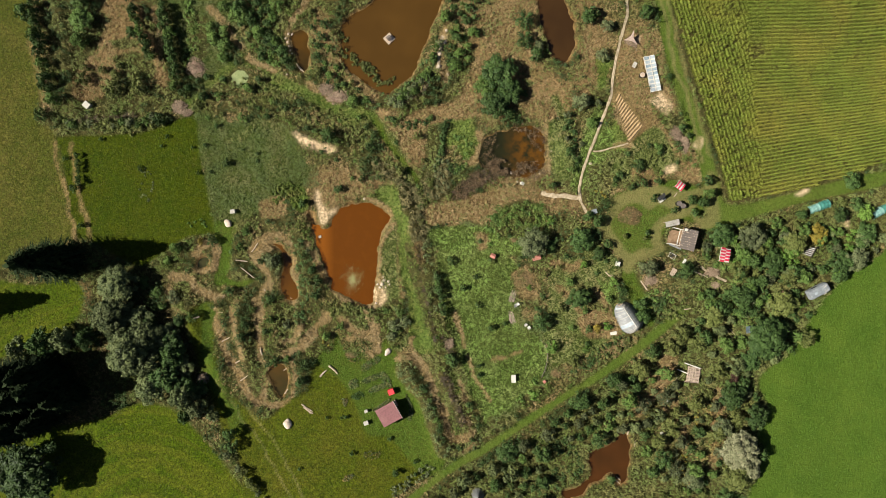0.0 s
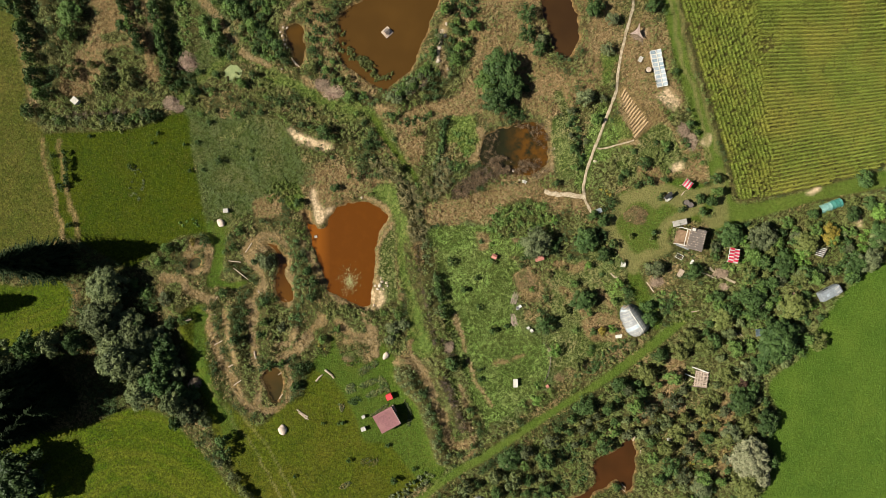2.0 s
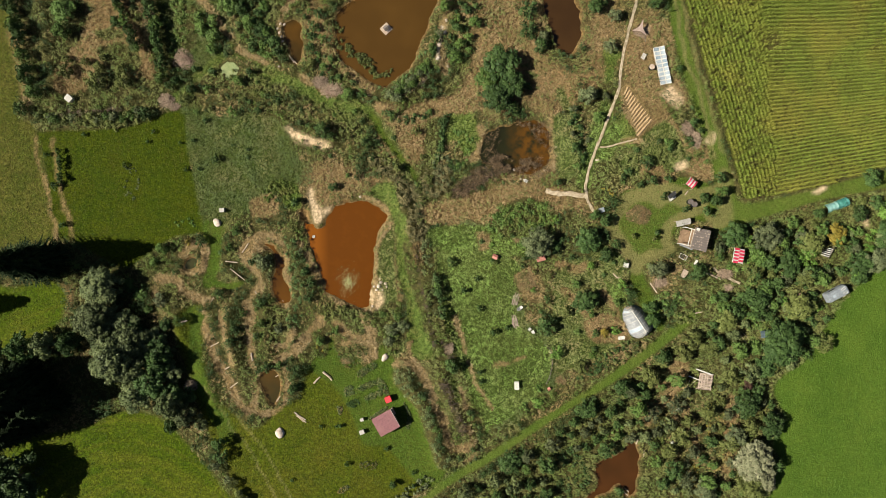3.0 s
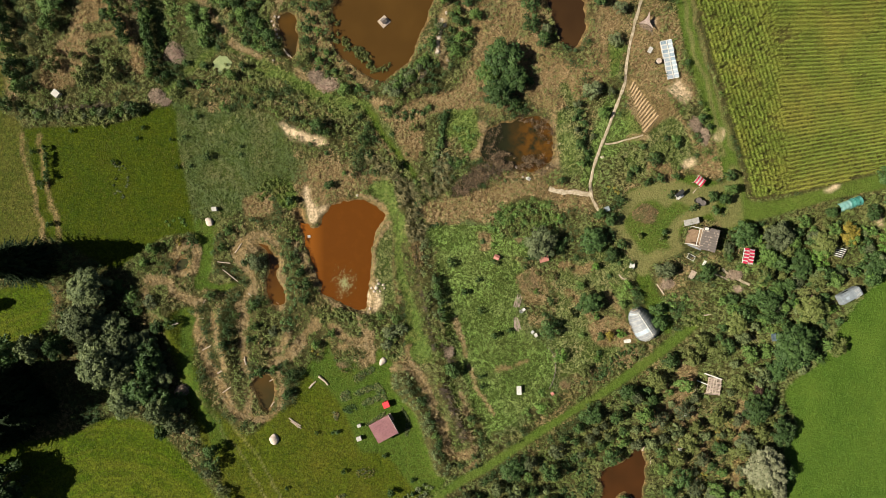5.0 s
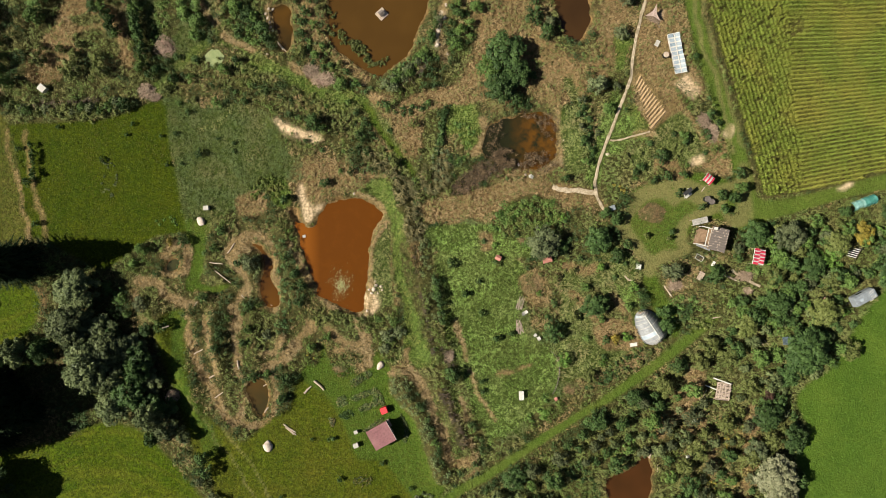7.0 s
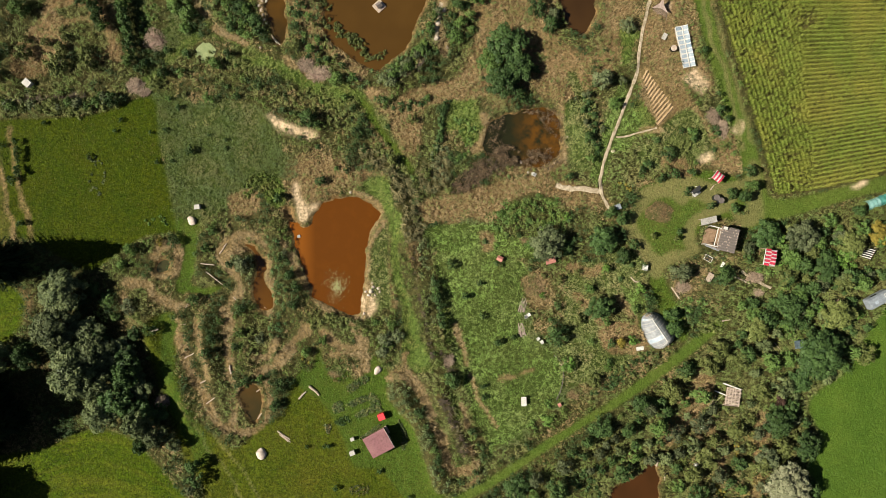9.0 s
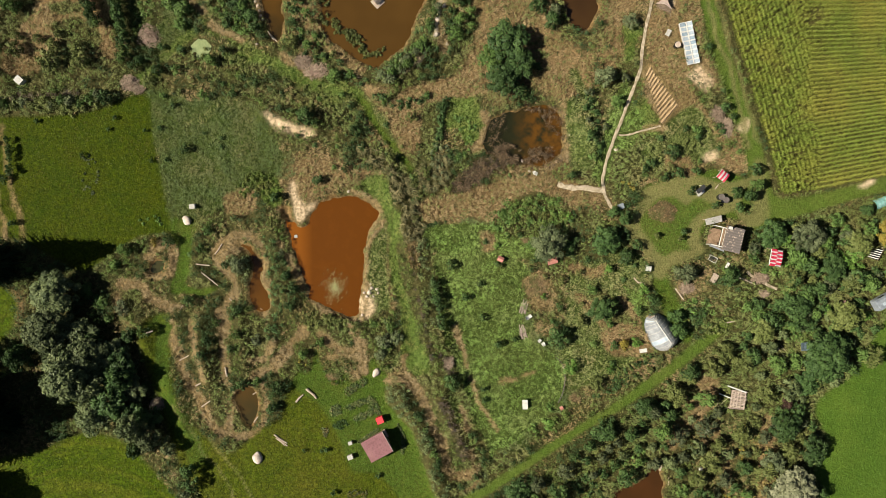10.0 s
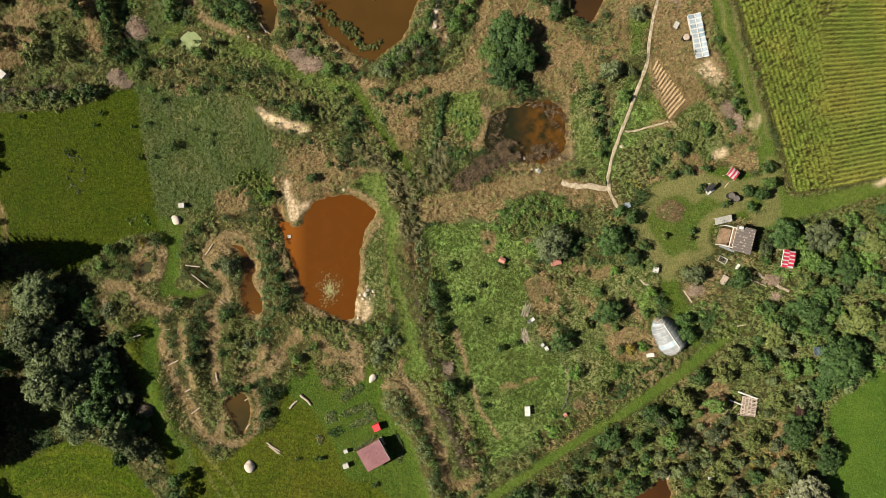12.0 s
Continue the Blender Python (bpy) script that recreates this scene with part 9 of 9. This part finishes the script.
def build_chair(at, rz, label="white plastic garden chair lying in the meadow"):
    ob = thing("garden_chair", at, rz, label, "chair", "white garden chairs")
    part("seat", boxed(0.5, 0.5, 0.05, 0, 0, 0.42, bevel=0.015), M_WHITE, ob)
    part("backrest", boxed(0.5, 0.05, 0.5, 0, 0.25, 0.45, bevel=0.015, tilt=-15), M_WHITE, ob)
    for x in (-0.26, 0.26):
        part("armrest", boxed(0.05, 0.45, 0.04, x, 0, 0.64, bevel=0.01), M_WHITE, ob)
        for y in (-0.2, 0.2):
            part("leg", boxed(0.05, 0.05, 0.64 if y < 0 else 0.42, x * 0.95, y, 0, bevel=0.008), M_WHITE, ob)


for at, rz in (((16.8, -15.4), 40), ((17.4, -15.9), 210), ((14.7, -11.5), 100), ((15.1, -11.2), 300), ((16.2, 13.2), 60), ((15.9, 13.4), 190), ((45.5, -30.9), 20), ((43.9, 10.0), -40), ((44.4, -37.4), 10)):
    build_chair(at, rz, "white garden chair standing in the grass")


def build_small_house(at, rz, w, d, h, label):
    ob = thing("playhouse", at, rz, label, "small house", "small red-roofed houses")
    part("body", boxed(w, d, h, bevel=0.01), M_PALEWOOD, ob)
    for s in (-1, 1):
        bm = bmesh.new()
        bmesh.ops.create_cube(bm, size=1, matrix=pose(0, s * d * 0.3, h + d * 0.16, s * -35, 0, 0) @ Matrix.Diagonal((w * 1.15, d * 0.78, 0.05, 1)))
        part("roof_slope", bm, M_TERRA, ob, "red roof slope")
    part("door", boxed(0.03, d * 0.35, h * 0.7, w / 2 + 0.016, 0, 0.02), M_BLACK, ob)


build_small_house((10.1, -1.4), -25, 0.9, 0.7, 0.7, "little wooden house with a red roof in the meadow")
build_small_house((18.9, -1.7), 15, 1.5, 0.9, 0.8, "little wooden house with a faded red roof under a tree")
build_small_house((20.6, -27.0), 30, 0.5, 0.5, 0.4, "tiny red-roofed box beside the track")


# ---------------------------------------------------------------- heaps of brushwood and straw
def heap(at, rx, ry, h, n, mat, label, length=0.9, core=None):
    """Loose sticks tossed over a mound."""
    z0 = ground_z(*at)
    bm = bmesh.new()
    bmesh.ops.create_icosphere(bm, subdivisions=3, radius=1)
    for v in bm.verts:
        k = 0.8 + 0.5 * noise.noise(v.co * 1.7 + Vector((at[0], at[1], 0)))
        v.co = Vector((v.co.x * rx * k * 0.85, v.co.y * ry * k * 0.85, max(v.co.z, -0.1) * h * k * 0.7))
    me = bpy.data.meshes.new("mound")
    bm.to_mesh(me), bm.free()
    ob = thing("brush_pile", at, 0, label, "brush pile", "brush and straw piles")
    part("mound", me, core or M_HEAP, ob)
    a, q = RNG.uniform(0, 2 * np.pi, n), np.sqrt(RNG.uniform(0, 1, n))
    edge = 0.72 + 0.55 * vnoise(np.cos(a) * 1.6 + at[0], np.sin(a) * 1.6 + at[1], 3)
    c = np.stack([np.cos(a) * q * rx * edge, np.sin(a) * q * ry * edge, h * (1 - q * q) * 0.85 * (0.6 + 0.8 * vnoise(np.cos(a) * q * 2 + at[0], np.sin(a) * q * 2, 8)) + 0.08], -1)
    t = RNG.uniform(0, 2 * np.pi, n)
    d = np.stack([np.cos(t), np.sin(t), RNG.normal(0, 0.3, n)], -1) * length * RNG.uniform(0.3, 1.0, (n, 1))
    s = np.stack([-np.sin(t), np.cos(t), 0 * t], -1) * RNG.uniform(0.02, 0.055, (n, 1))
    co = np.stack([c - d / 2 - s, c + d / 2 - s * 0.6, c + d / 2 + s * 0.6, c - d / 2 + s], 1).reshape(-1, 3)
    tagged(part("brushwood", mesh_from("brushwood", co, 4, [mat]), None, ob), kind="stuff")


for at, rx, ry, h in HEAPS:
    heap(at, rx, ry, h, 320, M_STICKS, "heap of pinkish-brown dead brushwood on the ground")
heap((38.1, 6.6), 2.2, 1.8, 0.8, 800, M_STRAWHEAP, "large heap of tan cut stalks on the lawn", 0.8, M_EARTHBED)
heap((-7.9, -22.3), 1.8, 0.7, 0.4, 300, M_STRAWHEAP, "low heap of tan dead stalks at the lawn's edge", 0.7, M_EARTHBED)
heap((-18.6, -21.5), 1.3, 0.6, 0.4, 300, M_STRAWHEAP, "low heap of tan dead stalks in the bed", 0.7, M_EARTHBED)
heap((14.5, 1.8), 0.8, 0.6, 0.3, 120, M_STRAWHEAP, "small heap of tan cut stalks in the meadow", 0.6, M_EARTHBED)
heap((16.2, -6.2), 2.2, 1.9, 0.3, 700, M_STRAWHEAP, "flattened patch of tan cut stalks in the meadow", 0.9, M_EARTHBED)
heap((23.1, -25.2), 1.2, 1.1, 0.5, 300, M_STRAWHEAP, "heap of yellowish cut stalks beside the track", 0.7, M_EARTHBED)

# algae pond
bm = bmesh.new()
ring = [bm.verts.new((1.7 * math.cos(t / 24 * math.tau) * (1 + 0.12 * math.sin(t * 1.9)), 1.6 * math.sin(t / 24 * math.tau) * (1 + 0.1 * math.cos(t * 2.7)), 0)) for t in range(24)]
bm.faces.new(ring)
me = bpy.data.meshes.new("algae_pond")
bm.to_mesh(me), bm.free()
me.materials.append(M_ALGAE)
alg = tagged(new("algae_pond", me), "small pond covered with pale green algae", "pond", kind="structure")
alg.location = (*(-41.3, 34.8), 0.0)
alg.location.z = max(ground_z(alg.location.x + a, alg.location.y + b) for a in (-1.7, -0.8, 0, 0.8, 1.7) for b in (-1.6, 0, 1.6)) + 0.02


# ---------------------------------------------------------------- furrowed garden bed
bed = thing("furrowed_bed", (38.2, 26.3), 0, "furrowed garden bed of tan dug earth beside the path", "garden bed")
for i in range(13):
    f = i / 12
    p = Vector((35.3, 30.0)).lerp(Vector((37.8, 22.0)), f) - Vector((38.2, 26.3))
    q = Vector((36.0, 31.5)).lerp(Vector((40.6, 25.2)), f) - Vector((38.2, 26.3))
    zb = ground_z((38.2, 26.3)[0] + (p.x + q.x) / 2, (38.2, 26.3)[1] + (p.y + q.y) / 2) - bed.location.z
    bm = bmesh.new()
    n, rows = 8, []
    for k in range(n):
        c = p.lerp(q, k / (n - 1))
        d = (q - p).normalized() if (q - p).length > 0.01 else Vector((1, 0))
        w = 0.26 + 0.08 * random.random()
        rows.append([bm.verts.new((c.x - d.y * s * w, c.y + d.x * s * w, zb + (0.20 + random.uniform(-0.07, 0.08) if s == 0 else -0.03))) for s in (-1, 0, 1)])
    for a, b in zip(rows, rows[1:]):
        for j in range(2):
            bm.faces.new((a[j], b[j], b[j + 1], a[j + 1]))
    bmesh.ops.recalc_face_normals(bm, faces=bm.faces)
    part("ridge", bm, M_EARTHBED, bed)


# ---------------------------------------------------------------- wire fence in the meadow and hut lawn beds
fence = thing("low_fence", (21.0, -22.9), 0, "dark low brushwood fence winding through the meadow", "fence")
fl = catmull([(19.7, -18.3), (20.9, -19.7), (21.2, -22.0), (20.8, -24.3), (20.0, -26.1)], False, 5)
for i in range(len(fl) - 1):
    a, b = fl[i], fl[i + 1]
    o = np.array([fence.location.x, fence.location.y])
    za, zb = ground_z(*a) - fence.location.z, ground_z(*b) - fence.location.z
    part("post", rodded((*(a - o), za - 0.2), (*(a - o), za + 0.7), 0.05), M_SHINGLE, fence)
    for h in (0.25, 0.5):
        part("rail", rodded((*(a - o), za + h), (*(b - o), zb + h), 0.03, 5), M_SHINGLE, fence)


def garden_bed(outline, n, label, mats):
    """Perennials growing densely in a lawn bed, with an earth rim."""
    p = catmull(outline, True, 4)
    lo, hi = p.min(0), p.max(0)
    x, y = RNG.uniform(lo[0], hi[0], n * 4), RNG.uniform(lo[1], hi[1], n * 4)
    ok = np.flatnonzero(away(x, y, p, True) < -0.05)[:int(n * 1.6)]
    x, y = x[ok], y[ok]
    c = p.mean(0)
    ob = thing("flower_bed", c, 0, label, "flower bed", "flower beds on the lawn")
    z = sampled(GRID_Z, x, y) - ob.location.z
    for i, mat in enumerate(mats):
        m = np.arange(len(x)) % len(mats) == i
        k = 14
        co = mounds(x[m] - c[0], y[m] - c[1], z[m], RNG.uniform(0.12, 0.28, m.sum()), RNG.uniform(0.15, 0.4, m.sum()), k, 0.085)
        tagged(part("foliage", mesh_from("foliage", co, 3, [mat], tones(m.sum(), k)), None, ob), kind="stuff")


for line in ([(-16.6, -23.8), (-15.4, -22.8), (-13.4, -21.9), (-12.8, -22.8), (-14.9, -24.3), (-16.4, -25.1)], [(-16.8, -27.0), (-14.7, -25.8), (-13.0, -25.3), (-13.0, -26.2), (-15.4, -27.3)], [(-12.9, -25.2), (-11.9, -24.9), (-10.8, -26.6), (-10.4, -28.0), (-11.2, -28.3), (-12.5, -27.0)],
             [(-15.4, -28.9), (-14.0, -28.0), (-12.1, -27.3), (-11.9, -28.3), (-14.4, -29.4)], [(-19.1, -27.0), (-17.7, -26.4), (-17.2, -28.0), (-18.8, -28.5)], [(-7.8, -29.4), (-6.9, -30.3), (-6.1, -32.2), (-6.3, -34.5), (-7.2, -34.8), (-6.9, -32.2)],
             [(-14.3, -32.7), (-13.0, -31.7), (-11.0, -30.5), (-10.8, -31.1), (-13.0, -32.4), (-14.2, -33.1)]):
    garden_bed(line, 80, "rounded lawn bed of grey-green perennials and grasses", [M_GREY, M_MID, M_PALE])
garden_bed([(-20.3, -19.3), (-17.7, -18.2), (-15.4, -18.2), (-15.7, -20.2), (-16.8, -22.8), (-18.7, -23.0), (-20.1, -21.4)], 140, "mixed bed of shrubs and tan grasses at the lawn's edge", [M_OLIVE, M_MID, M_STRAW])
garden_bed([(-18.7, -29.9), (-17.2, -28.9), (-16.0, -29.6), (-16.8, -30.5), (-18.2, -30.7)], 40, "bed of dark teal-green leafy plants on the lawn", [M_DARK])
for line in ([(-16.0, -41.3), (-13.7, -40.7), (-12.5, -41.9), (-14.3, -43.0), (-16.0, -42.4)], [(-20.6, -46.8), (-18.9, -45.7), (-17.9, -46.1), (-19.4, -47.3)], [(-20.6, -30.4), (-19.4, -30.7), (-20.0, -32.1)]):
    garden_bed(line, 30, "pale tuft of meadow flowers in the grass", [M_GREY, M_STRAW])


# ---------------------------------------------------------------- small things round the garden lawn
build_chest((30.7, 7.6), 20, 0.95, 0.85, M_GREYM, "grey metal compost box in the grass beside the path")
build_barrel((47.7, 9.2), "dark rain barrel with a brownish lid on the lawn", M_SHINGLE)
build_barrel((48.5, 8.7), "dark rain barrel with a brownish lid on the lawn", M_SHINGLE)
swing = thing("garden_swing", (44.2, 10.2), 38, "garden swing seat with a dark canopy and white seat boards", "garden swing")
for x in (-0.75, 0.75):
    part("side_frame", rodded((x, -0.55, -0.1), (x, 0.35, 1.55), 0.035), M_WHITE, swing)
    part("side_frame", rodded((x, 0.75, -0.1), (x, 0.35, 1.55), 0.035), M_WHITE, swing)
for i in range(4):
    part("seat_board", boxed(1.4, 0.14, 0.04, 0, -0.55 + i * 0.17, 0.45, bevel=0.01), M_WHITE, swing)
part("backrest", boxed(1.4, 0.05, 0.5, 0, 0.16, 0.5, bevel=0.015, tilt=-14), M_WOOD, swing)
bm = bmesh.new()
bmesh.ops.create_cube(bm, size=1, matrix=pose(0, 0.35, 1.55, 12, 0, 0) @ Matrix.Diagonal((1.7, 0.75, 0.03, 1)))
part("canopy", bm, M_RUBBER, swing, "dark canopy")
sail = thing("sun_sail", (38.3, 42.3), 0, "pale pinkish cloth sun sail slung low between three posts", "sun sail")
corners = [Vector((0.1, 1.75, 1.7)), Vector((-1.75, -0.05, 0.7)), Vector((1.0, -1.1, 0.9))]
bm = bmesh.new()
n, net = 9, {}
for i in range(n):
    for j in range(n - i):
        f = (i / (n - 1), j / (n - 1), 1 - (i + j) / (n - 1))
        p = sum((c * w for c, w in zip(corners, f)), Vector())
        pull = 3.2 * (f[0] * f[1] + f[1] * f[2] + f[2] * f[0]) - 3.2 * 3 * f[0] * f[1] * f[2]
        p += (sum(corners, Vector()) / 3 - p) * pull * 0.55
        p.z += 0.05 * noise.noise(p * 1.6) - 0.25 * f[0] * f[1] * f[2]
        net[i, j] = bm.verts.new(p)
for i in range(n - 1):
    for j in range(n - 1 - i):
        bm.faces.new((net[i, j], net[i + 1, j], net[i, j + 1]))
        if i + j < n - 2:
            bm.faces.new((net[i + 1, j], net[i + 1, j + 1], net[i, j + 1]))
bmesh.ops.solidify(bm, geom=bm.faces[:], thickness=0.015)
part("sail_cloth", bm, M_SAIL, sail)
for c in corners:
    part("post", rodded((c.x * 1.05, c.y * 1.05, -0.2), (c.x, c.y, c.z + 0.1), 0.045), M_WOOD, sail)
part("plank", boxed(0.14, 1.0, 0.05, 1.0, -1.5, 0.05, 8, bevel=0.01), M_SHINGLE, sail, "dark plank holding the sail down")
